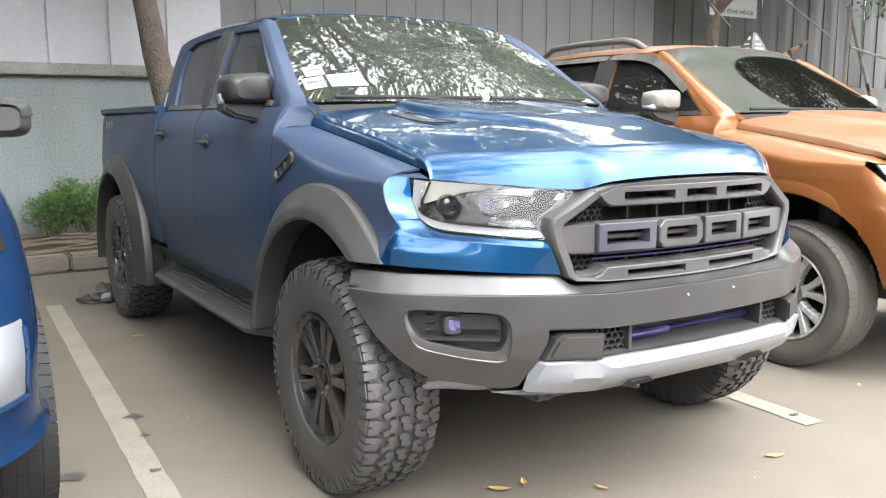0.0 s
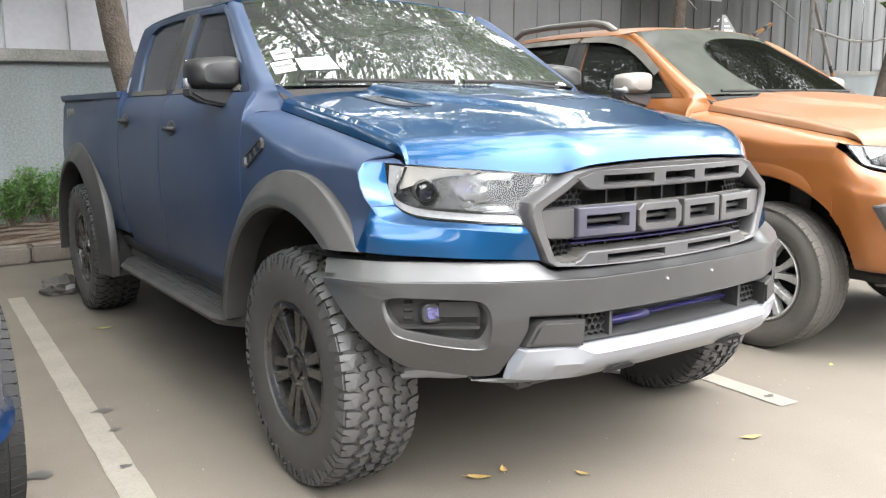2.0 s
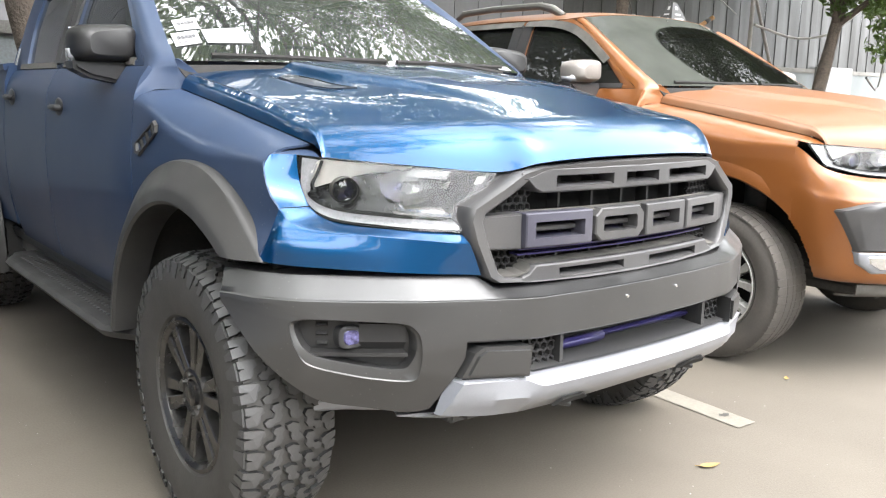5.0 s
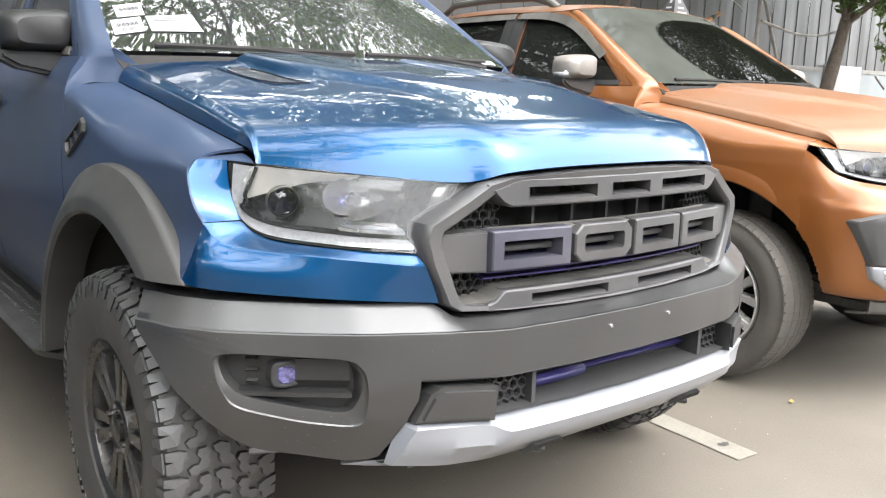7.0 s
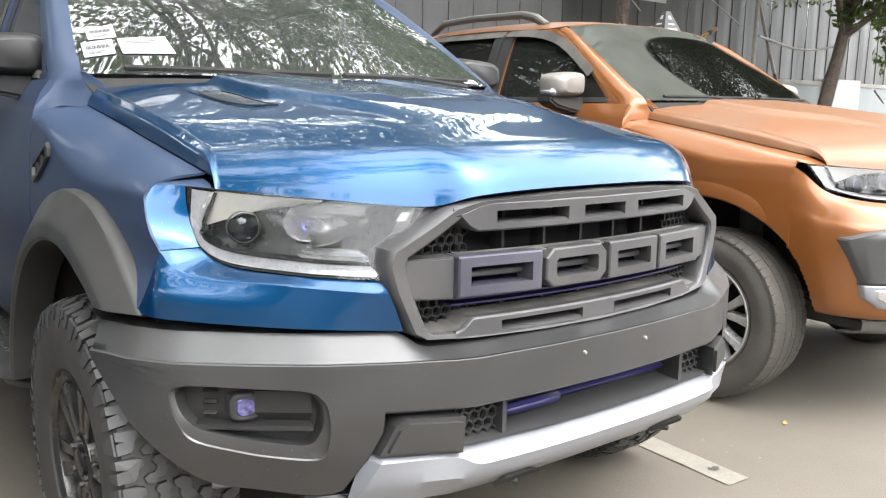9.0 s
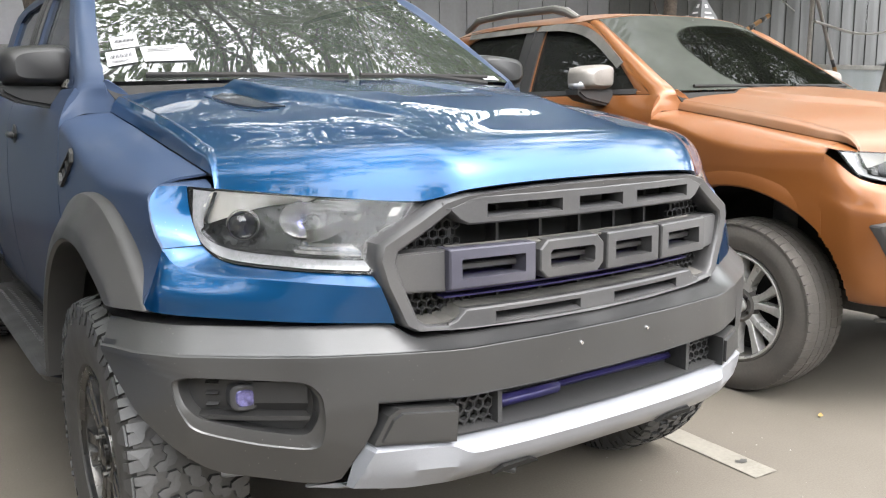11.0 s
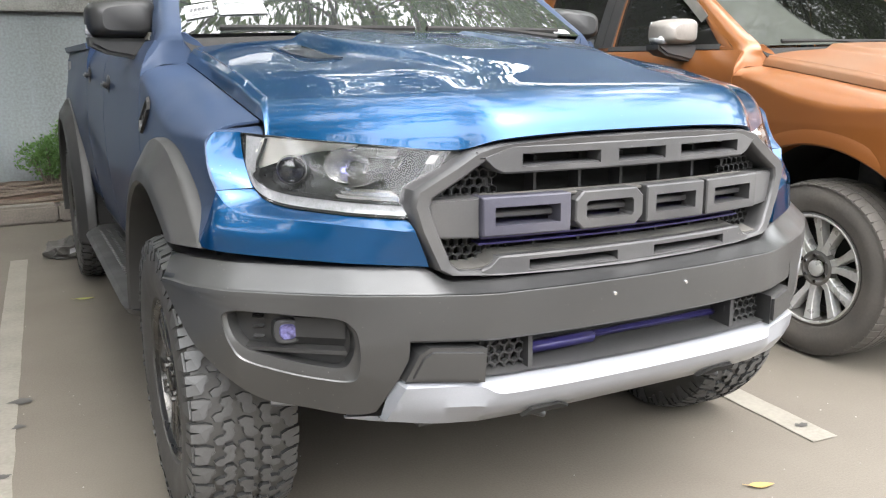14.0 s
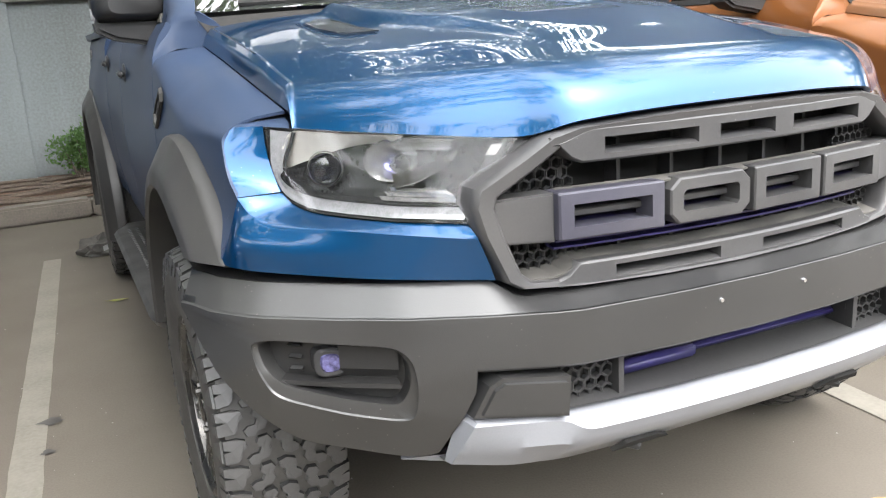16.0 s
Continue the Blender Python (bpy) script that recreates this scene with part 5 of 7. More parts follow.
def blue_truck():
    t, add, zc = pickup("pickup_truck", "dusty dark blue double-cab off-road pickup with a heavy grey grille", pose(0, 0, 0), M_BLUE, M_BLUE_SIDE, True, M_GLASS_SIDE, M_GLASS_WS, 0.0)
    # arch flares
    bm = bmesh.new()
    arch_flare(bm, 0.93, 0.415, radians(39), radians(-84), cut=0.873)
    add("front_arch_flare", bm, M_FLARE, "grey plastic arch flare", both=True)
    bm = bmesh.new()
    arch_flare(bm, 4.12, 0.415, radians(98), radians(-98), wide=0.014)
    add("rear_arch_flare", bm, M_FLARE, "grey plastic arch flare", both=True)
    # wheels
    for y in (0.90, 4.12):
        for s in (-1, 1):
            m = pose(-0.862, y, 0.4155) if s < 0 else pose(0.862, y, 0.4155, 0, 0, 180)
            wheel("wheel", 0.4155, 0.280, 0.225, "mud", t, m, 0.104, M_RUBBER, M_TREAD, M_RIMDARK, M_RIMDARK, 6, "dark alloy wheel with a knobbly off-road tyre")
    # side steps
    bm = bmesh.new()
    P = []
    for z, w in ((0.452, 0.80), (0.470, 0.83), (0.472, 0.97), (0.468, 1.00), (0.452, 1.015), (0.428, 1.0), (0.418, 0.94), (0.42, 0.80)):
        P.append([(-(w - (0.10 * sm((1.62 - y) / 0.22) + 0.06 * sm((y - 3.05) / 0.15)) * (1 if w > 0.9 else 0)), y, z) for y in np.linspace(1.42, 3.20, 40)])
    sheet(bm, P)
    for k in (0, -1):
        bm.faces.new([bm.verts.new(row[k]) for row in P])
    steps = add("side_step", bm, M_FLARE, "dusty grey running board", both=True)
    for st, s in zip(steps, (1, -1)):
        bm = bmesh.new()
        for j in range(36):
            for k, x in enumerate((0.875, 0.912, 0.948)):
                y = 1.68 + j * 0.038 + (0.019 if k % 2 else 0)
                box(bm, (-s * x - 0.007, y - 0.010, 0.470), (-s * x + 0.007, y + 0.010, 0.4755), 0.002, seg=1)
        tagged(part("tread_pad", bm, M_PLASTIC, st, smooth=False), "", "", "", "stuff")
    # fender side vent
    bm = bmesh.new()
    v0, v1 = np.array((1.375, 1.085)), np.array((1.215, 1.185))
    d = (v1 - v0) / np.linalg.norm(v1 - v0)
    nrm = np.array((-d[1], d[0]))
    pt = lambda q, o: (-(side_w(q[0], q[1]) + o), q[0], q[1])
    o = [v0 - nrm * 0.030, v1 - nrm * 0.010, v1 + d * 0.012 + nrm * 0.014, v1 + nrm * 0.034, v0 + nrm * 0.026 + d * 0.02, v0 - d * 0.01]
    c = np.mean(o, axis=0)
    rows = [[pt(p, 0.002) for p in o], [pt(c + (p - c) * 0.93, 0.010) for p in o], [pt(c + (p - c) * 0.78, 0.009) for p in o], [pt(c + (p - c) * 0.74, -0.004) for p in o], [pt(c, -0.006) for p in o]]
    sheet(bm, np.array(rows), close=True)
    vents = add("fender_vent", bm, M_FLARE, "dusty grey vent trim", both=True)
    for ve, s in zip(vents, (1, -1)):
        for k in range(3):
            q = v0 + (v1 - v0) * (0.24 + 0.26 * k)
            bm = bmesh.new()
            a, b = q - nrm * 0.016, q + nrm * 0.018
            P = [[pt(a, 0.002), pt(b, 0.002)], [pt(a + d * 0.004, 0.006), pt(b + d * 0.004, 0.006)], [pt(a + d * 0.014, 0.006), pt(b + d * 0.014, 0.006)], [pt(a + d * 0.018, 0.0), pt(b + d * 0.018, 0.0)]]
            sheet(bm, P)
            if s < 0:
                for v in bm.verts:
                    v.co.x = -v.co.x
            part("vent_fin", bm, M_MATT, ve, smooth=False)
    # hood vents: dark honeycomb inserts beside the raised middle
    HG = hood_grid(True)
    def on_hood(x, y, o):
        f = HG.reshape(-1, 3)
        d = (f[:, 0] - x) ** 2 + (f[:, 1] - y) ** 2
        k = np.argsort(d)[:8]
        A = np.c_[f[k, 0] - x, f[k, 1] - y, np.ones(8)]
        return (x, y, float(np.linalg.lstsq(A, f[k, 2], rcond=None)[0][2]) + o)
    bm = bmesh.new()
    o = [(-0.462, 0.80), (-0.462, 0.92), (-0.462, 1.04), (-0.468, 1.15), (-0.500, 1.18), (-0.540, 1.15), (-0.545, 1.02), (-0.510, 0.88)]
    c = np.mean(o, axis=0)
    pts = [np.array(o[i % 8]) * (1 - f) + np.array(o[(i + 1) % 8]) * f for i in range(8) for f in (0, 0.5)]
    sheet(bm, np.array([[on_hood(*(c + (p - c) * k), h) for p in pts] for k, h in ((1.0, -0.001), (0.99, 0.004), (0.93, 0.0045), (0.90, 0.002), (0.5, 0.002), (0.05, 0.002))]), close=True)
    vents = add("hood_vent", bm, M_VENT, "black hood air vent", both=True)
    # --- front bumper
    # bright upper facet
    bm = bmesh.new()
    xs = np.r_[np.linspace(-1.025, -0.45, 30), np.linspace(-0.4, 0.4, 17), np.linspace(0.45, 1.025, 30)]
    top = lambda x: 0.810 + 0.038 * sm((abs(x) - 0.47) / 0.07)
    P = [[(bump_pt(x, 0.799)[0] * (1 - 0.03 * k * sm((abs(x) - 0.6) / 0.3)), bump_y(x) + 0.062 * k - 0.02 * k * sm((abs(x) - 0.6) / 0.4), 0.799 + (top(x) - 0.799) * k) for x in xs] for k in (0.0, 0.25, 0.75, 1.0)]
    sheet(bm, P)
    e = P[-1]
    sheet(bm, [[(p[0] * 0.995, p[1] + d, p[2] - 0.004 * d) for p in e] for d in (0, 0.05, 0.12)])
    # rounded edge, upper face
    P = [[bump_pt(x, z, o) for x in xs] for z, o in ((0.799, 0.0), (0.795, -0.0009), (0.785, -0.0013))]
    sheet(bm, P)
    mx = np.r_[np.linspace(-0.582, -0.45, 9), np.linspace(-0.4, 0.4, 17), np.linspace(0.45, 0.582, 9)]
    P = [[bump_pt(x, z, o) for x in mx] for z, o in ((0.785, -0.0012), (0.74, -0.001), (0.695, 0.0), (0.690, 0.004), (0.688, 0.05))]
    sheet(bm, P)
    for s in (-1, 1):
        x = s * 1.025
        ends = [(bump_pt(x, 0.799)[0] * (1 - 0.03 * k), bump_y(x) + 0.042 * k, 0.799 + (top(x) - 0.799) * k) for k in (1.0, 0.0)] + [bump_pt(x, 0.785)]
        sheet(bm, [ends, [(p[0] - s * 0.012, p[1] + 0.012, p[2]) for p in ends], [(p[0] - s * 0.09, p[1] + 0.012, p[2]) for p in ends]])
    bumper = add("front_bumper", bm, M_PLASTIC, "dark grey moulded front bumper")
    # lower corners with the lamp recess
    bm = bmesh.new()
    outer = [(1.025, 0.7855), (0.80, 0.7855), (0.65, 0.7855), (0.579, 0.7855), (0.584, 0.650), (0.636, 0.512), (0.80, 0.520), (0.900, 0.546), (0.985, 0.660)]
    lip = [(0.934, 0.754), (0.80, 0.749), (0.706, 0.744), (0.682, 0.714), (0.676, 0.650), (0.684, 0.588), (0.80, 0.604), (0.906, 0.631), (0.926, 0.690)]
    hole = [(0.929, 0.750), (0.80, 0.745), (0.709, 0.740), (0.688, 0.711), (0.686, 0.664), (0.704, 0.620), (0.80, 0.634), (0.894, 0.655), (0.920, 0.694)]
    def rounded(keys, n):
        """A closed outline through the corners: soft at the outer and lower side."""
        k = keys + keys[:1]
        pts = []
        for i in range(len(keys)):
            a, b, c, d = (np.array(k[(i + o) % len(keys)], float) for o in (-1, 0, 1, 2))
            for s in range(n):
                f = s / n
                q = 0.5 * ((2 * b) + (c - a) * f + (2 * a - 5 * b + 4 * c - d) * f * f + (3 * b - a - 3 * c + d) * f ** 3)
                l = b + (c - b) * f
                pts.append(q if 5 <= i <= 7 else l)
        return pts
    A, B, C = rounded(outer, 8), loop_pts(lip, 8), loop_pts(hole, 8)
    def soften(loop, times=7):
        q = np.array(loop)
        for _ in range(times):
            q = 0.25 * np.roll(q, 1, 0) + 0.5 * q + 0.25 * np.roll(q, -1, 0)
        return list(q)
    B, C = soften(B), soften(C)
    rows = [[bump_pt(-p[0], p[1], -0.0015) for p in A], [bump_pt(-(p * 0.5 + q * 0.5)[0], (p * 0.5 + q * 0.5)[1], -0.0015) for p, q in zip(A, B)], [bump_pt(-p[0], p[1], -0.0015) for p in B],
            [bump_pt(-(p * 0.9 + q * 0.1)[0], (p * 0.9 + q * 0.1)[1], 0.003) for p, q in zip(B, C)], [bump_pt(-(p * 0.3 + q * 0.7)[0], (p * 0.3 + q * 0.7)[1], 0.007) for p, q in zip(B, C)], [bump_pt(-p[0], p[1], 0.010) for p in C], [bump_pt(-p[0], p[1], 0.060) for p in C]]
    sheet(bm, np.array(rows), close=True)
    low = A[5 * 8:9 * 8 + 1] if len(A) > 72 else A[5 * 8:] + A[:1]
    sheet(bm, [[bump_pt(-p[0], p[1], -0.0015) for p in low], [bump_pt(-p[0] + 0.012, p[1] - 0.004, 0.015) for p in low], [bump_pt(-p[0] + 0.08, p[1] + 0.004, 0.07) for p in low]])
    add("bumper_corner", bm, M_PLASTIC, "dark grey bumper corner", both=True)
    # recess back, with fins, and the round-cornered lamp
    bm = bmesh.new()
    ctr = np.mean(np.array(hole), axis=0)
    rows = [[bump_pt(-(ctr + (p - ctr) * k)[0], (ctr + (p - ctr) * k)[1], 0.048) for p in C] for k in (1.02, 0.5, 0.02)]
    sheet(bm, np.array(rows), close=True)
    P = [[bump_pt(-x, z, o) for x in np.linspace(0.70, 0.905, 12)] for z, o in ((0.668, 0.048), (0.664, 0.020), (0.655, 0.018), (0.648, 0.048))]
    sheet(bm, P)
    P = [[bump_pt(-x, z, o) for x in np.linspace(0.70, 0.80, 8)] for z, o in ((0.738, 0.046), (0.735, 0.034), (0.69, 0.032), (0.672, 0.046))]
    sheet(bm, P)
    bez = add("fog_lamp_bezel", bm, M_MIRROR, "black fog lamp bezel", both=True)
    for bo, s in zip(bez, (1, -1)):
        def fog(nm, r, d0, d1, mt, label=""):
            bm = bmesh.new()
            c = Vector(bump_pt(-0.822, 0.700, 0.045))
            rows = []
            for k, d in ((1.0, d0), (1.0, d1), (0.84, d1 - 0.004), (0.02, d1 - 0.002)):
                ring = []
                for a in np.linspace(0, 2 * math.pi, 28, endpoint=False):
                    ca, sa = math.cos(a), math.sin(a)
                    ring.append((s * (c.x + r * k * abs(ca) ** 0.6 * math.copysign(1, ca) * 0.93), c.y + d + r * k * ca * -0.45, c.z + r * k * abs(sa) ** 0.6 * math.copysign(1, sa)))
                rows.append(ring)
            sheet(bm, np.array(rows), close=True)
            part(nm, bm, mt, bo, label)
        fog("fog_lamp_ring", 0.029, 0.03, -0.012, M_BLACK)
        fog("fog_lamp", 0.019, 0.0, -0.015, M_FOG, "small fog lamp lens with painted violet glare")
        for k in range(3):
            bm = bmesh.new()
            x0, z0 = -0.888, 0.735 - k * 0.024
            sheet(bm, [[bump_pt(x0, z0, 0.046), bump_pt(x0 + 0.022, z0, 0.046)], [bump_pt(x0, z0 - 0.004, 0.034), bump_pt(x0 + 0.022, z0 - 0.004, 0.034)], [bump_pt(x0, z0 - 0.010, 0.046), bump_pt(x0 + 0.022, z0 - 0.010, 0.046)]])
            if s < 0:
                for v in bm.verts:
                    v.co.x = -v.co.x
            part("bezel_fin", bm, M_BLACK, bo)
    # lower air intake: back, honeycomb, crossbar
    bm = bmesh.new()
    box(bm, (-0.44, 0.14, 0.585), (0.44, 0.16, 0.70))
    sheet(bm, [[(x, bump_y(x) + d, z) for x in np.linspace(-0.43, 0.43, 21)] for d, z in ((0.012, 0.606), (0.10, 0.612), (0.14, 0.64))])
    for x in (-0.31, 0.31):
        box(bm, (x - 0.006, 0.07, 0.60), (x + 0.006, 0.15, 0.70))
    part("lower_intake", bm, M_BLACK, bumper, "black lower air intake")
    bm = bmesh.new()
    box(bm, (-0.30, 0.100, 0.624), (-0.10, 0.125, 0.650), 0.006)
    box(bm, (-0.10, 0.112, 0.630), (0.30, 0.130, 0.646), 0.006)
    part("intake_bar", bm, M_VIOLET, bumper, "intake crossbar with painted violet glare")
    for s in (-1, 1):
        bm = bmesh.new()
        a, b = sorted((s * 0.425, s * 0.315))
        honeycomb(bm, a, b, 0.61, 0.70, lambda x: bump_y(x) + 0.045, 0.014, 0.0026)
        tagged(part("intake_honeycomb", bm, M_BLACK, bumper), "", "", "", "stuff")
        # black blocks at the ends of the skid plate
        bm = bmesh.new()
        k = [(0.432, 0.676), (0.545, 0.679), (0.566, 0.664), (0.594, 0.602), (0.436, 0.598)]
        front = [(s * x, bump_y(x) - 0.016 + (0.67 - z) * 0.02, z) for x, z in k]
        prism(bm, front if s < 0 else front[::-1], (0, 0.09, 0), 0.009)
        part("bumper_block", bm, M_PLASTIC, bumper, "black block above the skid plate", smooth=False)
        # number plate screws
        bm = bmesh.new()
        bmesh.ops.create_cone(bm, cap_ends=True, segments=12, radius1=0.0055, radius2=0.004, depth=0.006, matrix=Matrix.Translation((s * 0.107, bump_y(0.1) - 0.002, 0.763)) @ Matrix.Rotation(radians(90), 4, "X"))
        part("screw", bm, M_CHROME, bumper)
    # silver skid plate
    bm = bmesh.new()
    # one plate across: a bright upper facet in the middle that narrows where the end blocks stand
    xs = (0.0, 0.20, 0.36, 0.405, 0.435, 0.50, 0.59)
    rows = []
    for line in (((0.090, 0.612), (0.094, 0.611), (0.108, 0.610), (0.114, 0.609), (0.116, 0.608), (0.122, 0.606), (0.150, 0.604)),
                 ((0.050, 0.607), (0.055, 0.606), (0.069, 0.605), (0.076, 0.605), (0.080, 0.604), (0.088, 0.602), (0.124, 0.600)),
                 ((0.004, 0.582), (0.010, 0.581), (0.026, 0.579), (0.036, 0.580), (0.060, 0.592), (0.082, 0.597), (0.120, 0.596)),
                 ((0.018, 0.549), (0.024, 0.548), (0.040, 0.546), (0.050, 0.546), (0.064, 0.548), (0.088, 0.550), (0.142, 0.550)),
                 ((0.085, 0.494), (0.090, 0.492), (0.104, 0.490), (0.110, 0.490), (0.116, 0.492), (0.128, 0.498), (0.172, 0.506)),
                 ((0.34, 0.452), (0.34, 0.450), (0.33, 0.450), (0.33, 0.452), (0.32, 0.455), (0.31, 0.460), (0.30, 0.470))):
        wide = (0.0, 0.0, 0.008, 0.026, 0.036, 0.012)[len(rows)]
        rows.append(whole([(x + wide * x / 0.59, y, z) for x, (y, z) in zip(xs, line)]))
    sheet(bm, straight(rows, 61, 2))
    for s in (-1, 1):
        ends = [r[-1] if s > 0 else r[0] for r in rows]
        sheet(bm, [ends, [(p[0] + s * 0.006, p[1] + 0.10 * (1 - k / 5), p[2]) for k, p in enumerate(ends)]])
    bmesh.ops.translate(bm, vec=(0, 0, -0.006), verts=bm.verts[:])
    skid = add("skid_plate", bm, M_SILVER, "satin silver skid plate")
    for s in (-1, 1):
        bm = bmesh.new()
        k = [(0.33, 0.492), (0.31, 0.512), (0.24, 0.515), (0.20, 0.494)]
        pts = [(s * x, 0.078 - (z - 0.49) * 0.9 + 0.02 * x, z) for x, z in k]
        prism(bm, pts, (0, -0.010, -0.004))
        part("tow_opening", bm, M_MATT, skid, smooth=False)
        bm = bmesh.new()
        tube(bm, [(s * 0.31, 0.12, 0.492), (s * 0.27, 0.075, 0.485), (s * 0.23, 0.12, 0.492)], [0.011] * 3, 8)
        part("tow_hook", bm, M_BLACK, skid)
    # crossmember arm and lower shield seen under the bumper corner
    bm = bmesh.new()
    P = [[(x, y + dy, z + dz) for x, y, z in spline([(-0.80, 0.50, 0.466), (-0.72, 0.47, 0.464), (-0.62, 0.44, 0.450), (-0.46, 0.42, 0.440)], 16)] for dy, dz in ((0.05, 0.020), (0.0, 0.018), (-0.006, 0.008), (-0.004, -0.012), (0.004, -0.020), (0.05, -0.020))]
    sheet(bm, P)
    add("lower_arm", bm, M_SILVER, "pale suspension crossmember arm", both=True)
    bm = bmesh.new()
    sheet(bm, loft([[(-0.69, 0.27, 0.484), (-0.62, 0.25, 0.482), (-0.52, 0.22, 0.474), (-0.40, 0.20, 0.462)], [(-0.68, 0.28, 0.478), (-0.62, 0.255, 0.466), (-0.52, 0.225, 0.456), (-0.40, 0.205, 0.450)], [(-0.64, 0.40, 0.474), (-0.58, 0.42, 0.460), (-0.50, 0.42, 0.450), (-0.40, 0.42, 0.446)]], 14, 9), 0.006)
    add("lower_shield", bm, M_SILVER, "pale lower shield", both=True)

    # --- blue strip under the headlamps, with its ledge, and the bright corner facet
    lo = [(-0.557, 0.190, 0.952), (-0.65, 0.256, 0.957), (-0.69, 0.296, 0.960), (-0.768, 0.393, 0.968), (-0.798, 0.440, 0.980), (-0.817, 0.474, 1.004), (-0.828, 0.500, 1.055)]
    hi = [(-0.446, 0.183, 1.101), (-0.56, 0.250, 1.108), (-0.69, 0.362, 1.118), (-0.828, 0.508, 1.131)]
    bm = bmesh.new()
    def flank(z, o=0.0):
        y = fender_front(z)
        return (-fender_roll(y, z, side_w(y, z), shut_z(y)) + o, y, z)
    low = [(-0.525, 0.150, 0.850), (-0.70, 0.249, 0.859), (-0.86, 0.381, 0.868), (-0.924, 0.447, 0.873), flank(0.876)]
    mid = [(-0.537, 0.157, 0.892), (-0.70, 0.256, 0.902), (-0.857, 0.386, 0.914), (-0.922, 0.450, 0.924), flank(0.927)]
    ridge = [(-0.548, 0.165, 0.926), (-0.70, 0.264, 0.942), (-0.84, 0.398, 0.954), (-0.886, 0.448, 0.972), flank(1.003)]
    led = [(x + 0.001, y + 0.002, z + 0.0015) for x, y, z in ridge]
    sheet(bm, loft([low, mid, ridge], 48, 11))
    sheet(bm, straight([ridge, led], 48, 2))
    head = [(-0.553, 0.192, 0.949), (-0.68, 0.286, 0.957), (-0.766, 0.395, 0.965), (-0.800, 0.446, 0.979), (-0.816, 0.476, 1.002)]
    sheet(bm, straight([led, head], 48, 4))
    sheet(bm, straight([low, [(x + 0.02, y + 0.05, z - 0.006) for x, y, z in low]], 48, 2))
    sheet(bm, [[low[0], mid[0], ridge[0], led[0], head[0]], [(x + 0.03, y + 0.07, z) for x, y, z in (low[0], mid[0], ridge[0], led[0], head[0])]])
    add("bumper_strip", bm, M_BLUE, "blue painted bumper strip", both=True)
    bm = bmesh.new()
    inn = [(-0.816, 0.478, 1.005), (-0.822, 0.488, 1.025), (-0.828, 0.502, 1.060), (-0.831, 0.508, 1.096), (-0.831, 0.512, 1.132)]
    out = [flank(z, 0.004) for z in (1.006, 1.030, 1.062, 1.097, 1.132)]
    md = [((a[0] + b[0]) / 2, (a[1] + b[1]) / 2 - 0.001, (a[2] + b[2]) / 2) for a, b in zip(inn, out)]
    sheet(bm, loft([inn, md, out], 13, 9))
    # the rolled rim of the facet and the top that runs to the hood
    sheet(bm, straight([out, [(x - 0.003, y + 0.001, z) for x, y, z in out], [(x - 0.002, y + 0.012, z) for x, y, z in out]], 13, 1))
    add("corner_panel", bm, M_BLUE, both=True)
    # cap takes the darkened side paint in place of shade
    bm = bmesh.new()
    sheet(bm, loft([[(-0.790, 0.470, 1.127), (-0.831, 0.512, 1.131), flank(1.132, 0.003)], [(-0.782, 0.50, 1.135), (-0.834, 0.524, 1.135), flank(1.135, 0.003)], [(-0.778, 0.545, 1.142), (-0.834, 0.550, 1.139), (-0.870, 0.556, 1.137)]], 9, 5))
    add("corner_cap", bm, M_BLUE_SIDE, both=True)
    headlight(add, t, lo, hi, None, 0.075, 0.0, "clear-lensed headlamp")

    # --- grille
    gy = grille_y
    half = [(0.0, 1.124), (0.18, 1.122), (0.36, 1.113), (0.415, 1.100), (0.470, 1.066), (0.552, 1.018), (0.560, 0.985), (0.545, 0.930), (0.506, 0.840), (0.478, 0.824), (0.36, 0.816), (0.18, 0.812), (0.0, 0.811)]
    hin = [(0.0, 1.102), (0.18, 1.100), (0.34, 1.092), (0.385, 1.078), (0.440, 1.040), (0.508, 0.998), (0.514, 0.978), (0.500, 0.930), (0.470, 0.852), (0.452, 0.838), (0.36, 0.830), (0.18, 0.826), (0.0, 0.825)]
    def closed(h):
        return [(-x, z) for x, z in h] + [(x, z) for x, z in h[-2:0:-1]]
    O, I = closed(half), closed(hin)
    bm = bmesh.new()
    mix = lambda p, q, k: (p[0] + (q[0] - p[0]) * k, p[1] + (q[1] - p[1]) * k)
    rows = []
    for k, d in ((0.0, 0.06), (0.0, 0.010), (0.06, -0.004), (0.20, -0.010), (0.78, -0.007), (0.90, -0.002), (1.0, 0.014), (1.03, 0.09)):
        rows.append([(mix(p, q, k)[0], gy(mix(p, q, k)[0]) + d, mix(p, q, k)[1]) for p, q in zip(O, I)])
    sheet(bm, np.array(rows), close=True)
    # slotted bars that flow into the frame at both ends
    bar_with_slots(bm, lambda x: 1.046 + 0.052 * sm((abs(x) - 0.355) / 0.075), lambda x: 1.108 - 0.022 * sm((abs(x) - 0.33) / 0.08), -0.418, 0.418, [(-0.312, -0.112), (-0.062, 0.078), (0.128, 0.335)], lambda x: gy(x) - 0.0085, 0.055, 1.063, 1.089)
    bar_with_slots(bm, lambda x: 0.818, lambda x: 0.862 - 0.028 * sm((abs(x) - 0.365) / 0.03), -0.405, 0.405, [(-0.292, -0.055), (0.055, 0.30)], lambda x: gy(x) - 0.0085, 0.055, 0.829, 0.849)
    grille = add("grille", bm, M_GRILLE, "matt grey hexagonal grille frame")
    # central bar with a bevelled block at each end and four plain slotted plates
    bm = bmesh.new()
    zb0, zb1 = 0.910, 0.998
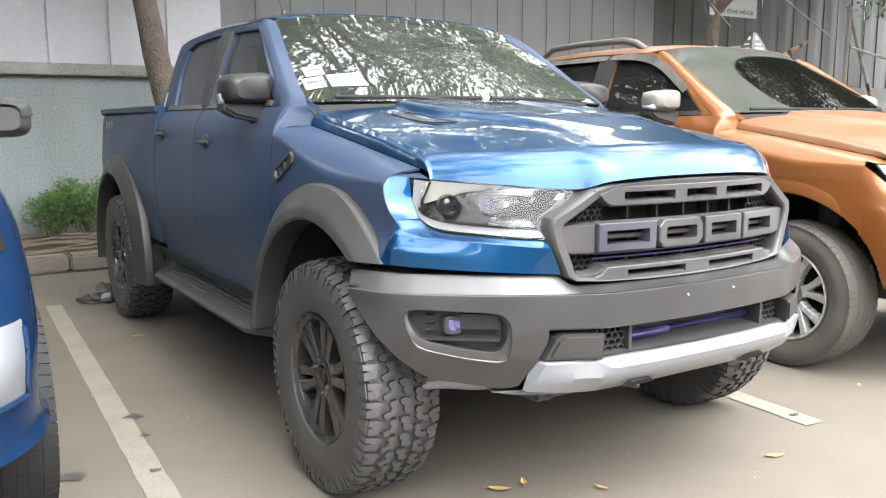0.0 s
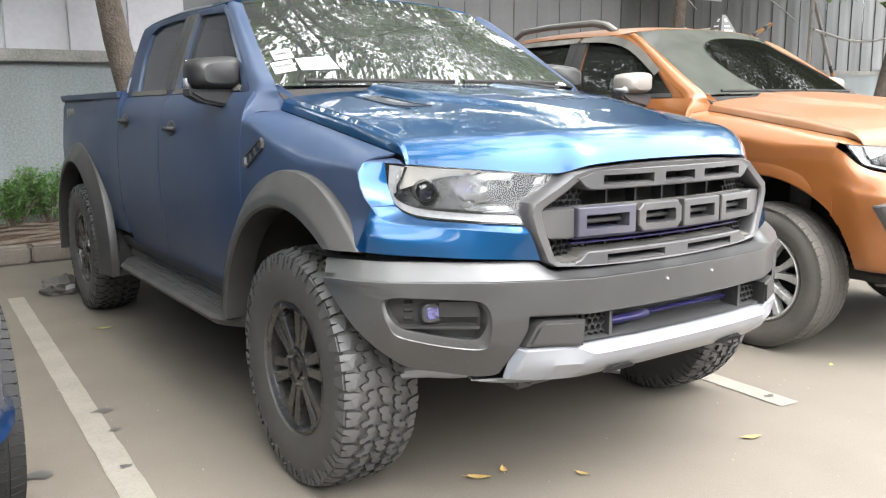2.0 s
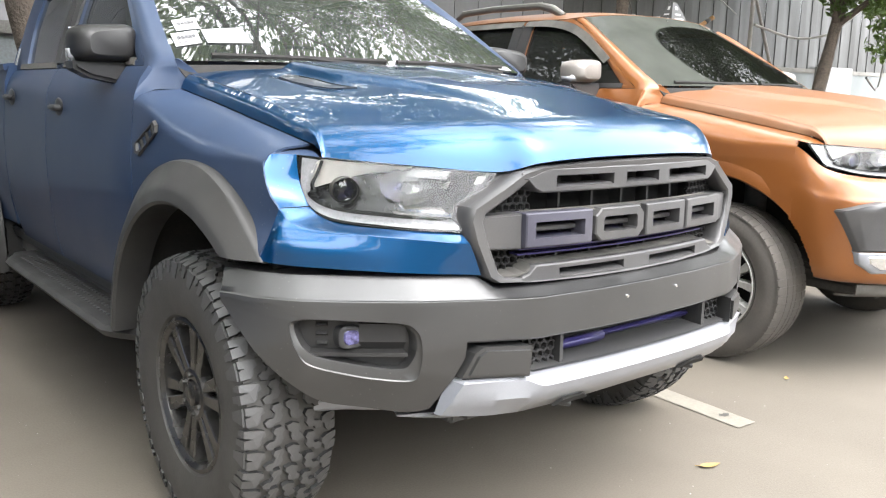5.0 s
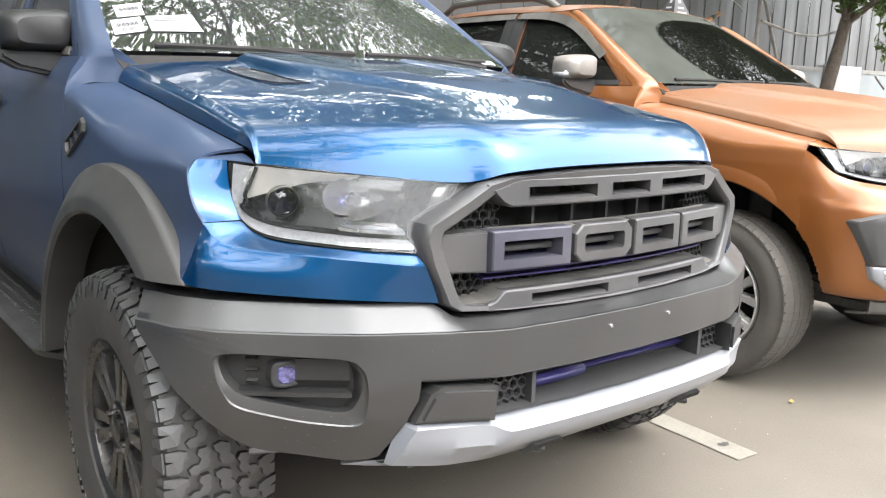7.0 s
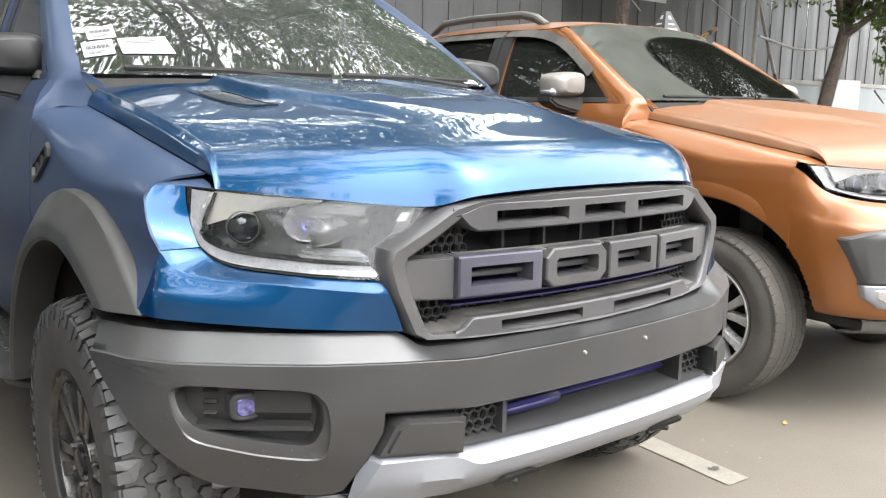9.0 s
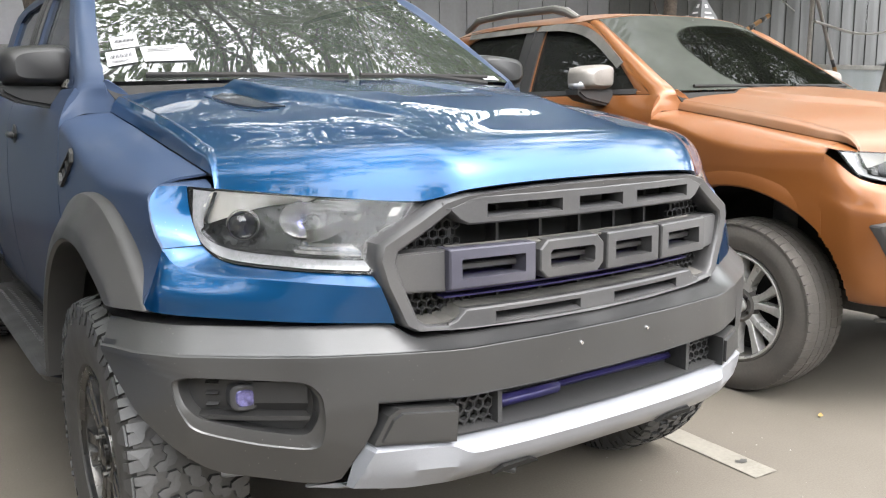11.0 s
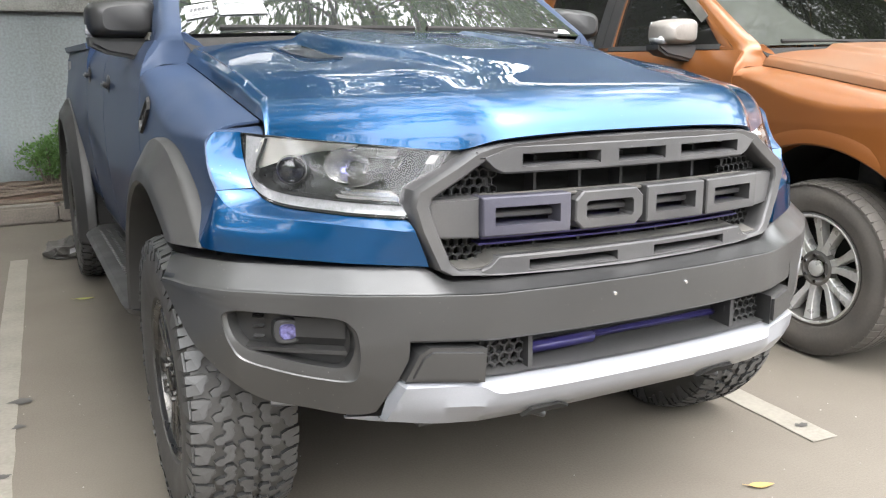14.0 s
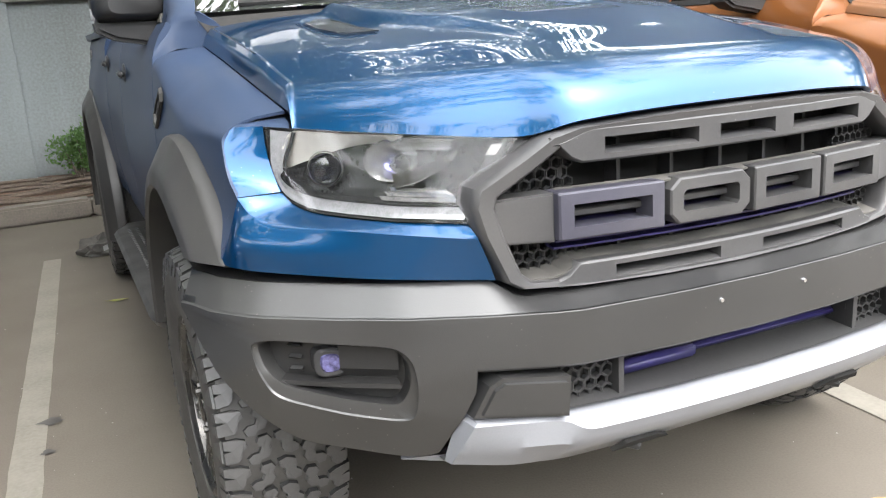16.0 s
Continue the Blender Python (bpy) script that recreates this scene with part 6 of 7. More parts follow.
    P = [[(x, gy(x) + d, z) for x in np.linspace(-0.42, 0.42, 33)] for d, z in ((0.09, zb0 + 0.050), (0.016, zb0 + 0.050), (0.012, zb0 + 0.047), (0.012, zb0 + 0.038), (0.016, zb0 + 0.035), (0.09, zb0 + 0.035))]
    sheet(bm, P)
    for s in (-1, 1):
        pts = [(s * 0.520, gy(0.506) + 0.010, zb1 - 0.006), (s * 0.41, gy(0.41) - 0.006, zb1 - 0.001), (s * 0.41, gy(0.41) - 0.006, zb0 - 0.004), (s * 0.505, gy(0.486) + 0.010, zb0 - 0.002)]
        prism(bm, pts if s < 0 else pts[::-1], (0, 0.05, 0), 0.004)
    bar = part("grille_bar", bm, M_GRILLE, grille, smooth=False)
    def plate(x0, x1, slots, cl, cr):
        """A raised plate with slots through it; cl and cr are the cuts at its corners."""
        yy = lambda x: gy(x) - 0.022
        w = 0.028

        def ring(xa, xb, za, zb, ca, cb):
            return [(xa + ca, zb), (xb - cb, zb), (xb, zb - cb), (xb, za + cb), (xb - cb, za), (xa + ca, za), (xa, za + ca), (xa, zb - ca)]

        bm = bmesh.new()
        cuts = [zb0] + [(p[1] + q[0]) / 2 for p, q in zip(slots, slots[1:])] + [zb1]
        for k, (za, zb) in enumerate(slots):
            o = ring(x0, x1, cuts[k], cuts[k + 1], cl if len(slots) == 1 else 0.0015, cr if len(slots) == 1 else 0.0015)
            i = ring(x0 + w, x1 - w, za, zb, max(0.001, cl * 0.3), max(0.001, cr * 0.3))
            m = np.mean(o, axis=0)
            soft = [tuple(m + (np.array(p) - m) * np.array((0.972, 0.93))) for p in o]
            rows = [[(x, yy(x) + 0.055, z) for x, z in o], [(x, yy(x) + 0.004, z) for x, z in o], [(x, yy(x), z) for x, z in soft], [(x, yy(x), z) for x, z in i], [(x, yy(x) + 0.05, z) for x, z in i]]
            sheet(bm, np.array(rows), close=True)
        # the leftmost plate carries the painted violet glare
        part("grille_plate", bm, M_PLATE if x0 < -0.4 else M_GRILLE, bar, "plain slotted plate on the grille bar", smooth=False)

    one = [(zb0 + 0.023, zb1 - 0.023)]
    for x0, x1, slots, cl, cr in ((-0.410, -0.196, one, 0.002, 0.002), (-0.184, 0.004, one, 0.020, 0.020), (0.016, 0.202, one, 0.002, 0.002), (0.214, 0.410, one, 0.002, 0.002)):
        plate(x0, x1, slots, cl, cr)
    # shelves and fins behind
    for z0, z1, d0, d1, dusty in ((0.860, 0.868, 0.004, 0.060, True), (0.995, 1.000, 0.000, 0.030, True), (0.902, 0.905, 0.020, 0.06, False), (0.887, 0.890, 0.028, 0.06, False), (0.930, 0.933, 0.024, 0.07, False), (0.970, 0.973, 0.024, 0.07, False)):
        bm = bmesh.new()
        wide = 0.485 if z0 == 0.860 else 0.395
        drop = lambda x: 0.022 * sm((abs(x) - 0.368) / 0.028) if z0 == 0.860 else 0.0
        sheet(bm, [[(x, gy(x) + d, z - drop(x)) for x in np.linspace(-wide, wide, 41)] for d, z in ((d0, z0), ((d0 + d1) / 2, (z0 + z1) / 2), (d1, z1))], 0.004, inward=(0, 0.1, 0))
        part("grille_fin", bm, M_DUSTY if dusty else M_VIOLET, grille, "dusty black fin" if dusty else "fin with painted violet glare", smooth=False)
    for x in np.linspace(-0.36, 0.36, 7):
        bm = bmesh.new()
        box(bm, (x - 0.004, gy(x) + 0.06, 0.86), (x + 0.004, gy(x) + 0.10, 1.075))
        part("grille_strut", bm, M_BLACK, grille, smooth=False)
    # near-black sheet added behind the bars, standing in for the cavity's shade
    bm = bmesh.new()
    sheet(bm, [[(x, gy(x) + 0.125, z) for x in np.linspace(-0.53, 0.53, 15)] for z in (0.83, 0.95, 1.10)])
    part("grille_back", bm, M_NEARBLACK, grille)
    for s in (-1, 1):
        for z0, z1, x0, x1 in ((0.850, 0.906, 0.325, 0.488), (1.004, 1.062, 0.345, 0.480)):
            bm = bmesh.new()
            a, b = sorted((s * x0, s * x1))
            honeycomb(bm, a, b, z0, z1, lambda x: gy(x) + 0.052, 0.0125, 0.0020)
            tagged(part("grille_honeycomb", bm, M_BLACK, grille), "", "", "", "stuff")
    # black filler between grille and headlamp
    bm = bmesh.new()
    sheet(bm, loft([[(-0.446, 0.20, 1.108), (-0.50, 0.215, 1.06), (-0.555, 0.215, 0.955), (-0.528, 0.19, 0.86)], [(-0.36, 0.16, 1.125), (-0.45, 0.165, 1.06), (-0.54, 0.178, 0.985), (-0.505, 0.165, 0.86)]], 15, 3))
    add("grille_surround", bm, M_BLACK, both=True)
    # badge on the bed side: plain bars
    bm = bmesh.new()
    for k in range(3):
        y0 = 4.47 + k * 0.085
        P = [[(-(side_w(y, z) + 0.003 + (0.035 * (z - 1.25) / 0.135 if z > 1.25 else 0)), y, z) for y in (y0, y0 + 0.07)] for z in (1.245, 1.305)]
        sheet(bm, P, 0.002)
    add("side_decal", bm, M_GREYPAINT, "faded grey side decal bars", both=True)
    bm = bmesh.new()
    sheet(bm, np.array([[cab_pt(y, z, 0.012) for y in (3.262, 3.295)] for z in (1.39, 1.43, 1.47)]), 0.002)
    add("pillar_sticker", bm, M_WHITE, "small white sticker")
    # roof aerial
    bm = bmesh.new()
    tube(bm, [(-0.45, 2.42, 1.835), (-0.45, 2.44, 1.865)], [0.02, 0.008], 10)
    tube(bm, [(-0.45, 2.44, 1.86), (-0.45, 2.60, 2.08)], [0.003, 0.002], 6)
    add("aerial", bm, M_BLACK)
    # papers on the windscreen
    base = GLASS_BASE
    midc = GLASS_MID
    topc = GLASS_TOP
    W = loft([whole(base), whole(midc), whole(topc)], 81, 41)
    def on_glass(u, v, o=0.004):
        i, j = u * 80, v * 40
        a, b = int(min(i, 79)), int(min(j, 39))
        fu, fv = i - a, j - b
        p = W[b][a] * (1 - fu) * (1 - fv) + W[b][a + 1] * fu * (1 - fv) + W[b + 1][a] * (1 - fu) * fv + W[b + 1][a + 1] * fu * fv
        return (p[0], p[1] - o * 0.6, p[2] + o)
    for nm, q, bars in (("windscreen_label", [(0.012, 0.105), (0.068, 0.140), (0.068, 0.250), (0.010, 0.215)], 2), ("windscreen_label", [(0.025, 0.240), (0.078, 0.265), (0.078, 0.365), (0.022, 0.335)], 2), ("windscreen_paper", [(0.080, 0.140), (0.178, 0.145), (0.172, 0.275), (0.078, 0.255)], 1)):
        bm = bmesh.new()
        g = lambda a, b: tuple((1 - a) * (1 - b) * np.array(q[0]) + a * (1 - b) * np.array(q[1]) + a * b * np.array(q[2]) + (1 - a) * b * np.array(q[3]))
        sheet(bm, [[on_glass(*g(a, b)) for a in np.linspace(0, 1, 7)] for b in np.linspace(0, 1, 5)], 0.001)
        lab = part(nm, bm, M_WHITE, t, "white printed paper label")
        bm = bmesh.new()
        if bars == 2:
            for k in range(16):
                a = 0.12 + k * 0.048
                sheet(bm, [[on_glass(*g(a, b), 0.0065), on_glass(*g(a + (0.030 if k % 3 else 0.018), b), 0.0065)] for b in (0.42, 0.68)])
        for k in range(3):
            sheet(bm, [[on_glass(*g(a, b), 0.0065) for a in (0.12, 0.5, 0.62 + 0.1 * k)] for b in (0.12 + 0.07 * k if bars == 2 else 0.60 + 0.1 * k, 0.15 + 0.07 * k if bars == 2 else 0.63 + 0.1 * k)])
        part("print", bm, M_INK, lab, smooth=False)
    bm = bmesh.new()
    sheet(bm, [[on_glass(u, v) for u in (0.91, 0.94, 0.965)] for v in (0.012, 0.05)], 0.001)
    part("windscreen_paper", bm, M_WHITE, t, "white paper slip under the glass")
    return t


def orange_truck():
    t, add, zc = pickup("pickup_truck", "dusty orange double-cab pickup with grey mirrors and roof rails", pose(2.64, 0.06, 0), M_ORANGE_TOP, M_ORANGE, False, M_GLASS_DARK, M_GLASS_DUST, -0.035)
    for y in (0.93, 4.12):
        for s in (-1, 1):
            m = pose(-0.79, y, 0.388) if s < 0 else pose(0.79, y, 0.388, 0, 0, 180)
            wheel("wheel", 0.388, 0.255, 0.245, "road", t, m, 0.070, M_ROADTYRE, M_ROADTYRE, M_RIMGREY, M_RIMSILVER, 6, "two-tone alloy wheel with a dusty road tyre")
    # arch lips
    for yc in (0.95, 4.12):
        bm = bmesh.new()
        ang = np.linspace(radians(45 if yc < 2 else 100), radians(-100), 40)
        P = []
        for a in ang:
            row = []
            for r, w in (((0.590, -0.004), (0.575, 0.001), (0.545, 0.006), (0.520, 0.008), (0.512, 0.0)) if yc < 2 else ((0.540, -0.004), (0.525, 0.008), (0.490, 0.014), (0.470, 0.012), (0.462, 0.0))):
                y, z = yc - r * math.sin(a), zc + r * math.cos(a)
                row.append((-(side_w(max(y, 0.42), z, False) + w - 0.012 * sm((math.degrees(a) - 22) / 23)), y, z))
            P.append(row)
        sheet(bm, P, 0.006, inward=(0, yc, zc))
        add("arch_lip", bm, M_ORANGE, both=True)
    # headlamps, corner, bumper
    lo = [(-0.42, 0.150, 0.985), (-0.58, 0.225, 0.985), (-0.70, 0.320, 0.995), (-0.800, 0.452, 1.03)]
    hi = [(-0.40, 0.150, 1.095), (-0.56, 0.250, 1.108), (-0.69, 0.362, 1.118), (-0.835, 0.525, 1.130)]
    headlight(add, t, lo, hi, None, 0.075, -0.035, "clear-lensed headlamp")
    bm = bmesh.new()
    rows = [[(-0.33, 0.130, 0.975), (-0.58, 0.215, 0.978), (-0.72, 0.325, 0.988), (-0.812, 0.440, 1.02)],
            [(-0.33, 0.100, 0.955), (-0.60, 0.190, 0.955), (-0.76, 0.310, 0.965), (-0.836, 0.440, 0.985)],
            [(-0.33, 0.075, 0.905), (-0.62, 0.165, 0.905), (-0.79, 0.300, 0.91), (-0.850, 0.440, 0.925)],
            [(-0.33, 0.065, 0.86), (-0.63, 0.155, 0.86), (-0.80, 0.290, 0.865), (-0.856, 0.430, 0.875)],
            [(-0.33, 0.055, 0.64), (-0.62, 0.140, 0.64), (-0.77, 0.250, 0.64), (-0.842, 0.390, 0.645)],
            [(-0.33, 0.075, 0.52), (-0.60, 0.160, 0.52), (-0.74, 0.260, 0.525), (-0.815, 0.380, 0.53)],
            [(-0.33, 0.200, 0.50), (-0.55, 0.240, 0.50), (-0.68, 0.310, 0.505), (-0.75, 0.390, 0.51)]]

    def skin_pt(y, z):
        return (-fender_roll(y, z, side_w(max(y, 0.42), z, False), shut_z(y)), y, z)

    # the corner runs on into the fender's own section
    ends = [(1.115, 1.135), (1.05, 1.06), (0.975, 0.98), (0.895, 0.90), (0.65, 0.65), (0.54, 0.54), (0.52, 0.52)]
    rows = [r + [skin_pt(0.555, za), skin_pt(0.68, zb)] for r, (za, zb) in zip(rows, ends)]
    LO = loft(rows, 110, 96)
    sheet(bm, LO, 0.0)
    gone = [f for f in bm.faces if (lambda c: c.y > 0.562 or (c.y - 0.95) ** 2 + (c.z - zc) ** 2 < 0.512 ** 2)(f.calc_center_median())]
    bmesh.ops.delete(bm, geom=gone, context="FACES")
    add("front_bumper", bm, M_ORANGE, "orange painted bumper corner", both=True)
    bm = bmesh.new()
    sheet(bm, loft([[(-0.835, 0.525, 1.130), (-0.872, 0.556, 1.142)], [(-0.775, 0.552, 1.152), (-0.872, 0.562, 1.142)]], 6, 3))
    sheet(bm, loft([[(-0.782, 0.464, 1.124), (-0.815, 0.500, 1.128), (-0.838, 0.527, 1.132)], [(-0.775, 0.51, 1.142), (-0.812, 0.532, 1.142), (-0.850, 0.545, 1.138)], [(-0.772, 0.562, 1.158), (-0.82, 0.562, 1.150), (-0.870, 0.562, 1.143)]], 9, 5))
    add("corner_panel", bm, M_ORANGE, both=True)
    # dark block and silver lamp surround
    skin = lambda x, z: interp([(0.33, 0.060), (0.63, 0.150), (0.81, 0.290), (0.87, 0.40), (0.90, 0.48)], x) + 0.06 * max(0, 0.66 - z)
    def bulge(levels, x0):
        """A raised panel on the bumper: levels of (z, outer end, how far it stands out)."""
        P = [[(-x, skin(x, z) - o, z) for x in np.linspace(x0, xe, 18)] for z, xe, o in levels]
        sheet(bm, P)
        ends = [row[-1] for row in P]
        sheet(bm, [ends, [(p[0] - 0.004, p[1] + 0.012, p[2]) for p in ends], [(p[0] + 0.01, p[1] + 0.07, p[2]) for p in ends]])
    bm = bmesh.new()
    bulge([(0.890, 0.740, -0.02), (0.886, 0.748, 0.030), (0.872, 0.800, 0.046), (0.846, 0.846, 0.050), (0.838, 0.848, 0.048), (0.676, 0.806, 0.040), (0.668, 0.804, 0.030), (0.664, 0.80, -0.01)], 0.40)
    add("bumper_block", bm, M_GRILLE, "dark grey bumper block", both=True)
    bm = bmesh.new()
    bulge([(0.664, 0.802, 0.022), (0.655, 0.800, 0.028), (0.612, 0.790, 0.026), (0.580, 0.750, 0.022), (0.566, 0.735, 0.012), (0.560, 0.73, -0.01)], 0.40)
    add("lamp_surround", bm, M_SILVER, "silver fog lamp surround", both=True)
    bm = bmesh.new()
    bulge([(0.648, 0.768, 0.026), (0.642, 0.764, 0.032), (0.612, 0.756, 0.031), (0.590, 0.72, 0.028), (0.584, 0.715, 0.02)], 0.56)
    add("fog_lamp", bm, M_REFLECT, "clear fog lamp", both=True)
    bm = bmesh.new()
    box(bm, (-0.34, 0.07, 0.53), (0.34, 0.16, 0.98), 0.03)
    for z in (0.70, 0.78, 0.86, 0.94):
        box(bm, (-0.36, 0.05, z), (0.36, 0.09, z + 0.045), 0.015)
    add("grille", bm, M_GRILLE, "dark grey slatted grille")
    bm = bmesh.new()
    sheet(bm, loft([whole([(0, 0.07, 0.50), (0.4, 0.10, 0.50), (0.74, 0.28, 0.505)]), whole([(0, 0.09, 0.44), (0.4, 0.12, 0.44), (0.72, 0.30, 0.45)]), whole([(0, 0.30, 0.42), (0.4, 0.30, 0.42), (0.70, 0.40, 0.43)])], 21, 9), 0.01)
    add("chin_guard", bm, M_DUSTY, "grey chin guard")
    # roof rails
    bm = bmesh.new()
    tube(bm, [(-0.60, 2.28, 1.80), (-0.615, 2.36, 1.845), (-0.62, 2.46, 1.868), (-0.62, 2.9, 1.874), (-0.62, 3.2, 1.862), (-0.61, 3.34, 1.80)], [0.020, 0.026, 0.024, 0.022, 0.022, 0.018], 10)
    add("roof_rail", bm, M_GREYPAINT, "grey roof rail", both=True)
    bm = bmesh.new()
    P = [[cab_pt(y, z + 0.0, 0.018) for y, z in zip(np.linspace(1.75, 2.48, 12), [1.50, 1.545, 1.59, 1.63, 1.665, 1.69, 1.708, 1.72, 1.728, 1.732, 1.735, 1.736])], [cab_pt(y, z, 0.012) for y, z in zip(np.linspace(1.72, 2.48, 12), [1.53, 1.578, 1.625, 1.67, 1.705, 1.732, 1.75, 1.760, 1.768, 1.773, 1.777, 1.778])]]
    sheet(bm, P, 0.003)
    P = [[cab_pt(y, 1.736, 0.018) for y in np.linspace(2.51, 3.15, 9)], [cab_pt(y, 1.782, 0.012) for y in np.linspace(2.51, 3.18, 9)]]
    sheet(bm, P, 0.003)
    add("rain_visor", bm, M_DUSTY, "smoked rain visor", both=True)
    bm = bmesh.new()
    tube(bm, [(0.21, 2.38, 1.840), (0.21, 2.42, 1.872)], [0.026, 0.010], 10)
    tube(bm, [(0.21, 2.41, 1.865), (-0.13, 2.22, 2.12)], [0.004, 0.002], 6)
    add("aerial", bm, M_BLACK)
    return t


def road_car():
    """The neighbouring car: only its front corner, mirror and wheel come into view."""
    t = thing("parked_car", "bright blue parked car with silver fog lamp and grey trim", "car", pose(-2.725, 0.30, 0))
    bm = bmesh.new()
    # front corner and side, from the ground trim up to the hood
    prof = [(0.46, 0.01, 0.02), (0.50, -0.01, 0.0), (0.60, -0.012, -0.03), (0.74, -0.004, -0.035), (0.86, -0.02, 0.0), (0.98, -0.065, 0.06), (1.06, -0.14, 0.15), (1.10, -0.26, 0.30)]
    plan = [(0.0, 0.02), (0.3, 0.03), (0.52, 0.08), (0.68, 0.17), (0.79, 0.30), (0.85, 0.46), (0.875, 0.64), (0.885, 0.9), (0.89, 1.3), (0.89, 2.0)]
    rows = []
    for z, dx, dy in prof:
        rows.append([(x + dx * (x / 0.89), y + dy * (1 - min(1, y / 0.7)), z) for x, y in plan])
    G = loft(rows, 60, 30)
    keep = np.array(G)
    sheet(bm, keep[6:])
    body = part("body", bm, M_BLUE2, t, "bright blue front corner and fender")
    bm = bmesh.new()
    sheet(bm, keep[:7])
    part("lower_trim", bm, M_BLUE2, t)
    b2 = bmesh.new()
    sheet(b2, keep * np.array((-1, 1, 1)))
    part("body_side", b2, M_BLUE2, t)
    bm = bmesh.new()
    sheet(bm, loft([whole([(0.0, 0.33, 1.10), (0.3, 0.34, 1.10), (0.55, 0.42, 1.095), (0.64, 0.6, 1.10)]), whole([(0.0, 0.75, 1.16), (0.35, 0.75, 1.155), (0.6, 0.78, 1.13), (0.66, 0.85, 1.11)]), whole([(0.0, 1.3, 1.18), (0.4, 1.3, 1.175), (0.65, 1.3, 1.15), (0.72, 1.3, 1.12)])], 33, 17), 0.01)
    part("hood", bm, M_BLUE2, t)
    bm = bmesh.new()
    sheet(bm, loft([whole([(0.0, 1.3, 1.17), (0.72, 1.38, 1.13)]), whole([(0.0, 2.1, 1.68), (0.58, 2.15, 1.64)])], 9, 5))
    sheet(bm, [[(s * 0.87, 1.4, 1.12) for s in (-1, 1)], [(s * 0.87, 3.9, 1.1) for s in (-1, 1)]])
    ob = part("windscreen", bm, M_GLASS_DARK, t)
    bm = bmesh.new()
    sheet(bm, loft([whole([(0.0, 2.1, 1.69), (0.62, 2.16, 1.64)]), whole([(0.0, 2.8, 1.73), (0.65, 2.8, 1.68)]), whole([(0.0, 3.8, 1.66), (0.62, 3.8, 1.6)])], 9, 9))
    part("roof", bm, M_BLUE2, t)
    for s in (-1, 1):
        bm = bmesh.new()
        sheet(bm, [[(s * x, y, z) for y in np.linspace(1.9, 4.0, 6)] for x, z in ((0.88, 0.34), (0.90, 0.7), (0.88, 1.1))])
        sheet(bm, [[(s * 0.88, 1.5, 1.12), (s * 0.88, 3.9, 1.1)], [(s * 0.63, 2.2, 1.64), (s * 0.62, 3.7, 1.62)]])
        part("side_panel", bm, M_BLUE2, t)
    # headlamp at the corner
    bm = bmesh.new()
    P = [[(keep[j][i][0] + 0.006, keep[j][i][1] - 0.006, keep[j][i][2]) for i in range(9, 25)] for j in range(17, 24)]
    sheet(bm, P, 0.004)
    lamp = part("headlight", bm, M_LAMPDARK, t, "dark headlamp")
    bm = bmesh.new()
    P = [[(keep[j][i][0] + 0.010, keep[j][i][1] - 0.010, keep[j][i][2]) for i in range(11, 23)] for j in range(18, 20)]
    sheet(bm, P, 0.003)
    part("chrome_edge", bm, M_CHROME, lamp)
    for p in [q for o in lamp.children for q in o.data.vertices]:
        p.co.z += 0.13 * sm((p.co.z - 0.72) / 0.30)
    # fog lamp pod, silver
    bm = bmesh.new()
    P = []
    for j in range(7):
        row = []
        for i in range(10):
            g = keep[7 + j][15 + i]
            k = math.sin(math.pi * i / 9) * math.sin(math.pi * j / 6)
            row.append((g[0] + 0.006 + 0.018 * k, g[1] - 0.006 - 0.018 * k, g[2]))
        P.append(row)
    sheet(bm, P, 0.004)
    pod = part("fog_lamp_surround", bm, M_SILVER, t, "silver fog lamp surround")
    bm = bmesh.new()
    rim = [keep[7 + j][24] for j in range(6, -1, -1)] + [keep[7][15 + i] for i in range(8, -1, -1)]
    tube(bm, [(g[0] + 0.010, g[1] - 0.010, g[2]) for g in rim], [0.007] * len(rim), 8)
    part("bright_rim", bm, M_BLUE2, pod, "bright blue rim")
    for y in (1.02, 3.6):
        for s in (-1, 1):
            m = pose(-0.80, y, 0.36) if s < 0 else pose(0.80, y, 0.36, 0, 0, 180)
            wheel("wheel", 0.36, 0.225, 0.22, "road", t, m, 0.05, M_NEARBLACK, M_NEARBLACK, M_RIMGREY, M_RIMSILVER, 6, "alloy wheel with a road tyre")
    bm = bmesh.new()
    rows = []
    for dy, k in ((0.04, 0.9), (0.0, 1.0), (-0.05, 0.92), (-0.09, 0.6)):
        rows.append([(0.862 + 0.115 * k * abs(math.cos(a)) ** 0.5 * math.copysign(1, math.cos(a)), 1.33 + dy, 1.315 + 0.065 * k * abs(math.sin(a)) ** 0.6 * math.copysign(1, math.sin(a))) for a in np.linspace(0, 2 * math.pi, 28, endpoint=False)])
    sheet(bm, np.array(rows), close=True)
    bm.faces.new([bm.verts.new(p) for p in rows[-1]])
    box(bm, (0.78, 1.31, 1.22), (0.86, 1.37, 1.28), 0.01)
    # the upper body stands tall
    for ob in t.children:
        if ob.type == "MESH":
            for p in ob.data.vertices:
                p.co.z += 0.13 * sm((p.co.z - 0.72) / 0.30)
    mi = part("door_mirror", bm, M_BLACK, t, "dark door mirror")
    bm = bmesh.new()
    rows = []
    for dy, k in ((0.045, 0.9), (0.0, 1.03), (-0.05, 0.95), (-0.094, 0.62)):
        rows.append([(0.862 + 0.117 * k * abs(math.cos(a)) ** 0.5 * math.copysign(1, math.cos(a)), 1.33 + dy, 1.325 + 0.065 * k * abs(math.sin(a)) ** 0.6) for a in np.linspace(0, math.pi, 16)])
    sheet(bm, np.array(rows))
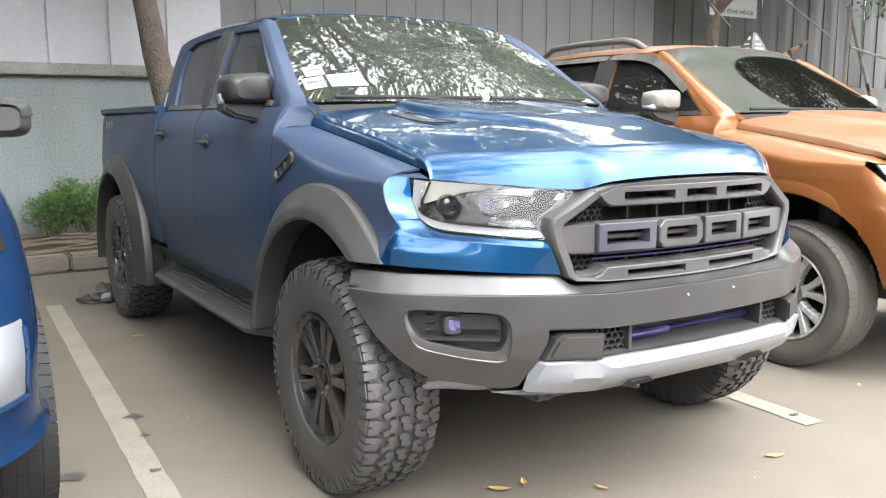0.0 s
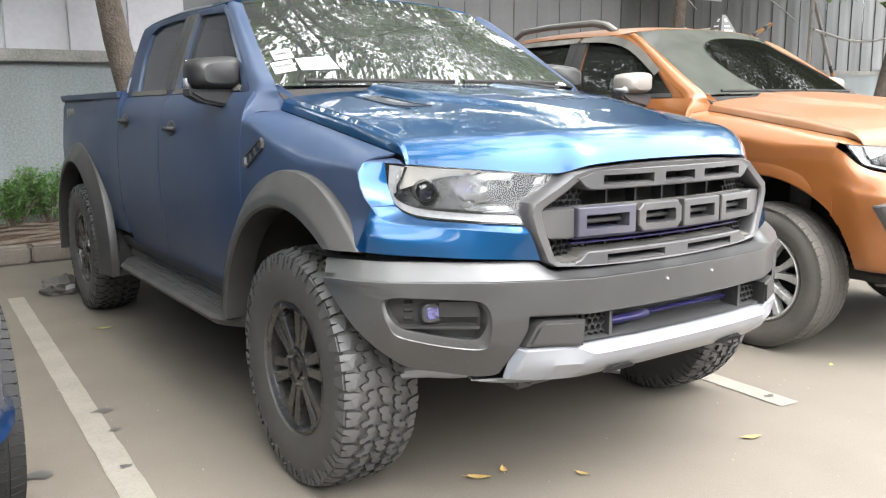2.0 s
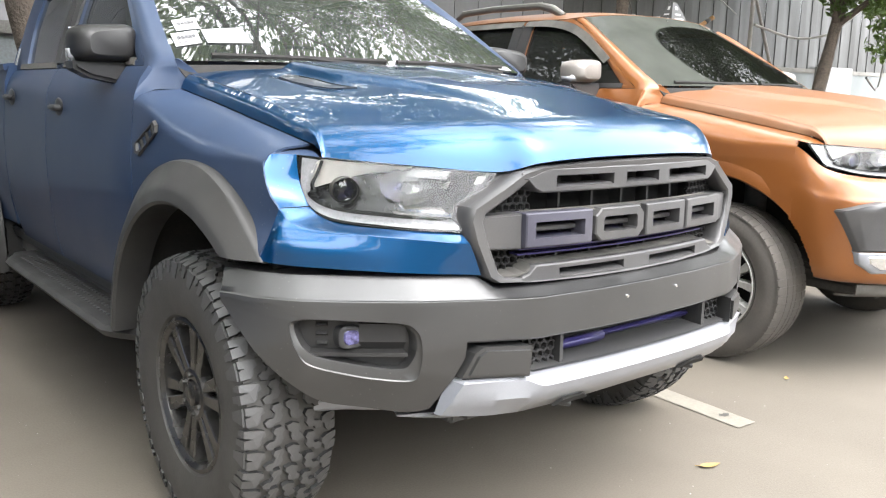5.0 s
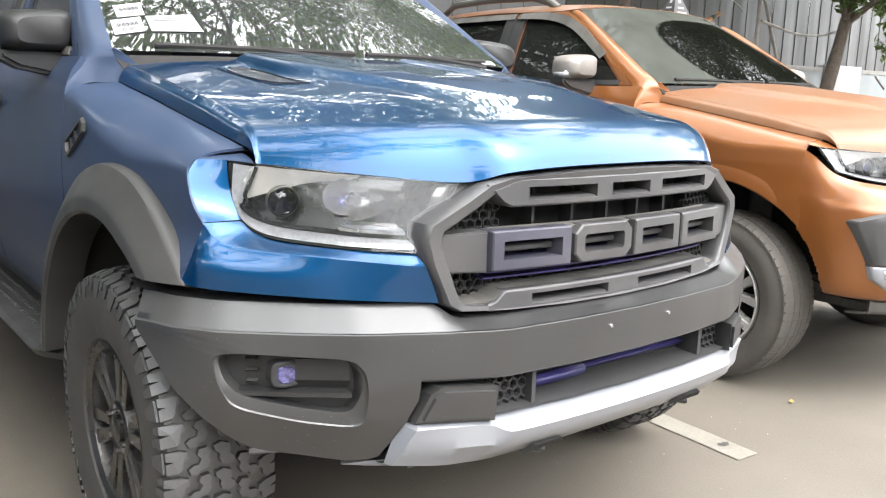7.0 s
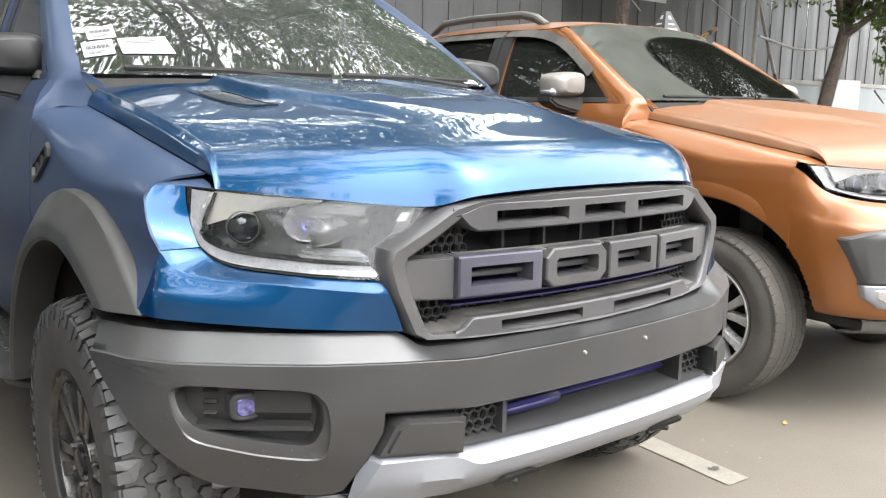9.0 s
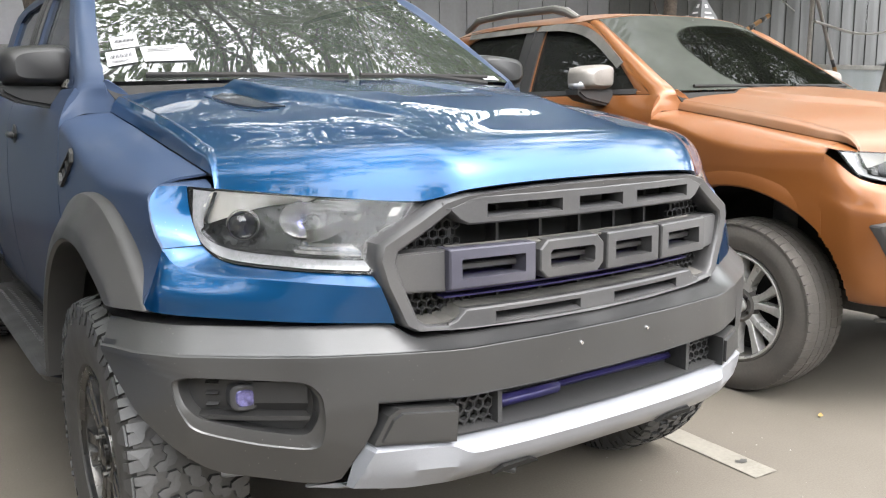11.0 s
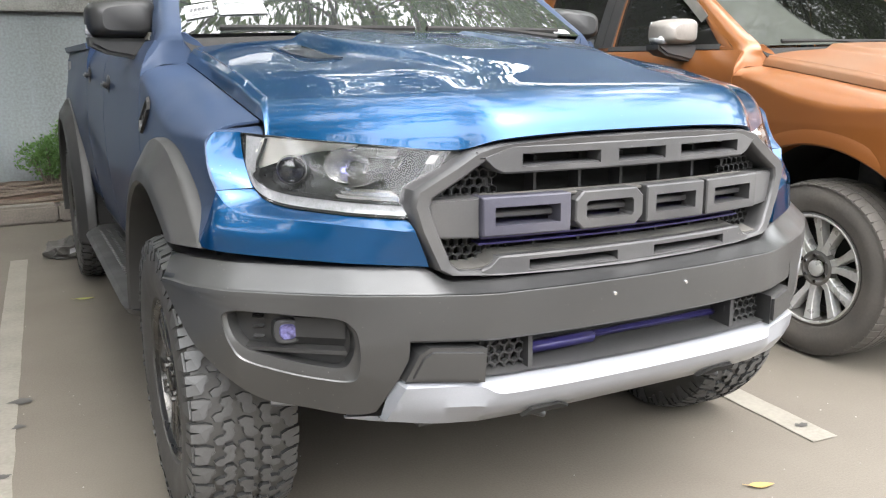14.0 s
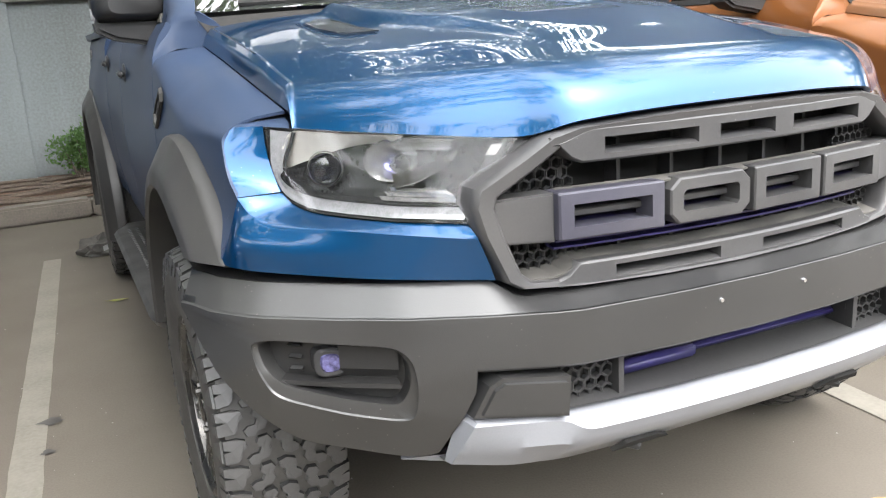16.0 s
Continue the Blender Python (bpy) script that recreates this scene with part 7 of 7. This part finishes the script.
    part("mirror_cap", bm, M_BLACK, mi)
    return t


# ---- things ----
BLUE = blue_truck()
ORANGE = orange_truck()
CAR = road_car()


def leaf_cloud(bm_v, bm_f, centre, radius, count, size, rng, flat=0.6, droop=0.4):
    """Adds folded leaves, each two triangles a side, inside a ragged clump."""
    for _ in range(count):
        d = rng.normal(size=3)
        d /= np.linalg.norm(d)
        r = radius * rng.random() ** 0.45
        c = np.array(centre) + d * r * np.array((1, 1, flat))
        a = rng.normal(size=3)
        a[2] -= droop
        a /= np.linalg.norm(a)
        b = np.cross(a, rng.normal(size=3))
        b /= np.linalg.norm(b) + 1e-9
        s = size * (0.6 + 0.8 * rng.random())
        n = np.cross(a, b)
        k = len(bm_v)
        bm_v += [tuple(c - a * s), tuple(c + b * s * 0.42 + n * s * 0.1), tuple(c + a * s), tuple(c - b * s * 0.42 + n * s * 0.1)]
        bm_f += [(k, k + 1, k + 2), (k, k + 2, k + 3)]


def tree(name, label, base, lean, height, r0, crown, seed, leaf=0.047, per=230, branches=17, low=0, low_z=3.55):
    """A trunk with limbs, and a crown of many leaves in uneven clumps round the limbs' ends."""
    rng = np.random.default_rng(seed)
    t = thing(name, label, "tree", pose(*base), group="trees along the wall")
    bm = bmesh.new()
    pts, rad = [], []
    n = 14
    for k in range(n + 1):
        f = k / n
        p = np.array((lean[0] * f * height + 0.05 * math.sin(5 * f + seed), lean[1] * f * height + 0.05 * math.cos(4 * f + seed), f * height))
        pts.append(p)
        rad.append(r0 * (1.25 - 0.25 * min(1, f * 6)) * (1 - 0.55 * f))
    tube(bm, pts, rad, 14)
    for v in bm.verts:
        q = v.co * 7
        v.co += Vector((noise.noise(q), noise.noise(q + Vector((9, 0, 0))), 0)) * 0.016
    part("trunk", bm, M_BARK, t)
    ends = []
    for b in range(branches + low):
        start = pts[min(n, int(n * (0.5 + 0.5 * b / branches)))]
        az = 2 * math.pi * (b * 0.381 + rng.random() * 0.2)
        target = np.array(crown[0]) + np.array(crown[1]) * np.array((math.cos(az), math.sin(az), 0.5 * rng.normal())) * (0.45 + 0.5 * rng.random())
        if b >= branches:
            # unseen low limbs, added to droop over the yard and darken hood reflections
            start = pts[int(n * (0.55 + 0.3 * rng.random()))]
            target = np.array((crown[0][0] + crown[1][0] * rng.uniform(-0.85, 0.85), -0.3 - 2.7 * rng.random() ** 1.2, low_z + 0.9 * rng.random()))
        bm = bmesh.new()
        bp = [start + (target - start) * f + np.array((0, 0, 0.35 * math.sin(math.pi * f))) + rng.normal(size=3) * 0.06 * (0 < f < 1) for f in np.linspace(0, 1, 7)]
        tube(bm, bp, np.linspace(r0 * 0.42, 0.012, 7), 8)
        for k in (3, 4, 5, 6):
            for _ in range(4):
                e = bp[k] + rng.normal(size=3) * np.array((0.75, 0.75, 0.4))
                tube(bm, [bp[k], (bp[k] + e) / 2 + np.array((0, 0, 0.06)), e], [0.018, 0.012, 0.005], 5)
                ends.append(e)
        part("limb", bm, M_BARK, t)
        ends.append(bp[-1])
    v, f = [], []
    for e in ends:
        leaf_cloud(v, f, e, 0.42 + 0.35 * rng.random(), int(per * (0.5 + rng.random())), leaf, rng)
    me = bpy.data.meshes.new("crown")
    me.from_pydata(v, [], f)
    ob = part_mesh("crown", me, M_LEAF, t, "", smooth=False)
    return t


TREES = [tree("tree", "leaning brown-barked tree with an open leafy crown", (0.385, 6.86, 0.10), (-0.182, -0.02), 5.2, 0.150, ((0.05, -3.6, 6.2), (4.8, 4.2, 0.9)), 3, per=135, branches=24, low=9),
         tree("tree", "slim tree behind the parked trucks", (7.93, 6.85, 0.10), (0.015, -0.02), 5.4, 0.12, ((-0.9, -3.6, 6.2), (4.6, 4.2, 0.9)), 11, per=135, branches=24, low=9, low_z=4.1),
         tree("tree", "leaning dark-barked tree with low hanging leaves", (11.75, 6.0, 0.0), (0.26, -0.05), 5.0, 0.13, ((0.9, -1.2, 4.9), (3.0, 2.8, 1.2)), 23),
         # added out of view, to cover sky and show in reflections
         tree("tree", "unseen broad tree added for shade and mirrored leaves", (-6.4, 6.8, 0.10), (0.02, -0.03), 5.2, 0.14, ((0.4, -3.4, 6.0), (4.4, 4.2, 1.0)), 31, low=9)]

# a low limb with hanging leaves on the leaning tree
rng = np.random.default_rng(77)
bm = bmesh.new()
low = [(0.75, -0.15, 2.9), (1.0, -0.3, 3.0), (1.4, -0.4, 2.95), (1.9, -0.45, 2.75), (2.3, -0.4, 2.45)]
tube(bm, low, [0.05, 0.04, 0.03, 0.018, 0.008], 8)
part("limb", bm, M_BARK, TREES[2])
v, f = [], []
for p in low[1:]:
    for _ in range(5):
        leaf_cloud(v, f, np.array(p) + rng.normal(size=3) * np.array((0.35, 0.25, 0.22)), 0.28, 70, 0.065, rng)
me = bpy.data.meshes.new("crown")
me.from_pydata(v, [], f)
part_mesh("crown", me, M_LEAF, TREES[2], "", smooth=False)

# unseen tree copies added round the yard: block sky, show in paint and glass
for ob, m in ((TREES[0], pose(-9.5, -24.5, 0, 0, 0, 180)), (TREES[1], pose(-1.0, -25.0, 0, 0, 0, 150)), (TREES[3], pose(7.5, -24.0, 0, 0, 0, 200)), (TREES[0], pose(17.5, -14.0, 0, 0, 0, 230)), (TREES[1], pose(-8.6, 1.5, 0, 0, 0, 90)), (TREES[0], pose(-15.0, -8.0, 0, 0, 0, 110)), (TREES[3], pose(17.0, 1.5, 0, 0, 0, 270))):
    copy_thing(ob, m)

# low bush by the wall
for bx, by, r, sd in ((-1.00, 7.05, 0.30, 5), (-0.66, 7.2, 0.26, 6)):
    rng = np.random.default_rng(sd)
    t = thing("bush", "small light green bush against the concrete wall", "bush", pose(bx, by, 0.14), group="bushes by the wall")
    bm = bmesh.new()
    tips = []
    for k in range(16):
        e = np.array((rng.normal() * r * 0.55, rng.normal() * r * 0.35, 0.18 + 0.36 * rng.random()))
        tube(bm, [(0.02 * rng.normal(), 0.02 * rng.normal(), -0.02), tuple(e * 0.5 + rng.normal(size=3) * 0.02), tuple(e)], [0.008, 0.006, 0.003], 5)
        tips.append(e)
    tagged(part("stem", bm, M_ROOT, t), "", "", "", "stuff")
    v, f = [], []
    for e in tips:
        leaf_cloud(v, f, e, 0.14, 130, 0.020, rng, 0.9, 0.0)
    me = bpy.data.meshes.new("foliage")
    me.from_pydata(v, [], f)
    part_mesh("foliage", me, M_BUSH, t, "", smooth=False)

# roots and dead runners over the soil
rng = np.random.default_rng(8)
for k in range(9):
    bm = bmesh.new()
    y, z = 6.40 + 0.09 * k + 0.04 * rng.normal(), 0.175 + 0.006 * k
    x0 = -3.4 + rng.random() * 1.2
    pts = [(x0 + 0.32 * i, y + 0.06 * math.sin(i * 0.9 + k) + 0.02 * rng.normal(), z + 0.02 * math.sin(i * 1.7 + k)) for i in range(14)]
    tube(bm, pts, [0.012 + 0.006 * rng.random() for _ in pts], 6)
    tagged(part("root", bm, M_ROOT), "dry brown root lying over the planter soil", "root", "roots on the planter soil")


def leaf(name, x, y, turn, length, material, label, curl=0.25):
    bm = bmesh.new()
    P = []
    for v in (-1, -0.5, 0, 0.5, 1):
        row = []
        for i in range(9):
            u = i / 8
            w = length * 0.20 * math.sin(math.pi * u ** 0.8) + 0.0004
            row.append(((u - 0.5) * length, v * w, 0.006 + length * curl * (abs(v) * 0.10 + (u - 0.5) ** 2 * 0.5)))
        P.append(row)
    sheet(bm, P)
    tube(bm, [(-length * 0.5, 0, 0.009), (-length * 0.72, 0.004, 0.012)], [0.0012, 0.001], 5)
    ob = part(name, bm, material, None)
    ob.matrix_world = pose(x, y, 0, 0, 0, turn)
    return tagged(ob, label, "leaf", "fallen leaves")


leaf("fallen_leaf", -0.455, 0.545, -40, 0.085, M_DRYLEAF, "curled dry yellow-brown leaf on the tarmac", 0.5)
leaf("fallen_leaf", -0.345, 0.545, 60, 0.06, M_DRYLEAF, "small curled dry leaf on the tarmac", 0.6)
leaf("fallen_leaf", -0.136, 0.355, -70, 0.055, M_DRYLEAF, "small yellow dry leaf on the tarmac", 0.4)
leaf("fallen_leaf", 0.636, 0.210, -20, 0.085, M_DRYLEAF, "pale dry leaf lying flat on the tarmac", 0.2)
leaf("fallen_leaf", -1.024, 3.505, -10, 0.10, M_GREENLEAF, "yellow-green fallen leaf on the tarmac", 0.3)
leaf("fallen_leaf", 1.75, 0.55, 30, 0.05, M_DRYLEAF, "tiny pale dry leaf on the tarmac", 0.3)

# oil spots
rng = np.random.default_rng(4)
for x, y, r in ((-1.447, 1.380, 0.020), (-1.375, 2.045, 0.030), (-1.390, 1.781, 0.018), (-1.724, 1.491, 0.035), (1.104, 0.458, 0.018)):
    bm = bmesh.new()
    ring = [bm.verts.new((x + r * (1 + 0.35 * rng.normal() * 0.6) * math.cos(a) * 1.3, y + r * (1 + 0.35 * rng.normal() * 0.6) * math.sin(a), 0.0065)) for a in np.linspace(0, 2 * math.pi, 16, endpoint=False)]
    bm.faces.new(ring)
    tagged(part("oil_stain", bm, M_STAIN), "dark oil spot soaked into the tarmac", "stain", "oil stains", "structure")

# grit over the tarmac
rng = np.random.default_rng(2)
v, f = [], []
for _ in range(600):
    x, y = rng.uniform(-2.2, 3.2), rng.uniform(-0.9, 5.6)
    s = 0.0012 + 0.0028 * rng.random() ** 3
    k = len(v)
    v += [(x - s, y, 0.001), (x, y - s, 0.001), (x + s * 1.2, y, 0.001), (x, y + s, 0.001), (x, y, 0.001 + s)]
    f += [(k, k + 1, k + 4), (k + 1, k + 2, k + 4), (k + 2, k + 3, k + 4), (k + 3, k, k + 4)]
me = bpy.data.meshes.new("grit")
me.from_pydata(v, [], f)
tagged(part_mesh("grit", me, M_PEBBLE, None, smooth=False), "pale grit scattered over the tarmac", "grit", "", "stuff")

# crumpled litter by the rear wheels
for x, y, sd in ((-1.02, 4.73, 1),):
    t = thing("crumpled_bag", "crumpled dark plastic bag with a white scrap on the tarmac", "litter", pose(x, y, 0), group="litter by the wheels")
    bm = bmesh.new()
    bmesh.ops.create_icosphere(bm, subdivisions=3, radius=1)
    for p in bm.verts:
        q = p.co * 2.3 + Vector((sd * 5, 0, 0))
        k = 1 + 0.45 * noise.noise(q) + 0.2 * noise.noise(q * 2.7)
        p.co = Vector((p.co.x * 0.15 * k, p.co.y * 0.10 * k, max(0.0, (p.co.z + 0.55) * 0.075 * k)))
    part("bag", bm, M_DUSTY, t, smooth=False)
    bm = bmesh.new()
    sheet(bm, [[(0.0 + 0.03 * i, -0.085 + 0.012 * noise.noise(Vector((i, j, sd))), 0.02 + 0.028 * j) for i in range(3)] for j in range(3)], 0.002)
    part("scrap", bm, M_WHITE, t, smooth=False)

# sign on the fence
sign = thing("sign", "white sign with dark lettering on the metal fence", "sign", pose(8.36, 6.78, 2.94))
bm = bmesh.new()
box(bm, (-0.52, 0.0, -0.13), (0.52, 0.015, 0.20), 0.004)
part("board", bm, M_WHITE, sign, smooth=False)
for k, txt in enumerate(("Test drive vehicle",)):
    cu = bpy.data.curves.new("lettering", "FONT")
    cu.body, cu.size, cu.align_x, cu.align_y, cu.extrude = txt, 0.118, "CENTER", "CENTER", 0.001
    ob = new("lettering_source", cu)
    me = bpy.data.meshes.new_from_object(ob.evaluated_get(bpy.context.evaluated_depsgraph_get()))
    bpy.data.objects.remove(ob)
    lt = part_mesh("lettering", me, M_INK, sign, "dark grey lettering", smooth=False)
    lt.matrix_local = pose(0.02, -0.004, -0.05, 90, 0, 0)

# pale panel fixed to the wall
bm = bmesh.new()
box(bm, (15.0, WY - 0.05, 1.25), (16.5, WY - 0.004, 1.94), 0.006)
tagged(part("wall_board", bm, M_WHITE, smooth=False), "pale blank board fixed to the concrete wall", "board")

# poles, hazard stick and cables at the fence
def pole(name, a, b, r, material, label):
    bm = bmesh.new()
    tube(bm, [a, tuple((np.array(a) + np.array(b)) / 2), b], [r] * 3, 8)
    return tagged(part(name, bm, material), label, "pole", "poles at the fence")


pole("pole", (10.74, 6.5, 0.1), (10.80, 6.5, 3.1), 0.035, M_POLE, "pale upright pole standing before the fence")
brace = pole("brace_pole", (10.80, 6.5, 3.0), (11.75, 6.45, 1.15), 0.028, M_POLE, "thin slanting brace pole with a striped foot")
for k in range(6):
    bm = bmesh.new()
    a, b = np.array((10.80, 6.5, 3.0)), np.array((11.75, 6.45, 1.15))
    tube(bm, [tuple(a + (b - a) * (0.60 + 0.06 * k)), tuple(a + (b - a) * (0.66 + 0.06 * k))], [0.030, 0.030], 8)
    part("stripe", bm, M_STRIPE if k % 2 else M_BLACK, brace)
p = pole("hazard_pole", (8.75, 6.6, 2.02), (9.80, 6.55, 2.50), 0.035, M_STRIPE, "orange and black striped pole leaning on the fence")
for k in range(4):
    bm = bmesh.new()
    a, b = np.array((8.75, 6.6, 2.02)), np.array((9.80, 6.55, 2.50))
    tube(bm, [tuple(a + (b - a) * (0.1 + 0.24 * k)), tuple(a + (b - a) * (0.2 + 0.24 * k))], [0.037, 0.037], 8)
    part("stripe", bm, M_BLACK, p)


def cable(pts, r, label):
    bm = bmesh.new()
    tube(bm, spline(pts, 24), [r] * 24, 6)
    return tagged(part("cable", bm, M_CABLE), label, "cable", "cables along the fence")


cable([(6.9, 6.9, 4.2), (7.6, 6.8, 3.2), (8.2, 6.7, 2.65)], 0.008, "thin pale cable hanging by the fence")
cable([(8.3, 6.9, 4.2), (9.3, 6.8, 3.3), (10.5, 6.6, 2.6)], 0.009, "thin pale cable slanting down the fence")
cable([(10.8, 6.45, 2.45), (12.0, 6.4, 2.3), (13.2, 6.4, 2.45), (14.6, 6.4, 3.0), (15.3, 6.4, 2.4), (15.2, 6.4, 1.5), (14.7, 6.4, 1.7)], 0.022, "looped pale cable at the fence")

# show cone on the orange truck's roof
cone = thing("roof_sign", "small black pyramid roof sign with white panels", "roof sign", pose(3.08, 2.31, 1.786) @ Matrix.Diagonal((0.62, 0.62, 0.56, 1)))
bm = bmesh.new()
b = [(-0.15, -0.10, 0), (0.15, -0.10, 0), (0.15, 0.10, 0), (-0.15, 0.10, 0)]
a = [(-0.035, -0.02, 0.24), (0.035, -0.02, 0.24), (0.035, 0.02, 0.24), (-0.035, 0.02, 0.24)]
vb, va = [bm.verts.new(q) for q in b], [bm.verts.new(q) for q in a]
bm.faces.new(vb[::-1])
bm.faces.new(va)
for i in range(4):
    bm.faces.new((vb[i], vb[(i + 1) % 4], va[(i + 1) % 4], va[i]))
part("body", bm, M_BLACK, cone, smooth=False)
for face in (0, 3):
    for k, (z0, z1, wd) in enumerate(((0.03, 0.048, 0.16), (0.085, 0.103, 0.12), (0.15, 0.19, 0.06))):
        q = []
        for z in (z0, z1):
            f = z / 0.24
            hw = wd * 0.5
            if face == 0:
                q.append([(s * hw * (1 - 0.5 * f), -0.10 + 0.08 * f - 0.003, z) for s in (-1, 1)])
            else:
                q.append([(-0.15 + 0.115 * f - 0.003, s * hw * 0.7 * (1 - 0.5 * f), z) for s in (-1, 1)])
        bm = bmesh.new()
        sheet(bm, q, 0.002)
        part("white_panel", bm, M_WHITE, cone, smooth=False)
